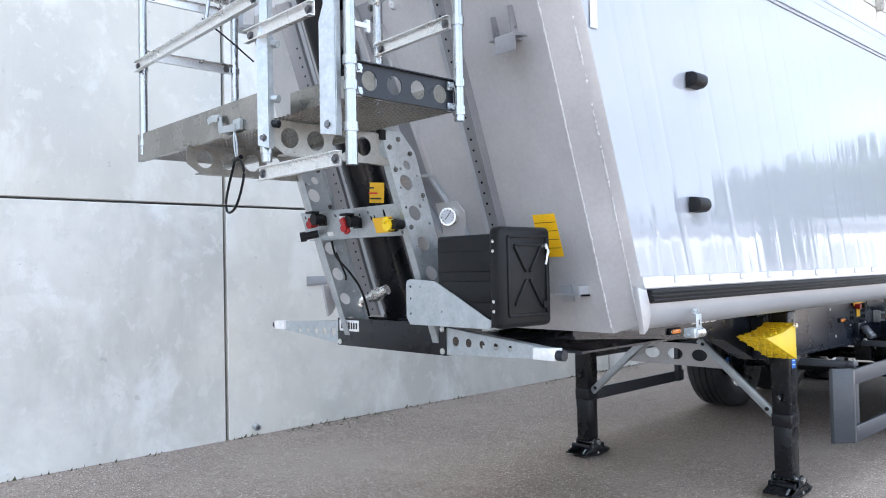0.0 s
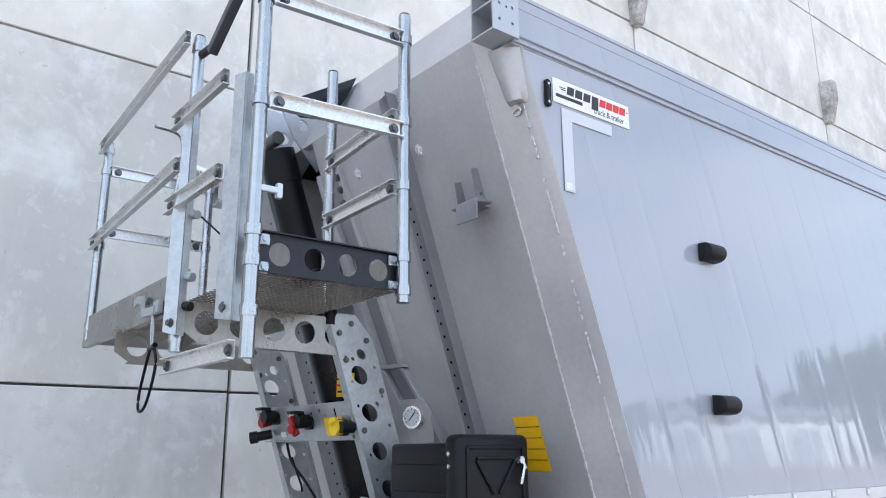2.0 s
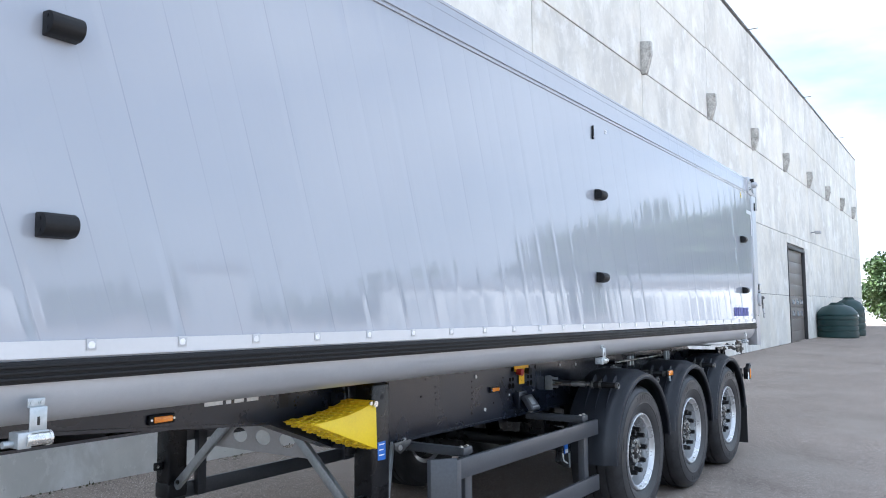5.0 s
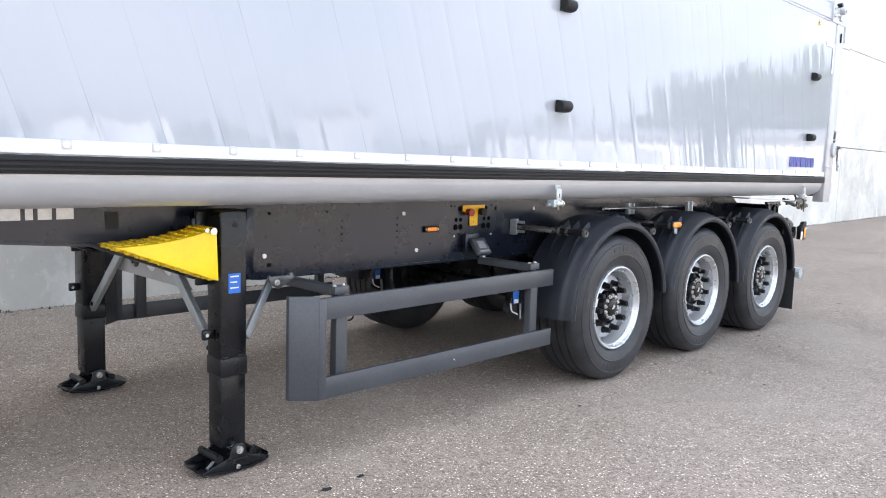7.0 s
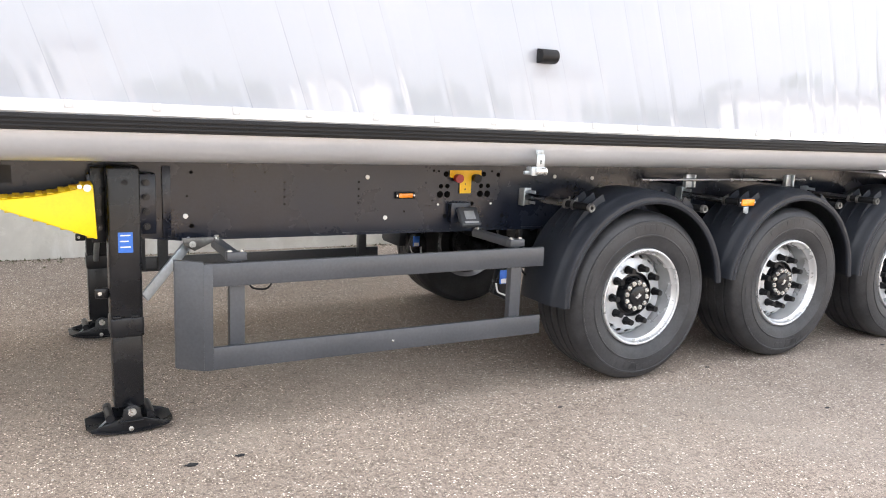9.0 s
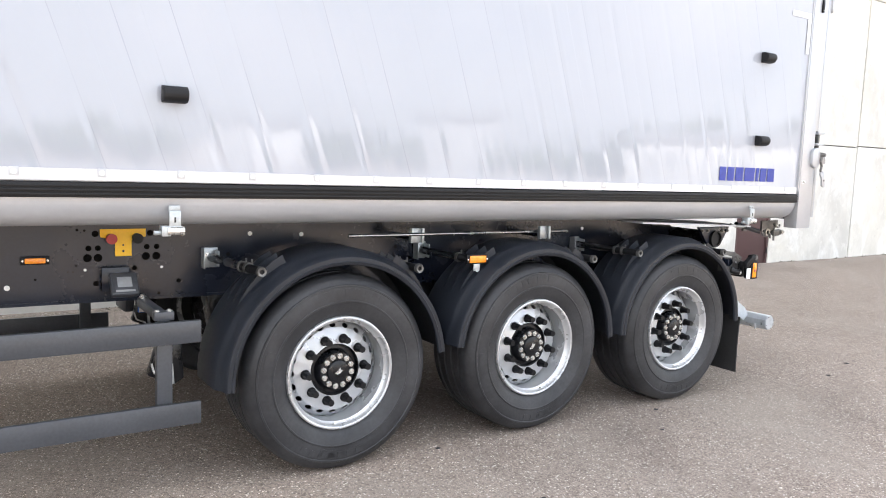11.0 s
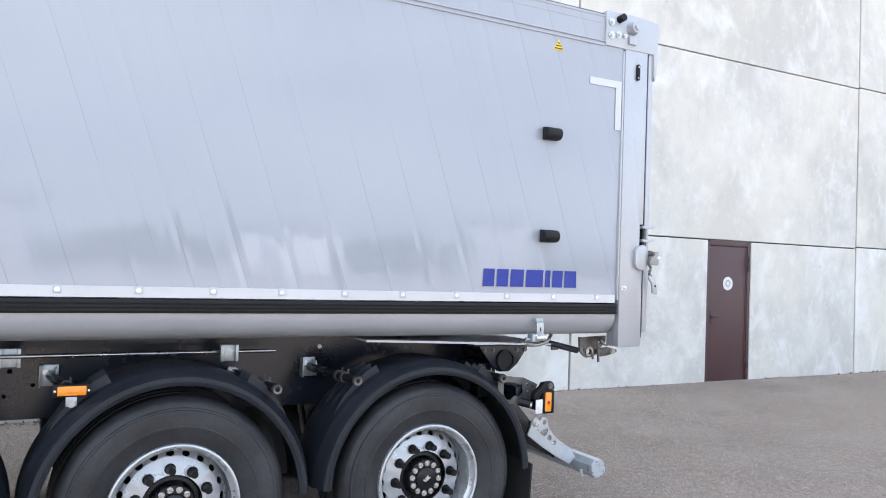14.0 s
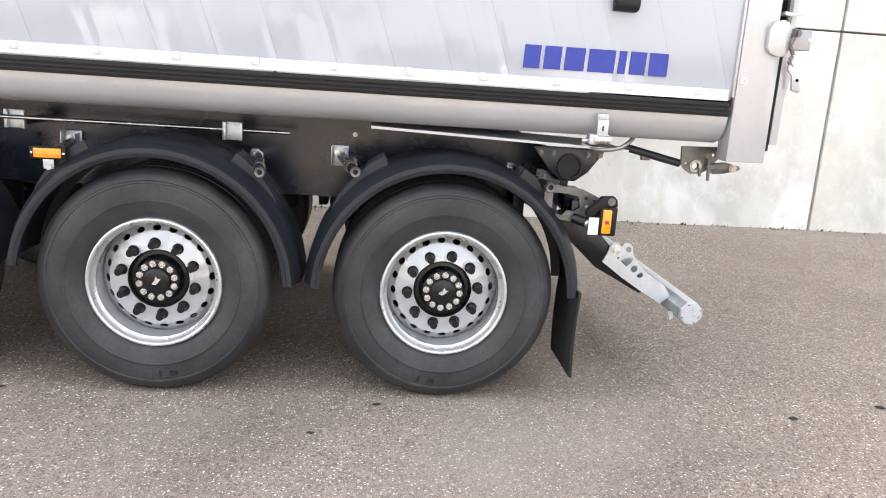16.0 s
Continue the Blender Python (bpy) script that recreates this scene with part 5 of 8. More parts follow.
def build_platform():
    X0, X1, Y0, Y1 = -6.575, -6.085, 0.335, 2.24      # deck
    zb, zt = 2.225, 2.345
    hol = [(0.075 + 0.115 * k, 0.062, 0.036) for k in range(4)]
    # end kick plate
    own = plate([(0, 0), (X1 - X0, 0), (X1 - X0, 0.125), (0, 0.125)], hol, 0.004, basis((X0, Y0, zb), (1, 0, 0), (0, 0, 1)))
    box(X0, X1, Y0 - 0.02, Y0, zb, zb + 0.004, 0, own)
    box(X0, X1, Y0 - 0.02, Y0, zt + 0.001, zt + 0.005, 0, own)
    part("kick_plate", own, KICK, trailer, "anthracite kick plate with four round holes")
    own = plate([(0, 0), (X1 - X0, 0), (X1 - X0, 0.125), (0, 0.125)], hol, 0.004, basis((X0, Y1, zb), (1, 0, 0), (0, 0, 1)))
    part("kick_plate", own, ALU, trailer)
    for x in (X0 + 0.004, X1 - 0.036):
        for z in (zb + 0.010, zt - 0.026):
            lug = part("clamp_lug", box(x, x + 0.032, Y0 - 0.014, Y0 - 0.004, z - 0.012, z + 0.022, 0.003), GALV, trailer)
            part("bolt", bolt((x + 0.016, Y0 - 0.014, z + 0.005), (0, -1, 0), 0.010, 0.008), GALV_TUBE, lug)
    # long fascias
    for x in (X0 - 0.004, X1):
        own = box(x, x + 0.004, 0.93, Y1, zb - 0.015, zt, 0)
        box(x, x + 0.03, 0.93, Y1, zb - 0.019, zb - 0.015, 0, own)
        box(x, x + 0.03, 0.93, Y1, zt, zt + 0.004, 0, own)
        part("fascia", own, STAINLESS, trailer, "plain bright deck fascia")
        if x > X0:
            part("fascia", box(x, x + 0.004, Y0, 0.93, zb, zt, 0), STAINLESS, trailer)
    part("fascia", box(X0 + 0.12, X0 + 0.124, 0.36, 0.93, zb, zt + 0.01, 0), STAINLESS, trailer)
    # open perforated deck
    gr = bmesh.new()
    y = Y0 + 0.012
    while y < Y1 - 0.01:
        box(X0 + 0.004, X1, y, y + 0.010, zb, zb + 0.002, 0, gr)
        y += 0.030
    x = X0 + 0.014
    while x < X1:
        box(x, x + 0.008, Y0 + 0.01, Y1 - 0.01, zb + 0.0003, zb + 0.0018, 0, gr)
        x += 0.017
    part("deck_grating", gr, DECK, trailer, "perforated dull metal deck")
    # cantilever beams with holes
    for y in (0.856, 1.61):
        m = basis((-6.60, y, 2.085), (1, 0, 0), (0, 0, 1))
        own = plate([(0, 0.04), (0.06, 0.0), (0.64, -0.01), (0.64, 0.13), (0, 0.135)], [(0.09 + 0.125 * k, 0.066, 0.042) for k in range(5)], 0.005, m)
        box(-6.60, -5.96, y, y + 0.04, 2.214, 2.219, 0, own)
        box(-6.54, -5.96, y, y + 0.04, 2.08, 2.085, 0, own)
        part("deck_beam", own, STAINLESS, trailer, "dull steel beam with large round holes")
    part("deck_foot", rod((-6.03, 0.86, 2.19), (-6.03, 0.86, 2.235), 0.022), PLASTIC, trailer)
    # posts
    P = dict(A=(-6.566, 2.19, 2.235, 3.23), B=(-6.597, 0.885, 2.05, 3.215), C=(-6.592, 0.322, 1.977, 3.235), D=(-6.078, 0.305, 2.185, 3.215),
             E=(-6.075, 0.81, 2.24, 3.205), F=(-6.045, 2.17, 2.25, 3.14))
    for k, (x, y, a, b) in P.items():
        po = part("post", rod((x, y, a), (x, y, b), 0.0215, sides=20), GALV_TUBE, trailer, "galvanised tubular post")
        part("post_cap", rod((x, y, b), (x, y, b + 0.006), 0.019, sides=16), PLASTIC, po)
        for z in {"A": (2.30, 2.70, 3.08, 3.19), "B": (2.10, 2.19, 3.17), "C": (2.11, 2.255, 2.345, 2.75, 3.10), "D": (2.225, 2.335, 2.58, 2.81, 3.12), "E": (2.6,), "F": (2.76, 3.08)}[k]:
            part("post_clamp", rod((x, y, z - 0.016), (x, y, z + 0.016), 0.0265, sides=20), GALV_TUBE, po)

    def rail(a, b, mat=ALU_BRIGHT):
        """A guard rail of channel section, bolted at both ends."""
        a, b = Vector(a), Vector(b)
        d = (b - a).normalized()
        side = d.cross(Vector((0, 0, 1))).normalized()
        if side.dot(Vector((-1, -1, 0))) < 0:
            side = -side
        own = bar(a, b, 0.004, 0.050, bm=None)
        for dz in (-0.025, 0.025):
            bar(a + side * 0.010 + Vector((0, 0, dz)), b + side * 0.010 + Vector((0, 0, dz)), 0.022, 0.004, bm=own)
        r = part("guard_rail", own, mat, trailer, "aluminium channel guard rail")
        for p in (a + d * 0.03, b - d * 0.03):
            part("bolt", bolt(p + side * 0.003, side, 0.012, 0.012), BOLT, r)
    C, D, B, A, E, F = (Vector(P[k][:2] + (0,)) for k in "CDBAEF")
    def z(v, h, dx=0.0, dy=0.0):
        return Vector((v.x + dx, v.y + dy, h))
    for h, k in ((2.748, 2.773), (3.097, 3.116)):
        rail(z(C, h, 0.018, -0.022), z(D, k, -0.018, -0.005))
    for h, k in ((2.579, 2.569), (2.835, 2.80)):
        rail(z(D, h, -0.015, 0.02), z(E, k, -0.015, -0.012))
    for h in (2.56, 2.88):
        rail(z(B, h, -0.040, 0.065), z(C, h, -0.040, 0.155))
    rail(z(B, 2.000, -0.022, 0.02), z(C, 2.003, -0.022, 0.03))
    for h in (2.70, 3.195):
        rail(z(A, h, -0.028, 0.01), z(B, h, -0.040, -0.02))
    for h in (2.766, 3.083):
        rail(z(A, h, 0.02, -0.012), z(F, h, -0.02, 0.008))
    part("top_bar", bar(z(B, 3.105, 0.004, -0.12), z(C, 3.335, 0.004, 0.07), 0.035, 0.035, bevel=0.004), GUARD, trailer, "grey square top bar")
    part("bar_knob", rod(z(B, 3.14, 0.004, -0.02), z(B, 3.125, 0.004, -0.13), 0.015, sides=12), PLASTIC, trailer)
    own = box(-6.585, -6.52, 0.30, 0.318, 2.462, 2.482, 0.004)
    box(-6.535, -6.515, 0.298, 0.320, 2.448, 2.496, 0.006, own)
    part("gate_toggle", own, GALV_NEW, trailer, "small pale metal toggle")
    # angle plates beside the gate
    for v, (xa, ya), (xb, yb), a, b in ((B, (-6.655, 0.852), (-6.618, 0.832), 2.098, 2.88), (C, (-6.645, 0.430), (-6.622, 0.368), 2.086, 2.855)):
        u = Vector((xb - xa, yb - ya, 0))
        w = u.length
        own = plate([(0, 0.01), (w, 0), (w, b - a), (w * 0.3, b - a), (w * 0.3, b - a - 0.30), (0, b - a - 0.36)], [(w * 0.5, 0.04, 0.006)], 0.004, basis((xa, ya, a), u, (0, 0, 1)))
        back = Vector((0.026, 0.008, 0)) if v is B else Vector((0.026, 0.01, 0))
        own2 = plate([(0, 0), (back.length, 0.0), (back.length, b - a), (0, b - a)], [], 0.004, basis((xb, yb, a), back, (0, 0, 1)))
        add(own, own2)
        g = part("gate_angle", own, GALV, trailer, "galvanised gate angle")
        part("bolt", bolt((xa + u.x * 0.5, ya + u.y * 0.5, a + 0.04), (-0.9, -0.4, 0), 0.011, 0.012), BOLT, g)
    for zz in (2.20, 2.30, 2.52):
        part("gate_hinge", rod((B.x + 0.0, B.y - 0.040, zz), (B.x + 0.015, B.y - 0.072, zz - 0.006), 0.016, sides=12), LEG if zz < 2.25 else GALV, trailer)
    # hook, catch and wire loop on the fascia
    own = bar((-6.60, 1.385, 2.285), (-6.60, 1.35, 2.295), 0.030, 0.006, (1, 0, 0))
    bar((-6.60, 1.35, 2.295), (-6.60, 1.275, 2.288), 0.030, 0.006, (1, 0, 0), bm=own)
    bar((-6.60, 1.275, 2.29), (-6.60, 1.268, 2.23), 0.006, 0.030, (0, 1, 0), bm=own)
    bar((-6.60, 1.27, 2.232), (-6.60, 1.13, 2.226), 0.030, 0.012, (1, 0, 0), bm=own)
    box(-6.60, -6.58, 1.10, 1.16, 2.215, 2.262, 0.003, own)
    part("gate_catch", own, GALV, trailer, "small galvanised gate catch")
    own = hose([(-6.60, 1.146, 2.215), (-6.602, 1.142, 2.15), (-6.60, 1.132, 2.10)], 0.004)
    hose([(-6.60, 1.146, 2.215), (-6.60, 1.125, 2.16), (-6.60, 1.12, 2.10)], 0.004, bm=own)
    lp = part("safety_loop", own, GALV, trailer, "bright wire tail of the loop")
    own = hose([(-6.60, 1.135, 2.10), (-6.60, 1.18, 2.02), (-6.60, 1.222, 1.934), (-6.60, 1.222, 1.88), (-6.60, 1.19, 1.867), (-6.60, 1.14, 1.89), (-6.60, 1.09, 1.96), (-6.60, 1.068, 2.034), (-6.60, 1.11, 2.10)], 0.0055)
    part("black_loop", own, PLASTIC, lp, "black coated wire loop")
    part("ferrule", rod((-6.60, 1.15, 2.085), (-6.60, 1.09, 2.095), 0.010, sides=10), LEG, lp)
    # bearing and bent crank of the roll tarp on the inner post
    own = rod((-6.235, 2.17, 3.185), (-6.085, 2.17, 3.165), 0.040, sides=24)
    rod((-6.247, 2.17, 3.187), (-6.233, 2.17, 3.185), 0.050, sides=24, bm=own)
    part("crank_bearing", own, ALU_BRIGHT, trailer, "short bright bearing tube")
    own = hose([(-6.25, 2.12, 2.958), (-6.232, 2.12, 3.07), (-6.222, 2.12, 3.18), (-6.222, 2.12, 3.28), (-6.242, 2.12, 3.335), (-6.29, 2.12, 3.352), (-6.375, 2.12, 3.356)], 0.012, sides=12)
    part("tarp_crank", own, GALV_TUBE, trailer, "bent tube tarp crank")
    part("tarp_cord", hose([(-6.25, 2.15, 3.02), (-6.12, 2.12, 2.93), (-5.99, 2.05, 2.80)], 0.005), PLASTIC, trailer, "thin black cord")
    own = plate([(0, 0), (0.09, -0.02), (0.09, 0.10), (0.03, 0.13), (0, 0.10)], (), 0.004, basis((-6.02, 2.10, 3.02), (0.2, -1, 0), (0, 0, 1)))
    part("crank_plate", own, ALU, trailer)


def build_side_details():
    # rubber buffers
    for x, low, high in ((-4.823, 1.883, 2.474), (-0.855, 1.871, 2.466), (3.312, 1.866, 2.459)):
        for zz in (low, high):
            pts = []
            for k in range(9):
                a = math.pi * k / 8
                pts.append((-0.062 * math.sin(a) ** 0.6 if 0 < k < 8 else 0.0, zz - 0.037 * math.cos(a)))
            own = prism(pts, "x", x - 0.052, x + 0.052, bevel=0.004)
            bf = part("rubber_buffer", own, RUBBER, trailer, "black D-shaped rubber buffer")
            bl = bmesh.new()
            for dz in (-0.018, 0.018):
                rod((x - 0.0525, -0.03, zz + dz), (x - 0.0545, -0.03, zz + dz), 0.006, bm=bl)
            pieces("buffer_screw", bl, PLASTIC, bf)
    # slim black reflectors
    for x in (-5.695, -0.925, 3.957):
        yb = -0.001 if x < 3.9 else -0.011
        own = box(x - 0.013, x + 0.013, yb - 0.012, yb, 2.862, 2.962, 0.010, segments=3)
        hp = part("slot_reflector", own, PLASTIC, trailer, "slim black slotted marker")
        for dz in (-0.034, 0.034):
            part("screw", rod((x, yb - 0.011, 2.912 + dz), (x, yb - 0.0135, 2.912 + dz), 0.005), ZINC, hp)
    # rental sign and white corner marks
    m = basis((-5.666, -0.0015, 2.888), (1, 0, 0), (0, 0, 1))

    def card(name, x0, x1, z0, z1, mat, parent, d=0.0, slant=0.0, label=""):
        s = slant
        pts = [(x0, z0), (x1, z0), (x1 + s, z1), (x0 + s, z1)]
        own = plate(pts, (), 0.0012, basis((0, -0.0015 - d, 0), (1, 0, 0), (0, 0, 1)))
        return part(name, own, mat, parent, label)
    sign = card("rental_sign", -5.664, -5.254, 2.893, 2.985, STICKER_W, trailer, label="white sign with black and red lettering shapes")
    for k in range(4):
        card("logo_shape", -5.595 + 0.043 * k, -5.560 + 0.043 * k, 2.938 - (0.02 if k == 3 else 0), 2.970, BLACK_INK, sign, 0.0012, 0.006)
    for k in range(4):
        card("logo_shape", -5.422 + 0.037 * k, -5.390 + 0.037 * k, 2.940, 2.970, RED_INK, sign, 0.0012, 0.006)
    card("logo_line", -5.63, -5.60, 2.955, 2.958, BLACK_INK, sign, 0.0012)
    card("logo_line", -5.625, -5.60, 2.948, 2.951, BLACK_INK, sign, 0.0012)
    card("logo_line", -5.27, -5.26, 2.955, 2.958, RED_INK, sign, 0.0012)
    card("text_bar", -5.650, -5.515, 2.916, 2.928, BLACK_INK, sign, 0.0012)
    words("lettering", "truck & trailer", 0.034, basis((-5.455, -0.0030, 2.905), (1, 0, 0), (0, 0, 1)), BLACK_INK, sign, squeeze=0.86)
    for name, x0, x1, z0, z1 in (("corner_mark", -5.625, -5.36, 2.838, 2.880), ("corner_mark", -5.625, -5.575, 2.575, 2.838),
                                 ("corner_mark", 3.595, 3.84, 2.797, 2.840), ("corner_mark", 3.795, 3.84, 2.54, 2.797)):
        card(name, x0, x1, z0, z1, TAPE, trailer, label="whitish reflective corner mark")
    card("maker_mark", -5.617, -5.590, 2.582, 2.606, STICKER_W, trailer, 0.0013)
    # blue maker's mark drawn as seven plain shapes
    w = (0.072, 0.075, 0.088, 0.118, 0.034, 0.072, 0.085)
    x = 2.893
    for k, wd in enumerate(w):
        gap = 0.017
        z0, z1 = 1.570, 1.668
        card("maker_shape", x, x + wd, z0, z1, BLUE_INK, trailer, -0.0085, 0.004 if k < 6 else 0.0, "blue maker's mark")
        x += wd + gap
    # yellow warning triangle near the rear
    own = plate([(3.318, 2.958), (3.392, 2.958), (3.355, 3.020)], (), 0.0012, basis((0, -0.0015, 0), (1, 0, 0), (0, 0, 1)))
    tri = part("warning_triangle", own, YELLOW, trailer, "yellow and black warning triangle")
    for k in range(3):
        hz = 2.964 + 0.016 * k
        hw = 0.030 - 0.0105 * k
        card("stripe", 3.355 - hw, 3.355 + hw, hz, hz + 0.007, BLACK_INK, tri, 0.0012)
    card("small_label", -0.70, -0.66, 2.95, 2.958, STICKER_W, trailer)
    card("small_label", -0.70, -0.66, 2.968, 2.976, STICKER_W, trailer)
    # fold-down tarp cleats under the hull
    for x in (-4.855, -0.855, 3.27):
        own = box(x - 0.025, x + 0.025, -0.024, -0.019, 1.296, 1.368, 0.002)
        box(x - 0.025, x + 0.025, -0.023, -0.006, 1.364, 1.369, 0.002, own)
        box(x - 0.025, x + 0.025, -0.010, -0.005, 1.366, 1.392, 0.002, own)
        for k in (-0.014, 0.014):
            bolt((x + k, -0.010, 1.380), (0, -1, 0), 0.006, 0.005, own)
        cl = part("lock_cleat", own, GALV, trailer, "galvanised drop lock cleat")
        # slot's shade drawn as a black strip on the uncut cleat
        part("slot", box(x - 0.004, x + 0.004, -0.0255, -0.0235, 1.318, 1.342, 0.001), BLACK_INK, cl)
        own = box(x - 0.058, x - 0.020, -0.030, -0.024, 1.258, 1.302, 0.003)
        box(x - 0.058, x + 0.030, -0.028, 0.022, 1.297, 1.303, 0.002, own)
        box(x - 0.058, x - 0.052, -0.028, 0.022, 1.260, 1.300, 0.002, own)
        rod((x - 0.085, 0.0, 1.272), (x - 0.055, 0.0, 1.272), 0.010, bm=own)
        part("cleat_housing", own, GALV, cl)
        own = rod((x - 0.026, -0.018, 1.280), (x + 0.032, -0.018, 1.280), 0.0185, sides=20)
        rod((x + 0.030, -0.018, 1.280), (x + 0.038, -0.018, 1.280), 0.0215, sides=20, bm=own)
        rod((x - 0.034, -0.018, 1.280), (x - 0.026, -0.018, 1.280), 0.0215, sides=20, bm=own)
        part("cleat_roller", own, ZINC, cl)


def build_rear():
    # rear post and gate edge
    own = prism([(TIP0, 1.215), (TIP1, 1.215), (TIP1, 1.838), (4.014, 1.838), (4.014, 1.972), (TIP1, 1.972), (TIP1, 3.045), (TIP0, 3.045)], "y", -0.010, 0.10, bevel=0.005)
    part("rear_post", own, ALU_PAINT, trailer, "plain silver rear post")
    part("rear_post", box(TIP0, TIP1, W - 0.10, W + 0.010, 1.215, 3.045, 0.006), ALU_PAINT, trailer)
    part("post_bead", box(TIP0 - 0.014, TIP0 - 0.002, -0.006, 0.04, 1.50, 3.03, 0.002), ALU_PAINT, trailer)
    part("gate_seal", box(TIP1 + 0.002, TIP1 + 0.018, 0.004, W - 0.004, 1.27, 3.03, 0.003), RUBBER, trailer, "black rubber gate seal")
    g = bmesh.new()
    box(TIP1 + 0.018, TIP1 + 0.055, 0.0, W, 1.30, 3.06, 0.005, g)
    gate = part("tailgate", g, ALU_PAINT, trailer, "silver swinging tailgate")
    pr = [(TIP1 + 0.02, 1.30), (TIP1 + 0.055, 1.42), (TIP1 + 0.085, 1.65), (TIP1 + 0.055, 1.75), (TIP1 + 0.02, 1.75)]
    part("gate_lip", prism(pr, "y", 0.02, W - 0.02), ALU_PAINT, gate)
    for y0 in (-0.012, W - 0.03):
        pts = [(3.70, 3.045), (TIP1 + 0.05, 3.045), (TIP1 + 0.05, 2.90), (TIP1 + 0.062, 2.88), (TIP1 + 0.075, 2.92), (TIP1 + 0.085, 3.20), (TIP1 + 0.08, 3.245), (3.90, 3.262), (3.70, 3.255)]
        part("hinge_plate", prism(pts, "y", y0, y0 + 0.04, bevel=0.004), ALU_PAINT, trailer, "rounded silver hinge plate")
    y = -0.012
    own = bmesh.new()
    for x, z, r in ((3.735, 3.11, 0.022), (3.735, 3.19, 0.022), (3.79, 3.12, 0.02), (3.84, 3.12, 0.014)):
        rod((x, y, z), (x, y - 0.012, z), r, sides=20, bm=own)
        rod((x, y - 0.01, z), (x, y - 0.022, z), r * 0.55, sides=6, bm=own)
    pieces("hinge_bolt", own, ZINC, trailer)
    own = rod((3.90, y, 3.175), (3.90, y - 0.05, 3.175), 0.042, 0.034, sides=24)
    rod((3.90, y - 0.05, 3.175), (3.90, y - 0.062, 3.175), 0.018, sides=16, bm=own)
    part("hinge_pin", own, ALU_PAINT, trailer, "round silver gate hinge pin")
    part("hinge_cap", rod((3.80, y, 3.215), (3.80, y - 0.045, 3.22), 0.023, sides=18), PLASTIC, trailer)
    part("hinge_stop", box(3.87, 3.93, y - 0.02, y, 3.075, 3.13, 0.004), ALU_PAINT, trailer)
    # gate lock: slot with two claws, eight-sided cover, catch plate and hanging lever
    lk = part("gate_lock", prism([(3.962, 1.722), (3.978, 1.700), (4.014, 1.686), (4.044, 1.690), (4.058, 1.716), (4.066, 1.800), (4.046, 1.836), (4.022, 1.845), (3.978, 1.832), (3.962, 1.806)], "y", -0.036, -0.008, bevel=0.005), ALU_PAINT, trailer, "eight-sided silver gate lock cover")
    # added black block behind the notch, standing in for the slot's shade
    part("slot_shade_backing", box(4.016, 4.056, 0.030, 0.06, 1.840, 1.970, 0.003), RUBBER, lk, "black backing that gives the lock slot its shade")
    part("lock_guide", box(4.044, 4.062, -0.018, 0.03, 1.80, 1.955, 0.003), GREY_STEEL, lk)
    for z in (1.955, 1.872):
        part("lock_claw", prism([(4.026, z - 0.006), (4.060, z - 0.012), (4.122, z), (4.122, z + 0.012), (4.060, z + 0.006), (4.026, z + 0.010)], "y", -0.026, 0.02, bevel=0.002), ALU_PAINT, lk)
    cp = part("catch_plate", box(4.062, 4.166, -0.020, 0.03, 1.722, 1.808, 0.004), ALU_SHADE_GREY, lk)
    part("catch_tooth", box(4.150, 4.180, -0.024, 0.02, 1.758, 1.778, 0.004), ALU_BRIGHT, cp)
    own = rod((4.078, -0.022, 1.792), (4.082, -0.058, 1.790), 0.021, 0.016, sides=18)
    rod((4.082, -0.056, 1.790), (4.083, -0.066, 1.789), 0.011, sides=6, bm=own)
    part("lock_knob", own, GREY_STEEL, lk)
    own = hose([(4.072, -0.044, 1.775), (4.062, -0.044, 1.735), (4.078, -0.044, 1.700), (4.066, -0.044, 1.672), (4.084, -0.044, 1.650)], 0.009, sides=10)
    part("lever_link", own, GREY_STEEL, lk)
    lv = part("lock_lever", prism([(4.062, 1.652), (4.076, 1.668), (4.104, 1.660), (4.112, 1.636), (4.135, 1.545), (4.128, 1.538), (4.094, 1.548), (4.086, 1.610), (4.064, 1.632)], "y", -0.052, -0.036, bevel=0.004), ALU_PAINT, lk, "short hanging lock lever")
    # black disc painting the hole's shade on the solid lever
    part("lever_hole_shade", rod((4.111, -0.054, 1.592), (4.111, -0.052, 1.592), 0.007, sides=12), HOLE_SHADE, lv)
    p = Vector((3.89, -0.010, 1.575))
    own = box(3.872, 3.905, -0.016, -0.010, 1.560, 1.59, 0.003)
    rod(p, p + Vector((0, -0.022, 0.005)), 0.008, bm=own)
    part("cleat", own, ALU_BRIGHT, trailer)
    # lower gate latch carriage under the hull
    own = plate([(3.736, 1.255), (3.744, 1.167), (3.768, 1.142), (3.795, 1.126), (3.838, 1.128), (3.864, 1.140), (3.890, 1.170), (3.948, 1.225), (3.950, 1.262)], [(3.812, 1.165, 0.017), (3.768, 1.176, 0.008), (3.90, 1.222, 0.010)], 0.014, basis((0, 0.22, 0), (1, 0, 0), (0, 0, 1)))
    la = part("gate_latch", own, GREY_STEEL, trailer, "dull steel gate latch carriage")
    part("latch_ring", lathe([(0.018, -0.008), (0.030, -0.008), (0.030, 0.010), (0.018, 0.010)], sides=22, close=True), STAINLESS, la).location = (3.812, 0.204, 1.165)
    part("latch_tongue", prism([(3.860, 1.172), (3.890, 1.184), (3.960, 1.190), (4.030, 1.176), (4.040, 1.162), (4.020, 1.150), (3.960, 1.136), (3.905, 1.130), (3.870, 1.146)], "y", 0.196, 0.212, bevel=0.004), GREY_STEEL, la)
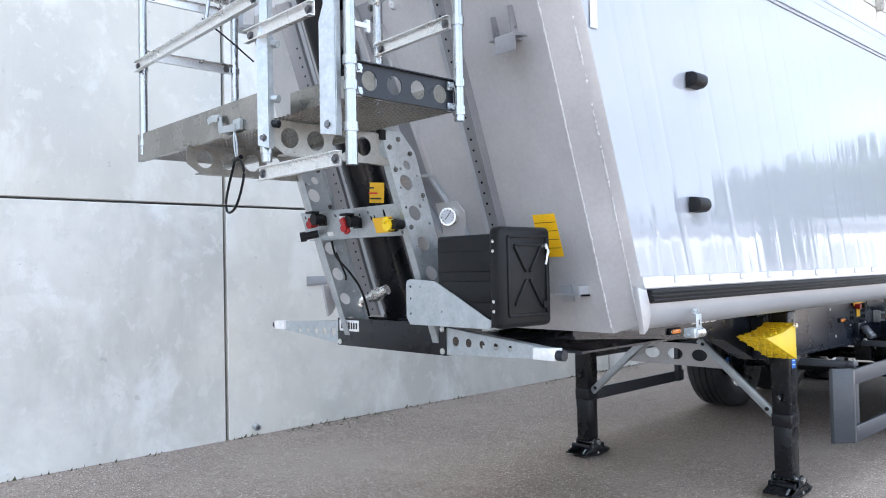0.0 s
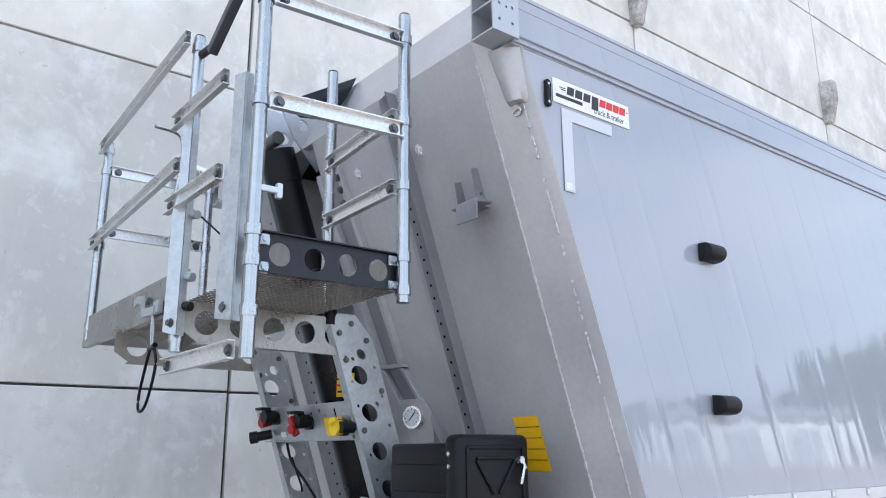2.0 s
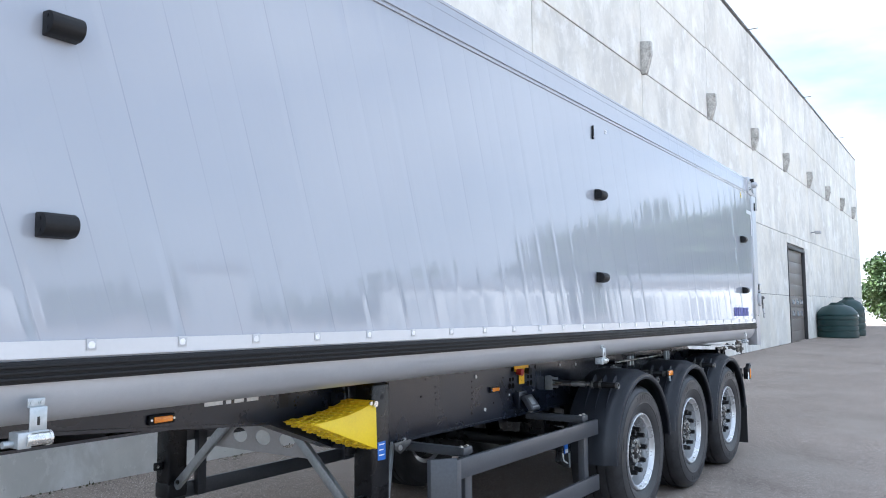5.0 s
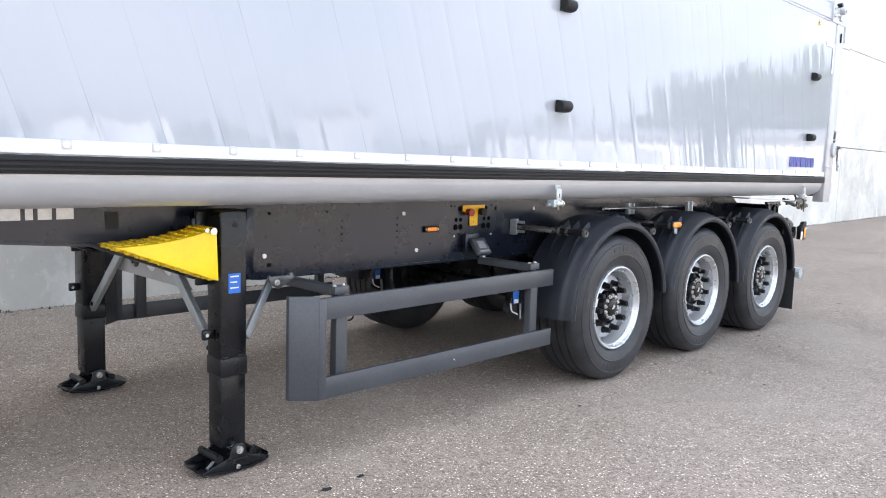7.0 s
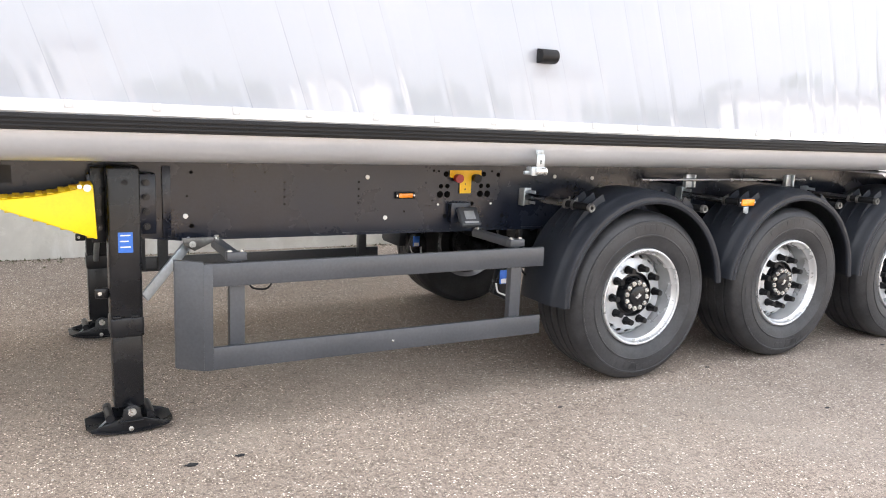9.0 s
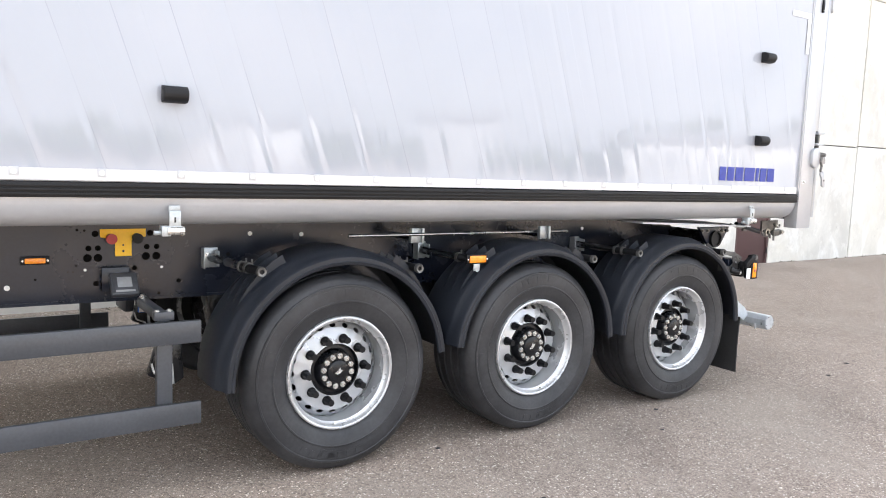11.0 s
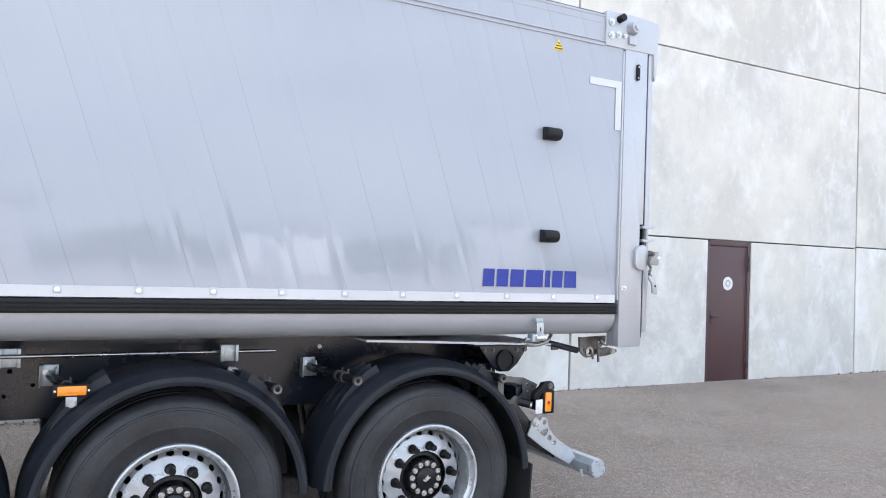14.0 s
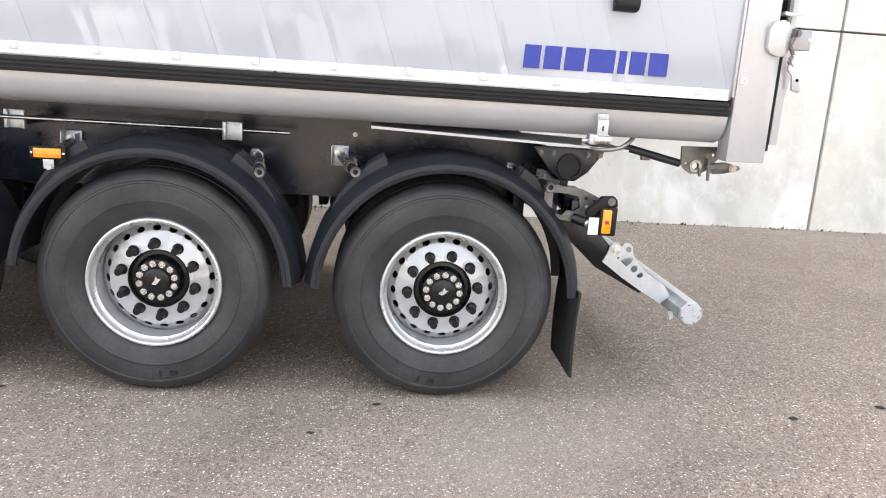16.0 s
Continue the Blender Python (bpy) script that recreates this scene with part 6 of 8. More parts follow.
    part("tongue_bolt", bolt((3.998, 0.196, 1.164), (0, -1, 0), 0.013, 0.010), STAINLESS, la)
    part("latch_pin", rod((3.868, 0.185, 1.205), (3.876, 0.185, 1.100), 0.008, sides=12), GREY_STEEL, la)
    part("latch_pin", rod((3.832, 0.190, 1.155), (3.834, 0.190, 1.118), 0.007, sides=12), GREY_STEEL, la)
    part("latch_hook", hose([(3.900, 0.20, 1.235), (3.925, 0.20, 1.212), (3.955, 0.20, 1.205), (3.968, 0.20, 1.226)], 0.008, sides=10), STAINLESS, la)
    part("latch_rod", rod((3.47, 0.25, 1.232), (3.745, 0.235, 1.170), 0.019), KICK, la)
    part("rod_tab", box(3.555, 3.60, 0.24, 0.26, 1.175, 1.205, 0.003), GREY_STEEL, la)
    part("latch_bow", hose([(3.22, 0.12, 1.245), (3.30, 0.10, 1.225), (3.40, 0.10, 1.24), (3.47, 0.14, 1.285)], 0.010), STAINLESS, la)


def build_chassis():
    # two main beams, deep at the rear and tapering into the neck
    prof = [(-5.0, 1.302), (-3.9, 1.300), (2.98, 1.275), (3.30, 1.10), (3.30, 0.92), (2.95, 0.868), (-2.58, 0.885), (-2.95, 0.925), (-3.42, 1.105), (-3.72, 1.130), (-4.22, 1.174), (-4.65, 1.208), (-5.0, 1.232)]
    for y in (0.60, 1.94):
        web = prism(prof, "y", y, y + 0.010)
        bm = part("main_beam", web, CHASSIS, trailer, "glossy dark chassis beam")
        s = 0.0 if y < 1 else -0.11
        own = bar((-5.0, y + 0.06 + s, 1.296), (2.98, y + 0.06 + s, 1.270), 0.12, 0.014)
        pts = prof[4:]
        for a, b in zip(pts, pts[1:]):
            bar((a[0], y + 0.055 + s, a[1]), (b[0], y + 0.055 + s, b[1]), 0.13, 0.014, bm=own)
        part("beam_flange", own, CHASSIS, bm)
    y = 0.60
    # bolted side plate that stiffens the middle of the beam, its holes' shade drawn as black discs
    holes = bmesh.new()
    rng = random.Random(8)
    for x0 in (-2.045, -1.626):
        for k in range(4):
            rod((x0, y - 0.0005, 1.052 + 0.0385 * k), (x0, y - 0.002, 1.052 + 0.0385 * k), 0.0062, sides=10, bm=holes)
    for x, z, r in ((-2.52, 1.22, 0.009), (-2.52, 0.95, 0.012), (-2.54, 1.10, 0.006), (-2.2, 1.12, 0.006), (-2.15, 1.22, 0.006),
                    (-1.116, 1.094, 0.020), (-1.068, 1.094, 0.020), (-1.111, 1.142, 0.014), (-1.068, 1.142, 0.014), (-1.080, 1.213, 0.016), (-0.843, 1.095, 0.020),
                    (-0.792, 1.095, 0.020), (-0.838, 1.143, 0.014), (-0.790, 1.143, 0.014), (-0.822, 1.213, 0.015), (-1.013, 1.034, 0.015), (-0.898, 1.037, 0.013),
                    (-1.161, 1.233, 0.007), (-1.128, 1.230, 0.006), (-0.766, 1.231, 0.007), (-1.345, 0.999, 0.006), (-1.079, 0.966, 0.013), (-1.205, 1.029, 0.004), (-1.182, 1.028, 0.004),
                    (-1.167, 1.058, 0.006), (-0.72, 1.21, 0.014), (-0.68, 0.96, 0.012), (-0.78, 0.90, 0.008), (-0.42, 1.09, 0.010), (0.62, 1.10, 0.012), (0.60, 0.98, 0.010), (0.72, 1.03, 0.010)):
        rod((x, y - 0.0005, z), (x, y - 0.002, z), r, sides=14, bm=holes)
    pieces("beam_hole_shade", holes, HOLE_SHADE, trailer)
    dots = bmesh.new()
    for x, z in ((-1.576, 1.195), (-1.463, 0.966), (-2.55, 1.00), (-0.30, 1.20), (0.0, 1.19), (2.17, 1.188)):
        rod((x, y - 0.0005, z), (x, y - 0.006, z), 0.0125, sides=14, bm=dots)
    for x in (-1.128, -0.766):
        rod((x, y - 0.0005, 1.036), (x, y - 0.006, 1.036), 0.007, sides=12, bm=dots)
    pieces("beam_plug", dots, WHITE, trailer, "round white plugs on the beam")
    for x in (-2.62,):
        part("beam_splice", box(x - 0.04, x, 0.585, 0.6, 0.90, 1.25, 0.003), CHASSIS, trailer)
    # white maker's shapes on the neck
    x = -3.80
    for wd in (0.10, 0.03, 0.055, 0.07):
        part("maker_shape", box(x, x + wd, y - 0.0015, y - 0.0003, 1.222, 1.276), WHITE, trailer)
        x += wd + 0.018
    # slot given as a dark plate on the web, its shade in the colour
    part("beam_slot_shade", box(-3.36, -3.30, y - 0.0016, y - 0.0003, 1.17, 1.25, 0.0), DARK_SHADE_OIL, trailer)
    # cross members and belly
    for x in (-2.4, -1.2, -0.2, 1.1, 2.4):
        part("cross_member", box(x, x + 0.10, 0.61, 1.94, 1.02, 1.18, 0.006), CHASSIS, trailer)
    part("king_plate", box(-4.9, -3.9, 0.62, 1.93, 1.14, 1.152), CHASSIS, trailer)
    # axles with air springs
    for x in (0, 1.31, 2.62):
        ax = part("axle", rod((x, 0.35, 0.52), (x, WC - 0.35, 0.52), 0.065, sides=18), LEG, trailer, "black axle tube")
        for yy in (0.72, WC - 0.72):
            part("air_spring", rod((x + 0.33, yy, 0.58), (x + 0.33, yy, 0.87), 0.14, sides=20), RUBBER, ax)
            part("trailing_arm", bar((x - 0.45, yy, 0.72), (x + 0.36, yy, 0.53), 0.09, 0.06, bevel=0.006), LEG, ax)
            part("hanger", prism([(x - 0.52, 0.88), (x - 0.36, 0.88), (x - 0.40, 0.66), (x - 0.48, 0.66)], "y", yy - 0.07, yy + 0.07, bevel=0.005), LEG, ax)
            part("brake", rod((x, yy - 0.28 if yy < 1 else yy + 0.18, 0.52), (x, yy - 0.18 if yy < 1 else yy + 0.28, 0.52), 0.21, sides=26), LEG, ax)
    # tipping rear hinge and its subframe
    own = prism([(2.25, 1.262), (3.44, 1.222), (3.44, 1.232), (2.25, 1.274)], "y", 0.10, 0.62)
    part("sub_rail", own, ALU_PAINT, trailer)
    own = prism([(3.02, 1.215), (3.38, 1.215), (3.30, 1.10), (3.24, 1.055), (3.17, 1.055), (3.11, 1.10)], "y", 0.24, 0.27, bevel=0.006)
    hb = part("tip_bearing", own, CHASSIS, trailer, "dark tipping bearing block")
    g = lathe([(0.062, 0), (0.062, -0.022), (0.050, -0.022), (0.050, -0.010), (0.0, -0.010)], sides=32)
    g.transform(Matrix.Translation((3.205, 0.24, 1.125)))
    part("bearing_cap", g, RUBBER, hb)
    bl = bmesh.new()
    for x in (3.06, 3.12, 3.29, 3.35):
        bolt((x, 0.24, 1.185), (0, -1, 0), 0.009, 0.012, bl)
    pieces("bearing_bolt", bl, GREY_STEEL, hb)
    part("bearing_shaft", rod((3.17, 0.27, 1.135), (3.17, WC - 0.27, 1.135), 0.05), LEG, hb)
    part("tail_cross_member", box(2.98, 3.04, 0.42, WC - 0.42, 0.60, 0.95, 0.006), CHASSIS, trailer)
    part("tail_plate", box(3.06, 3.18, 0.30, 0.6, 0.90, 1.10, 0.006), CHASSIS, trailer)


def build_beam_fittings():
    y = 0.60
    # amber side markers on the beam and on the mudguards
    for x, yy, z, w, h in ((-1.345, y, 1.092, 0.062, 0.020), (-4.02, y, 1.196, 0.062, 0.020), (0.866, 0.095, 1.078, 0.076, 0.028)):
        mk = part("side_marker", box(x - w, x + w, yy - 0.018, yy, z - h, z + h, 0.005), PLASTIC, trailer, "amber side marker lamp")
        part("lens", box(x - w + 0.018, x + w - 0.018, yy - 0.026, yy - 0.016, z - h + 0.007, z + h - 0.007, 0.004), AMBER, mk)
        bl = bmesh.new()
        for s in (-1, 1):
            rod((x + s * (w - 0.009), yy - 0.018, z), (x + s * (w - 0.009), yy - 0.021, z), 0.005, bm=bl)
        pieces("screw", bl, ZINC, mk)
    own = box(0.843, 0.888, 0.082, 0.088, 1.008, 1.052, 0.003)
    rod((0.866, 0.082, 1.018), (0.866, 0.077, 1.018), 0.014, bm=own)
    part("marker_tab", own, GALV, trailer)
    # yellow valve panel
    pts = [(-1.059, 1.236), (-0.845, 1.236), (-0.845, 1.197), (-0.913, 1.180), (-0.913, 1.100), (-0.990, 1.100), (-0.990, 1.180), (-1.059, 1.197)]
    vp = part("valve_panel", plate(pts, [(-0.952, 1.125, 0.006), (-0.952, 1.155, 0.005)], 0.004, basis((0, y - 0.006, 0), (1, 0, 0), (0, 0, 1))), STICKER_Y, trailer, "yellow T-shaped valve panel")
    part("red_knob", rod((-1.012, y - 0.006, 1.192), (-1.012, y - 0.050, 1.190), 0.022, 0.026, sides=16), RED, vp, "red push knob")
    part("black_knob", rod((-0.890, y - 0.006, 1.192), (-0.890, y - 0.050, 1.190), 0.022, 0.026, sides=16), PLASTIC, vp)
    # small display box on a post above the guard
    own = box(-0.065, 0.065, -0.018, 0.018, -0.062, 0.062, 0.010, segments=3)
    mm = Matrix.Translation((-0.965, 0.51, 0.967)) @ Matrix.Rotation(radians(-38), 4, "X")
    own.transform(mm)
    dsp = part("display_box", own, GUARD, trailer, "tilted dark display box with a grey screen")
    s = box(-0.034, 0.034, -0.0205, -0.0175, -0.022, 0.034, 0.002)
    s.transform(mm)
    part("screen", s, WINDOW, dsp)
    k = box(-0.045, 0.045, -0.0195, -0.017, -0.048, -0.036, 0.001)
    k.transform(mm)
    part("button_strip", k, GREY_CLAD, dsp)
    k = box(-0.050, 0.050, -0.0188, -0.017, -0.032, 0.048, 0.001)
    k.transform(mm)
    part("bezel", k, GUARD, dsp)
    part("display_post", box(-1.06, -0.93, 0.555, 0.60, 0.93, 1.05, 0.004), CHASSIS, trailer)
    # long rod clipped under the hull
    rd = part("long_rod", rod((0.15, 0.30, 1.205), (1.86, 0.42, 1.192), 0.010), GALV_TUBE, trailer, "long round galvanised rod in clips")
    for x in (0.62, 1.60):
        own = box(x - 0.045, x + 0.045, 0.36, 0.366, 1.15, 1.235, 0.003)
        box(x - 0.045, x - 0.03, 0.34, 0.37, 1.15, 1.235, 0.002, own)
        box(x + 0.03, x + 0.045, 0.34, 0.37, 1.15, 1.235, 0.002, own)
        part("rod_clip", own, GALV, rd)
        part("clip_arm", box(x - 0.02, x + 0.02, 0.366, 0.60, 1.16, 1.19, 0.002), CHASSIS, rd)


def build_wheel():
    """A wheel about the y axis, its outer face towards -y."""
    # tyre with rounded shoulders, bead and shallow side rings
    prof = [(0.300, 0.03), (0.300, 0.012), (0.315, 0.0), (0.340, -0.012), (0.375, -0.022), (0.378, -0.0255), (0.384, -0.0255), (0.387, -0.022), (0.425, -0.024), (0.455, -0.020),
            (0.458, -0.023), (0.466, -0.022), (0.469, -0.016), (0.490, -0.004), (0.508, 0.014), (0.517, 0.036)]
    grooves = []
    for c in (0.085, 0.155, 0.225, 0.295):
        grooves += [(0.520, c - 0.009), (0.508, c - 0.006), (0.508, c + 0.006), (0.520, c + 0.009)]
    prof += grooves + [(0.517, 0.344), (0.508, 0.366), (0.480, 0.390), (0.40, 0.402), (0.33, 0.39), (0.300, 0.37)]
    rim_p = [(0.300, 0.012), (0.297, -0.004), (0.290, -0.007), (0.283, -0.003), (0.277, 0.016), (0.268, 0.026), (0.264, 0.030), (0.266, 0.042), (0.269, 0.09), (0.268, 0.175), (0.262, 0.18), (0.262, 0.36), (0.30, 0.37)]
    w = new("wheel", mesh_from(lathe(rim_p, sides=64), "wheel", RIM_EDGE, 30))
    w.parent = trailer
    tagged(w, "silver steel wheel with a worn black tyre")
    ty = part("tyre", lathe(prof, sides=80), TYRE, w, "black road tyre", smooth=28)
    # raised marks round the side wall: plain bars, not letters
    mk = bmesh.new()
    def mark(a0, a1, r0, r1, n=3):
        for k in range(n):
            b0, b1 = a0 + (a1 - a0) * k / n, a0 + (a1 - a0) * (k + 1) / n
            vs = []
            for dd in (-0.0235, -0.0250):
                for a, r in ((b0, r0), (b1, r0), (b1, r1), (b0, r1)):
                    vs.append(mk.verts.new((r * math.cos(a), dd, r * math.sin(a))))
            mk.faces.new(vs[:4])
            mk.faces.new(vs[4:])
            for i in range(4):
                mk.faces.new((vs[i], vs[(i + 1) % 4], vs[4 + (i + 1) % 4], vs[4 + i]))
    for base in (1.15, 1.15 + math.pi):
        for k in range(7):
            a = base + 0.125 * k
            mark(a, a + 0.085 - 0.02 * (k % 3), 0.412, 0.446, 2)
    for base in (4.55, 1.55 - 0.9, 2.9):
        mark(base, base + 0.22, 0.400, 0.440, 3)
    tagged(part("sidewall_mark", mk, TYRE, w), kind="stuff")
    # dished disc with hand holes
    n = 20
    holes = []
    own = bmesh.new()
    edges = []
    def loop(pts):
        vs = [own.verts.new((x, 0.062, z)) for x, z in pts]
        edges.extend(own.edges.new((vs[k], vs[(k + 1) % len(vs)])) for k in range(len(vs)))
    loop(ring(0, 0, 0.267, n=64))
    loop(ring(0, 0, 0.136, n=40))
    # crease where the flat face turns back
    for k in range(n):
        a = 2 * math.pi * (k + 0.5) / n
        cx, cz = 0.2335 * math.cos(a), 0.2335 * math.sin(a)
        pts = []
        for i in range(12):
            b = 2 * math.pi * i / 12
            u, v = 0.0120 * math.cos(b), 0.0195 * math.sin(b)
            pts.append((cx + u * math.cos(a) - v * math.sin(a), cz + u * math.sin(a) + v * math.cos(a)))
        loop(pts)
    bmesh.ops.triangle_fill(own, use_beauty=True, edges=edges)
    for v in own.verts:
        r = math.hypot(v.co.x, v.co.z)
        v.co.y = 0.078 if r < 0.206 else 0.078 + (r - 0.206) * 1.1
    g = bmesh.ops.extrude_face_region(own, geom=list(own.faces))
    for v in g["geom"]:
        if isinstance(v, bmesh.types.BMVert):
            v.co.y += 0.012
    part("disc", own, RIM, w, "silver wheel disc with a ring of holes", smooth=50)
    # added dark disc that stands in for the shade behind the hand holes
    part("hole_shade_disc", rod((0, 0.27, 0), (0, 0.28, 0), 0.258, sides=40), DARK_SHADE_OIL, w)
    # ten black nut covers
    for k in range(10):
        a = 2 * math.pi * (k + 0.3) / 10
        x, z = 0.168 * math.cos(a), 0.168 * math.sin(a)
        own = rod((x, 0.079, z), (x, 0.068, z), 0.0265, 0.0235, sides=14)
        rod((x, 0.069, z), (x, 0.021, z), 0.0215, 0.0175, sides=8, bm=own)
        part("nut_cover", own, PLASTIC, w)
    # hub with a ring of screws
    hub = [(0.141, 0.085), (0.138, 0.076), (0.133, 0.080), (0.128, 0.100), (0.112, 0.098), (0.102, 0.060), (0.097, 0.050), (0.062, 0.047), (0.058, 0.036), (0.050, 0.032), (0.0, 0.031)]
    part("hub", lathe(hub, sides=40), LEG, w, "black hub")
    for k in range(12):
        a = 2 * math.pi * k / 12
        x, z = 0.0800 * math.cos(a), 0.0800 * math.sin(a)
        own = rod((x, 0.049, z), (x, 0.042, z), 0.0150, sides=14)
        rod((x, 0.042, z), (x, 0.034, z), 0.0105, sides=6, bm=own)
        part("hub_screw", own, ZINC, w)
    pts = [(-0.022, -0.010), (-0.004, -0.016), (0.010, -0.006), (0.024, 0.010), (0.010, 0.010), (0.004, 0.022), (-0.004, 0.008)]
    part("hub_mark", plate(pts, (), 0.001, basis((0, 0.0305, 0), (1, 0, 0), (0, 0, 1))), ALU_BRIGHT, w)
    own = rod((0.0, 0.01, -0.270), (0.0, -0.012, -0.262), 0.005)
    part("valve", own, ZINC, w)
    return w


def build_wheels():
    first = build_wheel()
    first.matrix_basis = pose(0, 0.045, 0.52, 0, 8, 0)
    turn = [(1.31, -12), (2.62, 5)]
    for x, a in turn:
        copy_thing(first, pose(x, 0.045, 0.52, 0, a, 0))
    for x in (0, 1.31, 2.62):
        copy_thing(first, Matrix.Translation((x, WC - 0.045, 0.52)) @ Matrix.Rotation(math.pi, 4, "Z"))


def build_mudguard(cx, a0, a1, y0=0.0, flip=False):
    """A plastic mudguard: rounded shell with a turned-down lip, swept from a0 to a1 degrees."""
    def yy(v):
        return (WC - v) if flip else v
    sec = [(0.572, 0.012), (0.575, 0.000), (0.590, -0.006), (0.594, 0.000), (0.612, 0.000), (0.620, 0.012), (0.622, 0.045), (0.640, 0.075), (0.650, 0.100), (0.650, 0.36), (0.640, 0.40), (0.590, 0.405),
           (0.586, 0.398), (0.632, 0.392), (0.640, 0.36), (0.640, 0.105), (0.612, 0.06), (0.604, 0.02)]
    own = bmesh.new()
    rows = []
    n = 40
    for k in range(n + 1):
        a = radians(a0 + (a1 - a0) * k / n)
        c, s = math.cos(a), math.sin(a)
        # the crown is a little flatter than a circle
        rows.append([own.verts.new((cx + r * c * 1.0, yy(y0 + y), 0.517 + r * s)) for r, y in sec])
    m = len(sec)
    for p, q in zip(rows, rows[1:]):
        for i in range(m):
            own.faces.new((p[i], p[(i + 1) % m], q[(i + 1) % m], q[i]))
    own.faces.new(rows[0])
    own.faces.new(rows[-1][::-1])
    g = part("mudguard", own, FENDER, trailer, "black plastic mudguard", smooth=40)
    # stiffening fins moulded along the shoulders
    for a_hi, a_lo in ((116, 146), (60, 34)):
        for y in (0.115, 0.20, 0.285):
            own = bmesh.new()
            pts = []
            for k in range(7):
                t = radians(a_hi + (a_lo - a_hi) * k / 6)
                up = 0.648 + 0.050 * (1 - k / 6) ** 0.8 * (1 if k else 0.9)
                pts.append((cx + up * math.cos(t), 0.517 + up * math.sin(t)))
            for k in range(6, -1, -1):
                t = radians(a_hi + (a_lo - a_hi) * k / 6)
                pts.append((cx + 0.640 * math.cos(t), 0.517 + 0.640 * math.sin(t)))
            ya, yb = yy(y0 + y), yy(y0 + y + 0.007)
            part("guard_rib", prism(pts, "y", min(ya, yb), max(ya, yb)), FENDER, g)
    if not flip:
        for a, back in ((128, 1), (49, -1)):
            t = radians(a)
            px, pz = cx + 0.70 * math.cos(t), 0.517 + 0.70 * math.sin(t)
            bx = px - 0.085
            short = 0.085 if cx == 1.31 and back > 0 else 0.0
            br = part("guard_stay", rod((bx, 0.575, pz + 0.01), (px - 0.030, 0.24, pz + 0.003), 0.024, 0.021, sides=18), GALV_TUBE, g, "galvanised mudguard stay")
            part("stay_sleeve", rod((px - 0.034, 0.26, pz + 0.004), (px, 0.055 + short, pz), 0.0225, sides=18), PLASTIC, br, "black stay sleeve")
            for y in (0.245, 0.185):
                if y > 0.10 + short:
                    k = (y - 0.055) * 0.168
                    part("stay_clamp", rod((px - k, y + 0.009, pz + 0.003), (px - k + 0.003, y - 0.009, pz + 0.002), 0.029, sides=18), GREY_STEEL, br)
                    part("clamp_bolt", rod((px - k + 0.02, y, pz + 0.012), (px - k + 0.02, y, pz + 0.044), 0.005, sides=8), GREY_STEEL, br)
            part("stay_end", lathe([(0.012, -0.004), (0.022, -0.006), (0.026, 0.002), (0.026, 0.016), (0.012, 0.016)], sides=20, close=True), GREY_STEEL, br).location = (px, 0.052 + short, pz)
            own = prism([(bx - 0.040, pz + 0.020), (bx - 0.030, pz + 0.046), (bx + 0.006, pz + 0.044), (bx + 0.028, pz + 0.024), (bx + 0.028, pz - 0.016), (bx + 0.004, pz - 0.030), (bx - 0.032, pz - 0.014)], "y", 0.578, 0.597, bevel=0.004)
            if back > 0:
                own = box(bx - 0.050, bx + 0.036, 0.585, 0.597, pz - 0.045, pz + 0.062, 0.003)
                box(bx - 0.050, bx - 0.044, 0.535, 0.585, pz - 0.045, pz + 0.062, 0.002, own)
                box(bx + 0.020, bx + 0.026, 0.520, 0.585, pz - 0.035, pz + 0.050, 0.002, own)
            sb = part("stay_bracket", own, GALV, br, "galvanised stay bracket")
            part("bolt", bolt((bx - 0.022, 0.578, pz + 0.026), (0, -1, 0), 0.009, 0.008), ZINC, sb)
    return g


def build_mudguards():
    for x in (0, 1.31, 2.62):
        for flip in (False, True):
            a0, a1 = {0: (6, 181), 1.31: (2, 173), 2.62: (2, 178)}[x]
            build_mudguard(x, a0, a1, flip=flip)
    for y in (0.0, WC - 0.40):
        own = bmesh.new()
        rows = []
        for k in range(9):
            t = k / 8
            rows.append([own.verts.new((3.262 - 0.035 * t + 0.03 * t * t, yv, 0.56 - 0.42 * t)) for yv in (y, y + 0.40)])
        for p, q in zip(rows, rows[1:]):
            own.faces.new((p[0], p[1], q[1], q[0]))
        g = bmesh.ops.extrude_face_region(own, geom=list(own.faces))
        for v in g["geom"]:
            if isinstance(v, bmesh.types.BMVert):
                v.co.x -= 0.012
        part("spray_flap", own, FLAP, trailer, "bristly black spray flap", smooth=50)


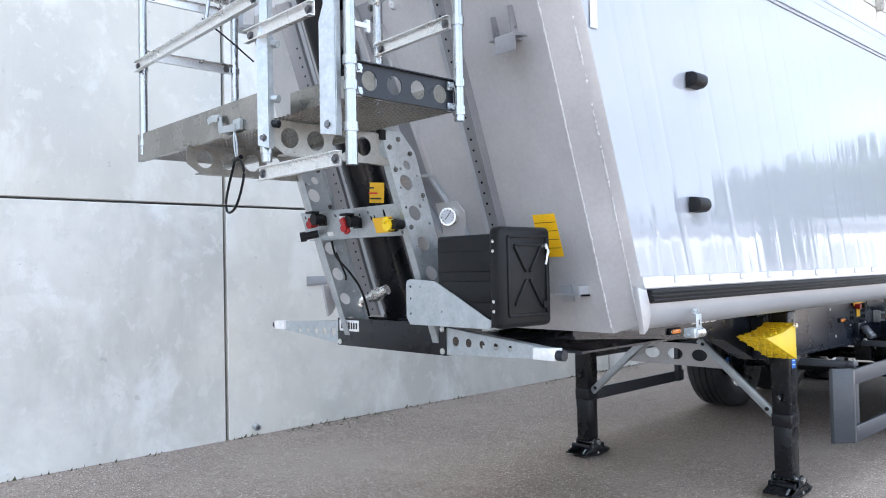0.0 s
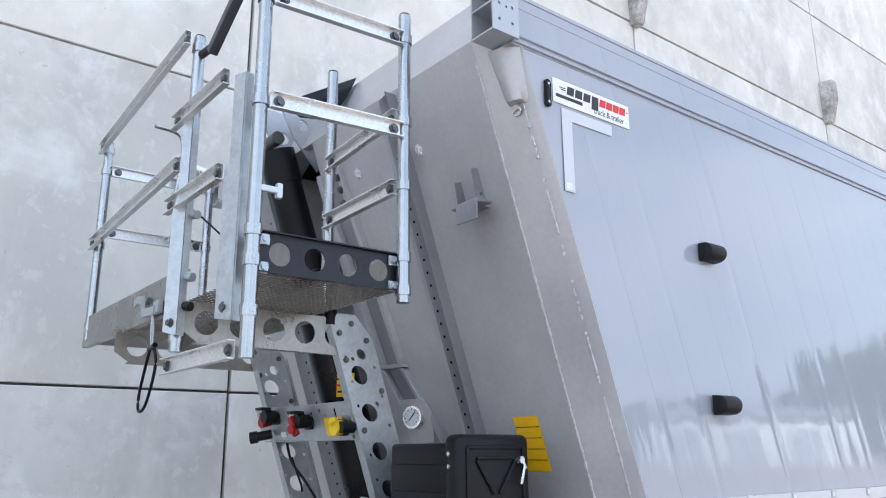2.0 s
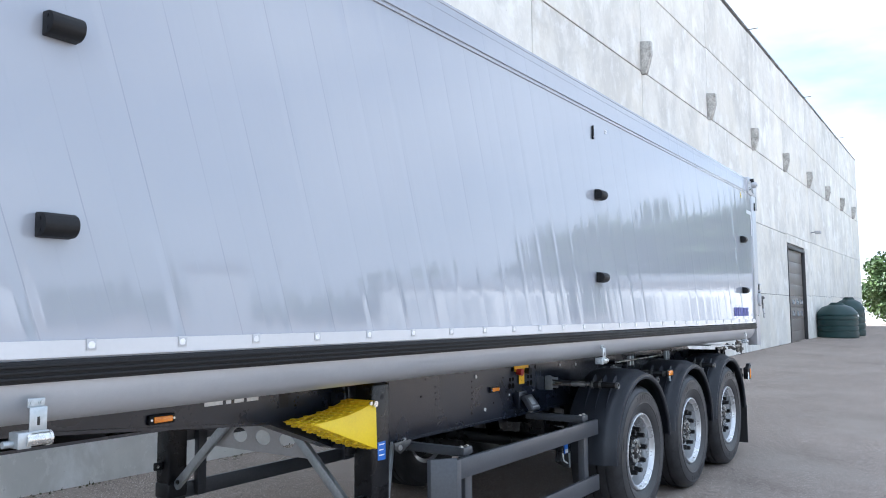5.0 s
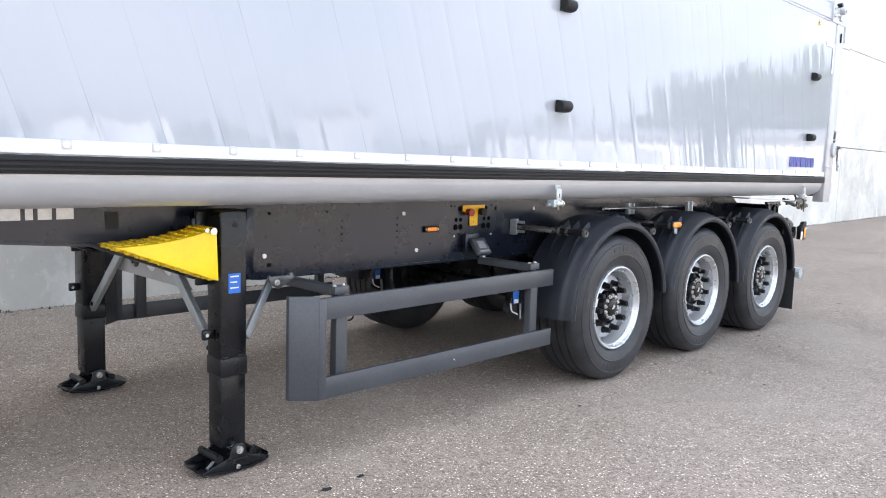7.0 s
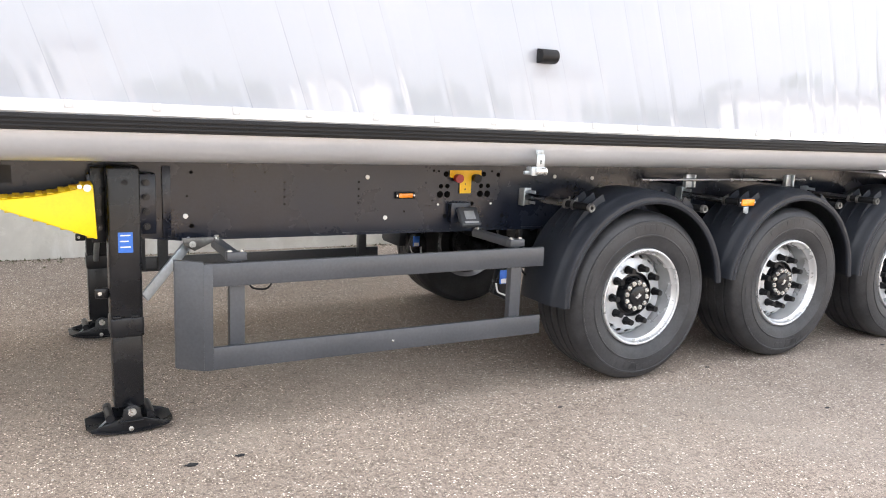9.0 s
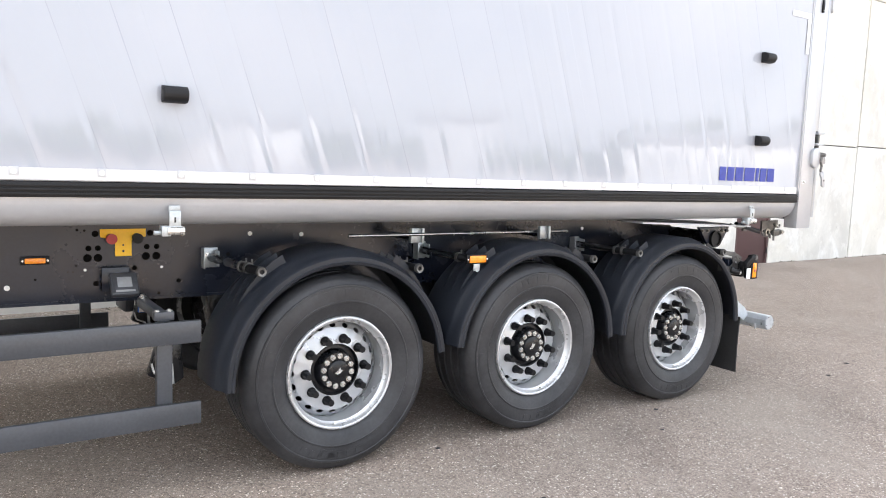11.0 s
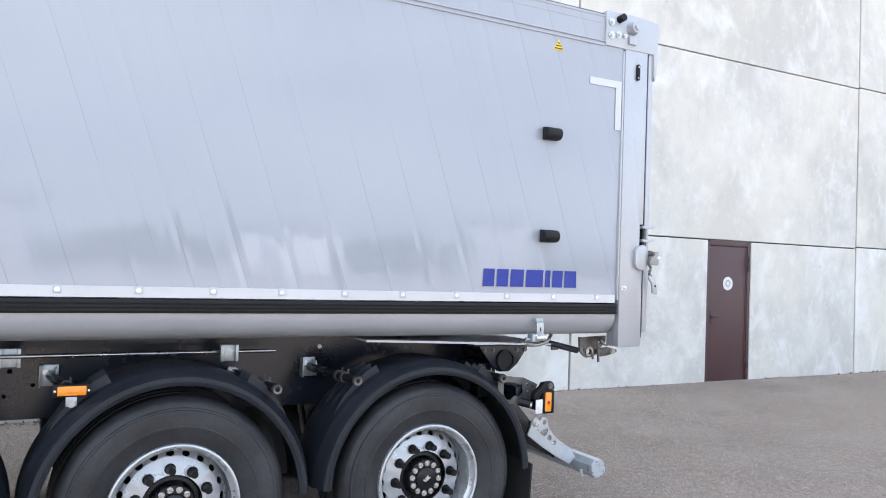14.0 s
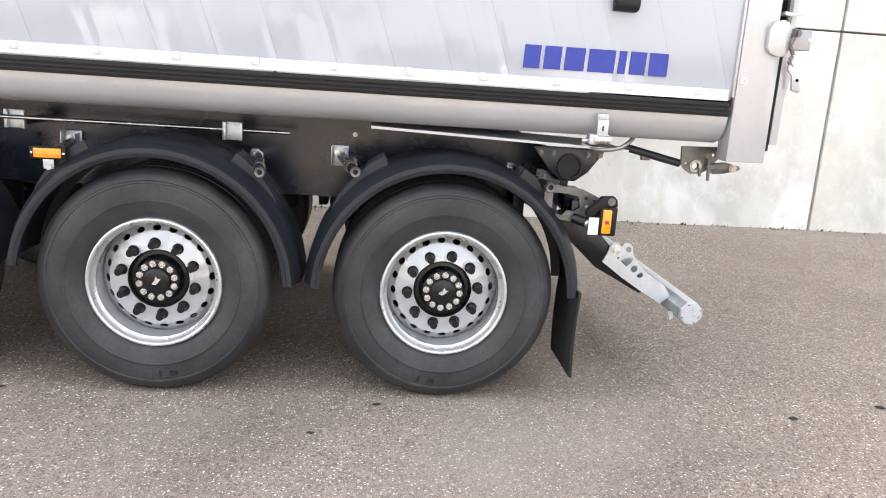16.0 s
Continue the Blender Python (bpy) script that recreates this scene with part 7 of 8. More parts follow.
def build_legs():
    for y, s in ((0.44, 1), (WC - 0.44, -1)):
        x0, x1 = -2.925, -2.785
        ya, yb = y - 0.065, y + 0.065
        own = box(x0, x1, ya, yb, 0.555, 1.262, 0.012, segments=3)
        leg = part("landing_leg", own, LEG, trailer, "black steel landing leg on a rocking foot")
        part("leg_collar", box(x0 - 0.004, x1 + 0.004, ya - 0.004, yb + 0.004, 0.465, 0.562, 0.012, segments=3), LEG, leg)
        for k in (-0.045, 0.035):
            part("collar_weld", box(-2.855 + k - 0.018, -2.855 + k + 0.018, ya - 0.007, ya - 0.001, 0.558, 0.570, 0.003), LEG, leg)
        part("inner_leg", box(x0 + 0.004, x1 - 0.004, ya + 0.005, yb - 0.005, 0.12, 0.50, 0.008), LEG, leg)
        # rocking foot
        m = basis((-2.855, y, 0.0), (1, 0, 0), (0, 0, 1))
        n = 16
        sole = bmesh.new()
        rows = []
        for k in range(n + 1):
            u = -1 + 2 * k / n
            half = 0.105 * math.sqrt(max(0.0, 1 - max(0.0, abs(u) - 0.78) ** 2 / 0.075))
            z = 0.008 + 0.026 * abs(u) ** 2.0
            x = -2.855 + 0.192 * u
            rows.append([sole.verts.new((x, y + dy * half, z + dz)) for dz, dy in ((0, -1), (0, 1), (0.010, 1), (0.010, -1))])
        for p, q in zip(rows, rows[1:]):
            for i in range(4):
                sole.faces.new((p[i], p[(i + 1) % 4], q[(i + 1) % 4], q[i]))
        sole.faces.new(rows[0])
        sole.faces.new(rows[-1][::-1])
        foot = part("foot", sole, LEG, leg, "black rocking foot plate")
        # tapering cheeks on either side
        for dy in (-0.098, 0.086):
            cheek = [(-3.030, 0.040), (-2.945, 0.066), (-2.895, 0.080), (-2.885, 0.128), (-2.862, 0.142), (-2.835, 0.142), (-2.812, 0.128), (-2.805, 0.080), (-2.765, 0.066), (-2.680, 0.040), (-2.682, 0.026), (-2.76, 0.012), (-2.95, 0.012), (-3.028, 0.026)]
            part("foot_cheek", prism(cheek, "y", y + dy, y + dy + 0.012, bevel=0.003), LEG, foot)
        for dy in (-0.103, 0.098):
            part("cheek_ridge", bar((-2.90, y + dy, 0.066), (-2.80, y + dy, 0.066), 0.012, 0.010, bevel=0.003), LEG, foot)
            part("foot_bolt", bolt((-2.855, y + dy, 0.030), (0, -1 if dy < 0 else 1, 0), 0.008, 0.008), ZINC, foot)
        part("foot_pin", rod((-2.85, y - 0.112, 0.112), (-2.85, y + 0.110, 0.112), 0.019, sides=16), ZINC, foot)
        for xx in (-2.945, -2.765):
            part("foot_roll", rod((xx, y - 0.088, 0.082), (xx, y + 0.088, 0.082), 0.020, sides=14), LEG, foot)
            part("foot_spring", bar((xx, y - 0.06, 0.082), (-2.855 + (xx + 2.855) * 1.5, y - 0.05, 0.035), 0.012, 0.008), GALV if xx < -2.9 else LEG, foot)
        # mounting plate with bolts, and a lug
        if s > 0:
            for xx in (-2.955, -2.745):
                for zz in (0.97, 1.04, 1.11, 1.18):
                    part("mount_bolt", bolt((xx, y + 0.047, zz), (0, -1, 0), 0.011, 0.014), LEG, leg)
        mp = part("leg_mount", box(-2.985, -2.925, y + s * 0.06 - 0.012, y + s * 0.06 + 0.012, 0.90, 1.25, 0.004), LEG, leg)
        part("mount_bracket", box(-3.0, -2.70, min(y + s * 0.06, 0.6 if s > 0 else 1.95), max(y + s * 0.06, 0.6 if s > 0 else 1.95), 0.93, 1.22, 0.006), CHASSIS, leg)
        own = box(-2.985, -2.925, y - 0.012, y + 0.012, 0.645, 0.695, 0.008)
        part("lug", own, LEG, leg)
        part("lug_eye", rod((-2.965, y - 0.0125, 0.67), (-2.965, y - 0.014, 0.67), 0.009), ZINC, leg)
        # dark dot on the leg's face, painting the shade of a hole
        part("leg_hole_shade", rod((-2.85, ya + 0.0005, 1.19), (-2.85, ya - 0.0015, 1.19), 0.014), DARK_SHADE_OIL, leg)
        if s > 0:
            st = part("blue_label", box(-2.885, -2.822, ya - 0.0018, ya - 0.0004, 0.868, 0.962), BLUE, leg, "blue maker's label")
            for k in range(3):
                part("text_bar", box(-2.876, -2.832 - 0.008 * (k % 2), ya - 0.0028, ya - 0.0016, 0.945 - 0.027 * k, 0.951 - 0.027 * k), WHITE, leg)
    # galvanised struts from the beam to the legs
    for a, b in (((-2.53, 0.56, 0.885), (-2.775, 0.40, 0.645)), ((-2.872, 1.06, 1.03), (-2.872, 0.515, 0.54)), ((-2.872, WC - 1.06, 1.03), (-2.872, WC - 0.515, 0.54))):
        part("leg_strut", bar(a, b, 0.050 if a[0] > -2.6 else 0.055, 0.016 if a[0] > -2.6 else 0.030, (0, 1, 0.3) if a[0] > -2.6 else (1, 0, 0), 0.004), GALV, trailer, "galvanised channel strut")
        if a[0] < -2.6:
            for f, rr in ((0.07, 0.009), (0.93, 0.010)):
                c = Vector(a).lerp(Vector(b), f)
                part("strut_bolt", bolt((c.x - 0.018, c.y, c.z), (-1, 0, 0), rr, 0.008), LEG, trailer)
    own = prism([(-2.585, 0.905), (-2.43, 0.905), (-2.43, 0.884), (-2.475, 0.862), (-2.525, 0.838), (-2.575, 0.868)], "y", 0.500, 0.510, bevel=0.002)
    sp = part("strut_plate", own, GREY_STEEL, trailer, "folded plate that holds the strut")
    part("bolt", bolt((-2.535, 0.500, 0.872), (0, -1, 0), 0.011, 0.010), ZINC, sp)
    m = basis((-2.846, 0.705, 0.80), (0, 1, 0), (0, 0, 1))
    own = plate([(0.10, 0.02), (1.04, 0.02), (0.83, 0.19), (0.31, 0.19)], [(0.37, 0.105, 0.064, 0.044), (0.57, 0.105, 0.064, 0.044), (0.77, 0.105, 0.064, 0.044)], 0.006, m)
    part("leg_cross_plate", own, ALU, trailer, "grey cross plate with three holes")
    part("leg_shaft", rod((-2.86, 0.41, 1.10), (-2.86, WC - 0.41, 1.10), 0.018), LEG, trailer)


def build_chock():
    # yellow wheel chock hung on the beam beside the leg: hollow wedge with a curved treaded top
    n = 8
    top = []
    for k in range(n + 1):
        t = k / n
        top.append((-3.44 + 0.445 * t, 1.124 + 0.008 * t + 0.055 * t ** 2.6))
    pts = top + [(-2.985, 1.19), (-2.975, 0.945)]
    own = prism(pts, "y", 0.30, 0.50, bevel=0.006)
    ch = part("wheel_chock", own, YELLOW, trailer, "bright yellow plastic wheel chock")
    tr = bmesh.new()
    for k in range(10):
        t = (k + 0.5) / 10
        x, z = -3.44 + 0.445 * t, 1.124 + 0.008 * t + 0.055 * t ** 2.6
        for j in range(4):
            y = 0.315 + 0.045 * j + (0.02 if k % 2 else 0)
            box(x - 0.014, x + 0.014, y, y + 0.03, z - 0.004, z + 0.0045, 0.002, tr)
    for k in range(9):
        t = (k + 0.5) / 9
        x, z = -3.44 + 0.465 * t, 1.124 - 0.179 * t
        for j in range(4):
            y = 0.315 + 0.045 * j + (0.02 if k % 2 else 0)
            box(x - 0.016, x + 0.016, y, y + 0.03, z - 0.0045, z + 0.005, 0.002, tr)
    pieces("chock_tread", tr, YELLOW_WORN, ch)
    own = rod((-3.01, 0.295, 1.175), (-3.01, 0.28, 1.175), 0.016)
    rod((-3.04, 0.295, 1.18), (-3.04, 0.285, 1.18), 0.010, bm=own)
    part("chock_pin", own, ZINC, ch)
    part("chock_holder", box(-3.05, -2.93, 0.50, 0.60, 1.02, 1.06, 0.004), LEG, trailer)
    # second chock lying on the far side of the beam, only its top edge shows
    part("wheel_chock", prism([(-3.44, 1.292), (-2.90, 1.290), (-2.90, 1.298), (-3.10, 1.302), (-3.44, 1.298)], "y", 0.30, 0.58), YELLOW, trailer, "yellow chock edge above the beam")


def build_guards():
    for y in (0.10, WC - 0.125):
        ya, yb = y, y + 0.025
        own = box(-2.56, -0.705, ya, yb, 0.742, 0.848, 0.003)
        rl = part("guard_rail_upper", own, GUARD, trailer, "slate-grey side guard rail")
        part("guard_rail_lower", box(-2.56, -0.705, ya, yb, 0.350, 0.458, 0.003), GUARD, trailer, "slate-grey lower side guard rail")
        s = 1 if y < 1 else -1
        e = ya if s > 0 else yb
        own = prism([(-2.56, e), (-2.56, e + s * 0.025), (-2.672, e + s * 0.115), (-2.672, e + s * 0.09)], "z", 0.350, 0.858, bevel=0.002)
        box(-2.562, -2.52, ya - 0.001, yb + 0.001, 0.351, 0.849, 0.002, own)
        part("guard_end", own, GUARD, trailer, "angled guard end plate")
        for x in (-2.405, -0.865):
            part("guard_post", box(x - 0.035, x + 0.035, yb + 0.002 if s > 0 else ya - 0.05, yb + 0.05 if s > 0 else ya - 0.002, 0.36, 0.84, 0.004), GUARD, trailer)
            yo, yi = (yb + 0.01, 0.60) if s > 0 else (1.95, ya - 0.01)
            part("guard_arm", box(x - 0.022, x + 0.022, yo, yi, 0.838, 0.886, 0.004), GUARD, trailer)
            bl = bmesh.new()
            part("arm_head", box(x - 0.045, x + 0.045, yb + 0.004 if s > 0 else ya - 0.055, yb + 0.055 if s > 0 else ya - 0.004, 0.852, 0.892, 0.004), GUARD, trailer)
            for dx in (-0.028, 0.028):
                bolt((x + dx, (yb + 0.03) if s > 0 else (ya - 0.03), 0.892), (0, 0, 1), 0.009, 0.008, bl)
            bolt((x, yi - 0.03 if s > 0 else yo + 0.03, 0.886), (0, 0, 1), 0.013, 0.018, bl)
            pieces("guard_bolt", bl, ZINC, trailer)
        part("guard_rivet", rod((-1.62, ya if s > 0 else yb, 0.40), (-1.62, (ya if s > 0 else yb) - s * 0.004, 0.40), 0.006), ZINC, trailer)
    # valves and tags hanging behind the guard
    for (x, y, z) in ((-0.80, 0.30, 0.58), (-0.53, 2.0, 0.50)):
        bv = part("brake_valve", prism([(x - 0.10, z - 0.03), (x - 0.06, z + 0.11), (x + 0.06, z + 0.13), (x + 0.07, z - 0.06), (x + 0.02, z - 0.09)], "y", y + 0.005, y + 0.06, bevel=0.008), LEG, trailer, "black hanging brake valve")
        tg = part("blue_tag", box(x - 0.062, x - 0.005, y - 0.004, y + 0.003, z + 0.025, z + 0.105, 0.002), BLUE, bv, "blue tag with a white field")
        part("tag_field", box(x - 0.055, x - 0.012, y - 0.0055, y - 0.0035, z + 0.028, z + 0.055), WHITE, bv)
        part("valve_link", bar((x + 0.005, y - 0.006, z + 0.02), (x + 0.012, y - 0.006, z - 0.08), 0.016, 0.006, (0, 1, 0)), GALV, bv)
        part("valve_cord", hose([(x - 0.085, y, z + 0.03), (x - 0.07, y, z - 0.02), (x - 0.03, y, z - 0.04), (x - 0.01, y, z - 0.05)], 0.005), WHITE, bv)
    own = hose([(-0.72, 0.30, 0.80), (-0.70, 0.34, 0.70), (-0.62, 0.38, 0.62), (-0.52, 0.42, 0.58)], 0.007)
    hose([(-2.33, 0.22, 0.74), (-2.30, 0.26, 0.69), (-2.22, 0.28, 0.68), (-2.18, 0.3, 0.74)], 0.005, bm=own)
    pieces("brake_hose", own, PLASTIC, trailer)


def build_tail():
    # lamp carrier and cranked underrun beam
    own = box(3.20, 3.34, 0.10, 0.60, 0.905, 0.985, 0.004)
    part("lamp_carrier", own, CHASSIS, trailer, "dark lamp carrier bar")
    m = basis((0, 0.085, 0), (1, 0, 0), (0, 0, 1))
    side = [(3.06, 1.062), (3.171, 1.047), (3.238, 1.041), (3.335, 0.998), (3.323, 0.974), (3.290, 0.950), (3.291, 0.884), (3.250, 0.876), (3.180, 0.890), (3.06, 0.905)]
    cp = part("carrier_plate", plate(side, [[(3.100, 0.925), (3.150, 0.915), (3.172, 0.940), (3.205, 0.935), (3.232, 0.955), (3.222, 1.005), (3.165, 1.018), (3.100, 1.020)], (3.258, 1.000, 0.009), (3.300, 0.988, 0.010, 0.006)], 0.006, m), GREY_STEEL, trailer, "grey cut-out lamp carrier plate")
    part("plate_flange", bar((3.171, 0.105, 1.044), (3.335, 0.105, 0.996), 0.045, 0.004, (0, 0, 1)), GREY_STEEL, cp)
    part("carrier_knob", rod((3.205, 0.078, 0.905), (3.258, 0.040, 0.892), 0.024, sides=16), LEG, cp)
    part("knob_cap", rod((3.256, 0.042, 0.892), (3.268, 0.034, 0.889), 0.017, sides=16), ZINC, cp)
    part("plate_bolt", bolt((3.262, 0.084, 0.962), (0, -1, 0), 0.008, 0.008), ZINC, cp)
    tl = part("tail_lamp", box(3.298, 3.380, -0.035, 0.035, 0.846, 0.982, 0.012, segments=3), PLASTIC, trailer, "black tail lamp with an amber side lens")
    part("lens", box(3.310, 3.352, -0.042, -0.030, 0.859, 0.970, 0.006), AMBER, tl)
    part("lens_mark", box(3.322, 3.340, -0.0435, -0.0415, 0.903, 0.921, 0.001), RED, tl)
    part("rear_lamp", box(3.308, 3.368, 0.06, 0.45, 0.85, 0.97, 0.010), PLASTIC, tl)
    part("lens", box(3.368, 3.378, 0.07, 0.44, 0.86, 0.96, 0.004), RED, tl)
    part("lamp_arm", prism([(3.288, 1.006), (3.300, 1.026), (3.358, 1.030), (3.372, 1.016), (3.377, 0.984), (3.318, 0.980), (3.285, 0.958), (3.268, 0.932), (3.234, 0.935), (3.238, 0.966)], "y", -0.034, 0.004, bevel=0.005), PLASTIC, tl)
    part("arm_bolt", bolt((3.345, -0.034, 1.006), (0, -1, 0), 0.012, 0.006), BOLT, tl)
    part("white_tag", box(3.250, 3.297, -0.030, -0.026, 0.850, 0.930, 0.0015), WHITE, tl, "small white tag")
    for y in (0.33, WC - 0.35):
        arm = [(3.12, 0.865), (3.25, 0.905), (3.32, 0.895), (3.50, 0.705), (3.70, 0.505), (3.67, 0.475), (3.42, 0.605), (3.30, 0.715)]
        part("underrun_arm", prism(arm, "y", y + 0.016, y + 0.040, bevel=0.004), LEG, trailer)
        link = [(3.450, 0.640), (3.474, 0.690), (3.484, 0.728), (3.500, 0.742), (3.522, 0.742), (3.540, 0.722), (3.556, 0.740), (3.580, 0.742), (3.600, 0.725), (3.608, 0.685),
                (3.650, 0.628), (3.705, 0.582), (3.790, 0.532), (3.830, 0.470), (3.780, 0.430), (3.660, 0.498), (3.555, 0.564)]
        own = plate(link, [(3.579, 0.710, 0.015), (3.531, 0.663, 0.006), [(3.544, 0.648), (3.562, 0.657), (3.590, 0.672), (3.604, 0.668), (3.607, 0.655), (3.592, 0.630), (3.578, 0.620)], (3.620, 0.609, 0.017, 0.019), [(3.640, 0.570), (3.642, 0.583), (3.662, 0.592), (3.673, 0.582), (3.668, 0.566), (3.652, 0.560)]], 0.012, basis((0, y + 0.012, 0), (1, 0, 0), (0, 0, 1)))
        pv = part("underrun_link", own, GALV_NEW, trailer, "bright drilled galvanised underrun link")
        part("link_bolt", bolt((3.511, y, 0.708), (0, -1, 0), 0.016, 0.016), ZINC, pv)
    # eight-sided beam across the width
    cz, cx, r = 0.432, 3.880, 0.062
    pts = [(cx + r * math.cos(radians(22.5 + 45 * k)), cz + r * math.sin(radians(22.5 + 45 * k))) for k in range(8)]
    bm = part("underrun_beam", prism(pts, "y", 0.165, WC - 0.165, bevel=0.003), GALV_NEW, trailer, "eight-sided galvanised underrun beam")
    part("beam_end", prism([(cx + 0.92 * (a - cx), cz + 0.92 * (b - cz)) for a, b in pts], "y", 0.159, 0.165), GALV_NEW, bm)
    for k in range(0, 8, 2):
        part("end_screw", rod((cx + 0.8 * (pts[k][0] - cx), 0.160, cz + 0.8 * (pts[k][1] - cz)), (cx + 0.8 * (pts[k][0] - cx), 0.156, cz + 0.8 * (pts[k][1] - cz)), 0.004, sides=8), BOLT, bm)
    part("beam_tab", prism([(3.790, 0.415), (3.815, 0.418), (3.822, 0.382), (3.806, 0.372)], "y", 0.235, 0.243), GALV_NEW, bm)


build_body()
build_front()
build_ram()
build_ladder()
build_toolbox()
build_platform()
build_side_details()
build_rear()
build_chassis()
build_beam_fittings()
build_wheels()
build_mudguards()
build_legs()
build_chock()
build_guards()
build_tail()


# ---- the far end of the yard and the side behind the walk ----
def build_tank(x, y, r, h, label):
    t = empty("water_tank", (x, y, lift(x)))
    tagged(t, label, "tank")
    prof = [(r * 0.94, 0.0), (r, 0.06)]
    for k in range(4):
        z = 0.12 + h * 0.16 * k
        prof += [(r, z), (r, z + h * 0.11), (r * 0.965, z + h * 0.125), (r * 0.965, z + h * 0.15)]
    prof += [(r, h * 0.68), (r * 0.97, h * 0.74), (r * 0.72, h * 0.90), (r * 0.38, h * 0.965), (r * 0.36, h), (0.0, h)]
    own = lathe(prof, sides=36)
    own.transform(Matrix.Rotation(math.pi / 2, 4, "X"))
    part("shell", own, TANK, t, smooth=40)
    part("lid", rod((0, 0, h), (0, 0, h + 0.06), r * 0.3, sides=24), TANK, t)
    part("label_plate", box(-0.2, 0.2, -r - 0.012, -r + 0.03, h * 0.62, h * 0.68), STICKER_W, t)
    return t


build_tank(39.3, 3.80, 1.0, 1.80, "dark-green ribbed plastic tank standing by the wall")
build_tank(42.6, 3.62, 0.80, 2.1, "taller dark-green plastic tank behind another tank")


def build_tree(x, y, h, w, seed, name="tree", label="leafy green tree at the edge of the yard"):
    rng = random.Random(seed)
    t = empty(name, (x, y, lift(x)))
    tagged(t, label, "tree")
    tk = rod((0, 0, -0.1), (0.05, 0.03, h * 0.55), 0.045 * h * 0.5, 0.02 * h * 0.5, sides=10)
    for k in range(6):
        a, z = rng.uniform(0, 6.28), h * rng.uniform(0.2, 0.5)
        rod((0, 0, z), (w * 0.6 * math.cos(a), w * 0.6 * math.sin(a), z + h * rng.uniform(0.15, 0.35)), 0.02 * h * 0.5, 0.006 * h * 0.5, sides=6, bm=tk)
    part("trunk", tk, BARK, t)
    verts, faces = [], []
    lumps = [(rng.uniform(-w, w) * 0.6, rng.uniform(-w, w) * 0.6, h * rng.uniform(0.2, 0.85), w * rng.uniform(0.35, 0.6)) for _ in range(12)]
    for lx, ly, lz, lr in lumps:
        for _ in range(520):
            u = Vector((rng.gauss(0, 1), rng.gauss(0, 1), rng.gauss(0, 0.8))).normalized() * lr * rng.uniform(0.55, 1.08)
            p = Vector((lx, ly, lz)) + u
            if p.z < 0.1 or p.z > h:
                continue
            s = rng.uniform(0.08, 0.19) * (h / 6) ** 0.5
            d1 = Vector((rng.gauss(0, 1), rng.gauss(0, 1), rng.gauss(0, 1))).normalized() * s
            d2 = Vector((rng.gauss(0, 1), rng.gauss(0, 1), rng.gauss(0, 1))).normalized() * s
            k = len(verts)
            verts += [p - d1, p + d2, p + d1, p - d2]
            faces.append((k, k + 1, k + 2, k + 3))
    me = bpy.data.meshes.new("crown")
    me.from_pydata(verts, [], faces)
    me.materials.append(LEAF)
    c = new("crown", me)
    c.parent = t
    return t


for k, (x, y, h, w) in enumerate(((70, 3.6, 6.4, 2.6), (73, 0.8, 5.6, 2.4), (76, -2.6, 6.0, 2.6), (79, -6.5, 6.6, 2.8), (84, -11, 7.0, 3.0))):
    build_tree(x, y, h, w, 40 + k)


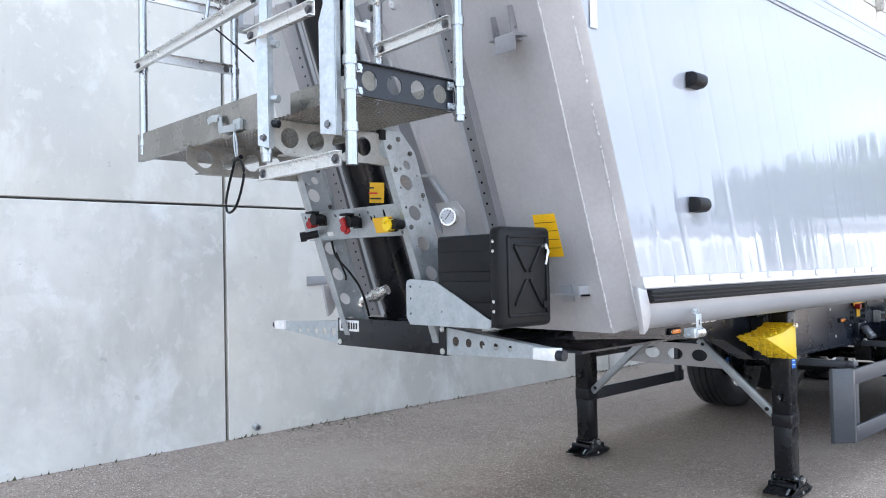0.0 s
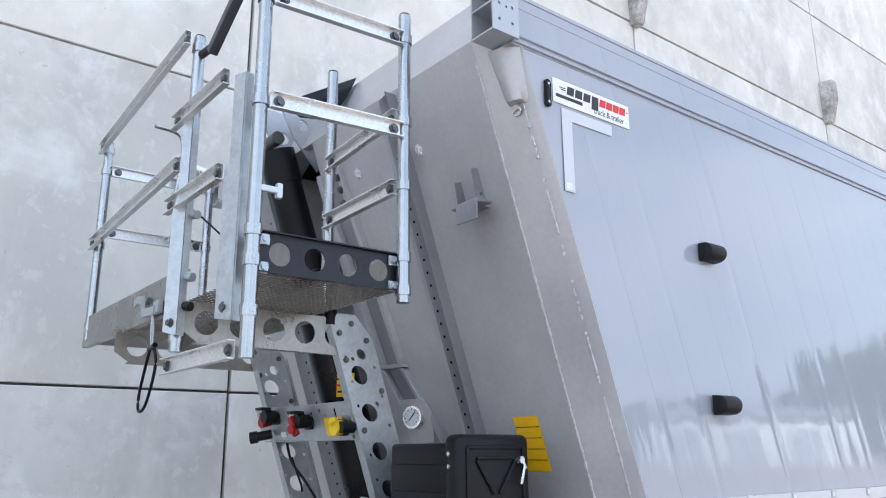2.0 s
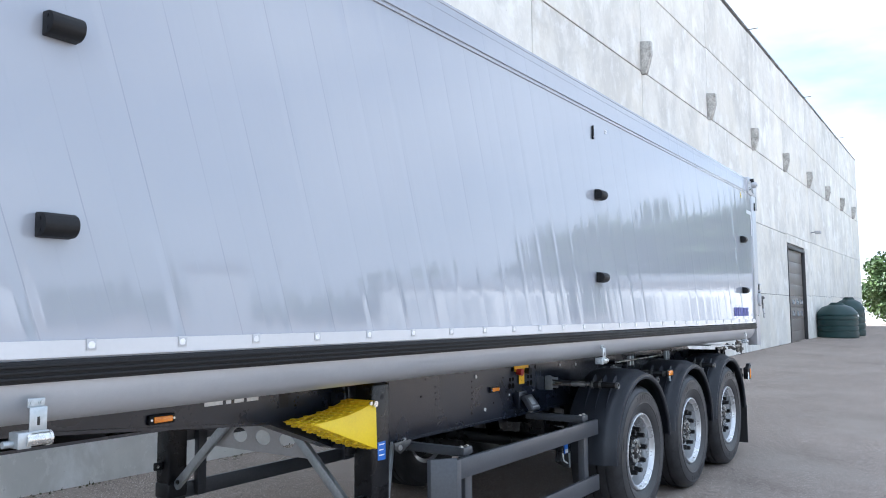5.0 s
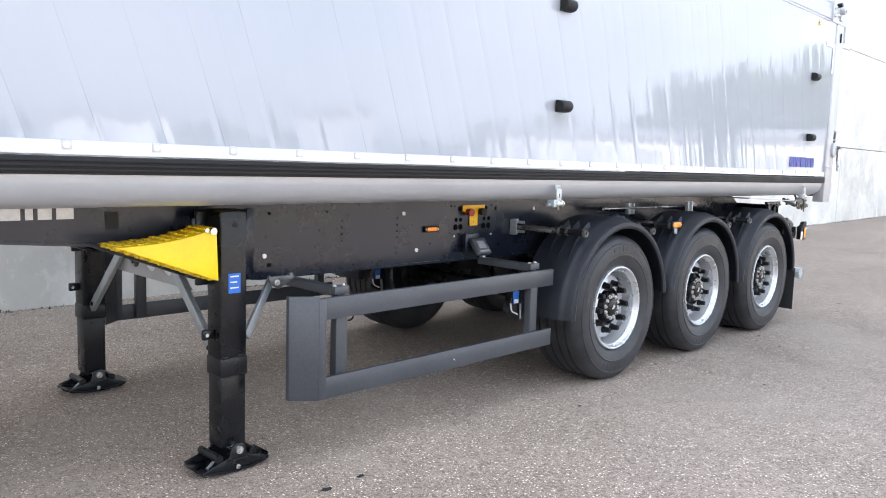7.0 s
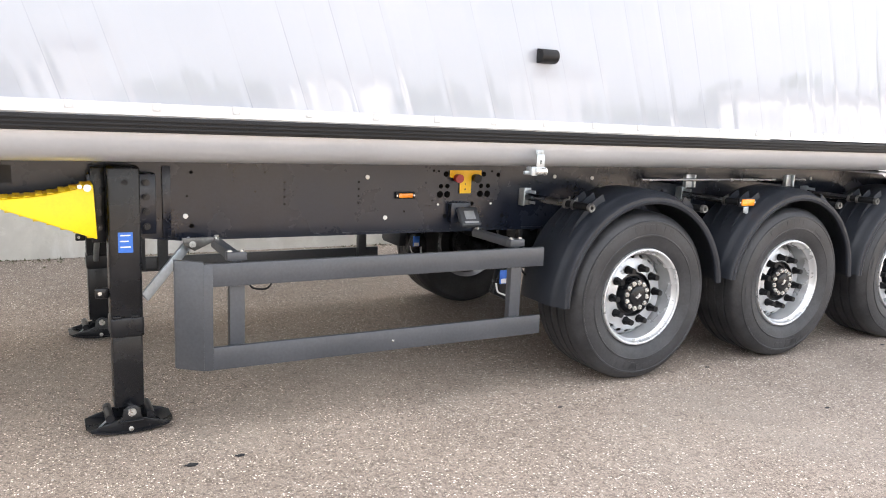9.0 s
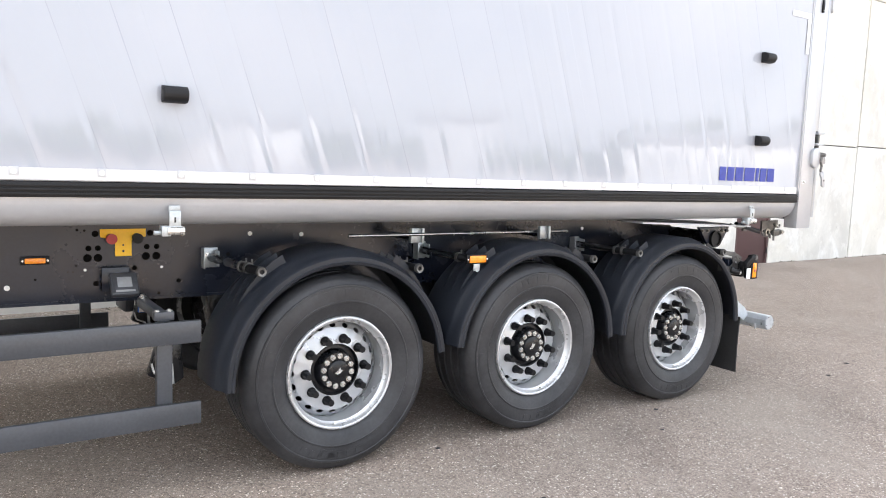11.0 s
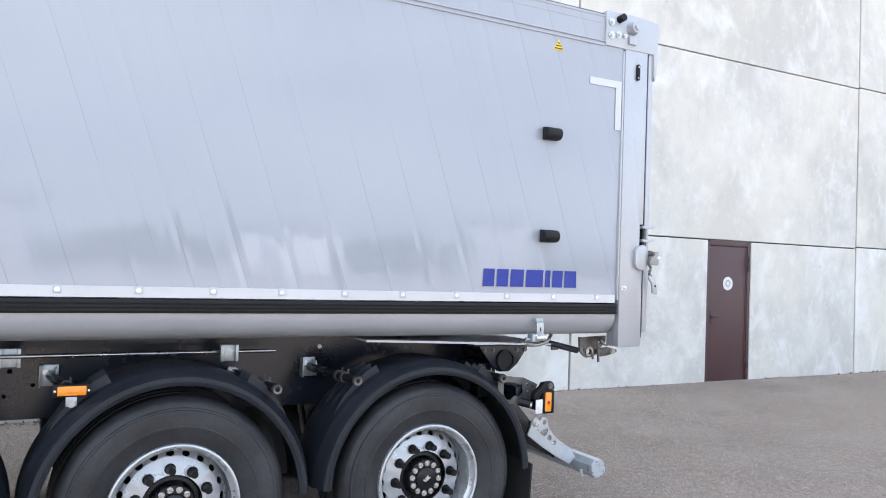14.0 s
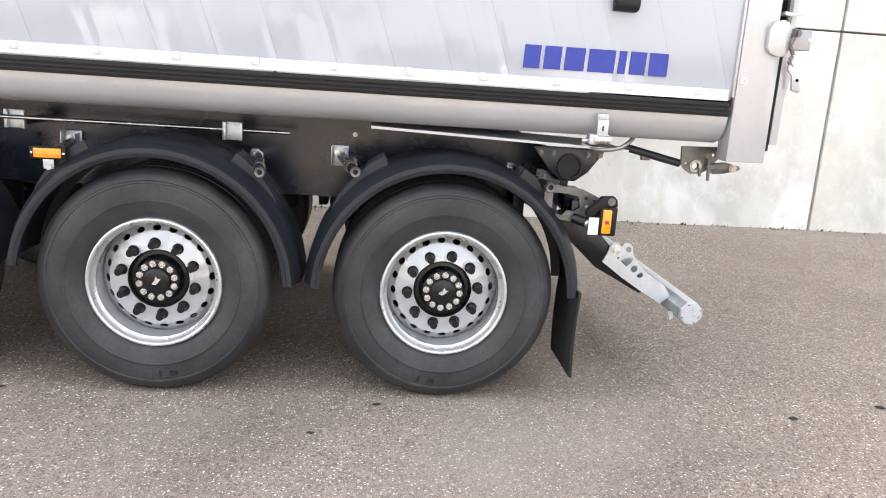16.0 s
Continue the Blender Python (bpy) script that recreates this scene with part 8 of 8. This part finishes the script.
def build_far():
    st = empty("silo_building", (96, 12, 0))
    tagged(st, "white industrial building with a low pitched roof behind the trees", "building")
    own = prism([(-6, 0), (6, 0), (6, 7.2), (0, 9.4), (-6, 7.2)], "x", 0, 20)
    part("wall", own, CLADDING, st)
    part("red_disc", rod((-0.05, 1.5, 7.9), (-0.12, 1.5, 7.9), 0.8, sides=24), RED, st, "round red sign")
    cn = empty("container", (52, -1.6, lift(52)))
    tagged(cn, "pale box container with a red base rail", "container")
    part("shell", box(0, 6, -2.4, 0, 0.35, 2.75, 0.03), CLADDING, cn)
    part("base_rail", box(0, 6, -2.4, 0, 0.0, 0.35, 0.02), RED, cn)
    # what the shiny side mirrors: pale sheds and a belt of trees round the open side of the yard
    rng = random.Random(21)
    cx, cy = 2.0, -3.0
    a, k = -172.0, 0
    while a < -9:
        rad = 46 + rng.uniform(-3, 3)
        ln = rng.uniform(7, 14) if a > -45 else rng.uniform(4, 8)
        h = rng.uniform(3.0, 4.2)
        t = radians(a + math.degrees(ln / rad) / 2)
        sh = empty("shed", (cx + rad * math.cos(t), cy + rad * math.sin(t), 0))
        sh.rotation_euler = (0, 0, t + math.pi / 2)
        tagged(sh, "low pale storage shed across the yard", "shed", "sheds across the yard")
        part("wall", box(-ln / 2, ln / 2, -7, 0, -0.1, h, 0.02), WHITE_CLAD if a > -45 else (CLADDING if k % 2 else GREY_CLAD), sh)
        part("roof", prism([(-7.3, h), (0.3, h), (0.3, h + 0.15), (-3.5, h + 0.7), (-7.3, h + 0.15)], "x", -ln / 2 - 0.3, ln / 2 + 0.3), ROOF_EDGE, sh)
        for j in range(int(ln // 4)):
            part("door", box(1 + 4 * j - ln / 2, 3.4 + 4 * j - ln / 2, -0.01, 0.04, 0.05, 2.4), GREY_CLAD, sh)
        a += math.degrees(ln / rad) + (rng.uniform(1.0, 4.0) if a > -45 else rng.uniform(8.0, 17.0))
        k += 1
    verts, faces = [], []
    for n in range(58):
        t = radians(-176 + n * 3.9 + rng.uniform(-1, 1)) if n < 44 else radians(-42 + (n - 44) * 2.6 + rng.uniform(-0.8, 0.8))
        rad = 60 + rng.uniform(-3, 4)
        px, py = cx + rad * math.cos(t), cy + rad * math.sin(t)
        az = -math.degrees(t)
        if az < 43 and rng.random() < (0.22 if az < 27 else 0.45):
            continue
        h, w = ((1.7 + 60 * math.tan(radians(9.5 - 0.13 * (az - 10))) * rng.uniform(0.72, 1.06)) * (1.0 if az < 27 else 0.68), rng.uniform(1.5, 2.6)) if az < 43 else (rng.uniform(1.8, 3.4), rng.uniform(1.6, 2.6))
        for _ in range(420):
            z = h * rng.uniform(0.05, 1.0) ** 0.8
            q = w * math.sqrt(max(0.05, 1 - (2 * z / h - 1) ** 2)) * rng.uniform(0.4, 1.1)
            a = rng.uniform(0, 6.28)
            p = Vector((px + q * math.cos(a), py + q * math.sin(a), z))
            d1 = Vector((rng.gauss(0, 1), rng.gauss(0, 1), rng.gauss(0, 1))).normalized() * 0.5
            d2 = Vector((rng.gauss(0, 1), rng.gauss(0, 1), rng.gauss(0, 1))).normalized() * 0.5
            i = len(verts)
            verts += [p - d1, p + d2, p + d1, p - d2]
            faces.append((i, i + 1, i + 2, i + 3))
    me = bpy.data.meshes.new("tree_belt")
    me.from_pydata(verts, [], faces)
    me.materials.append(LEAF)
    tagged(new("tree_belt", me), "far belt of green trees across the yard", "trees", kind="stuff")


build_far()
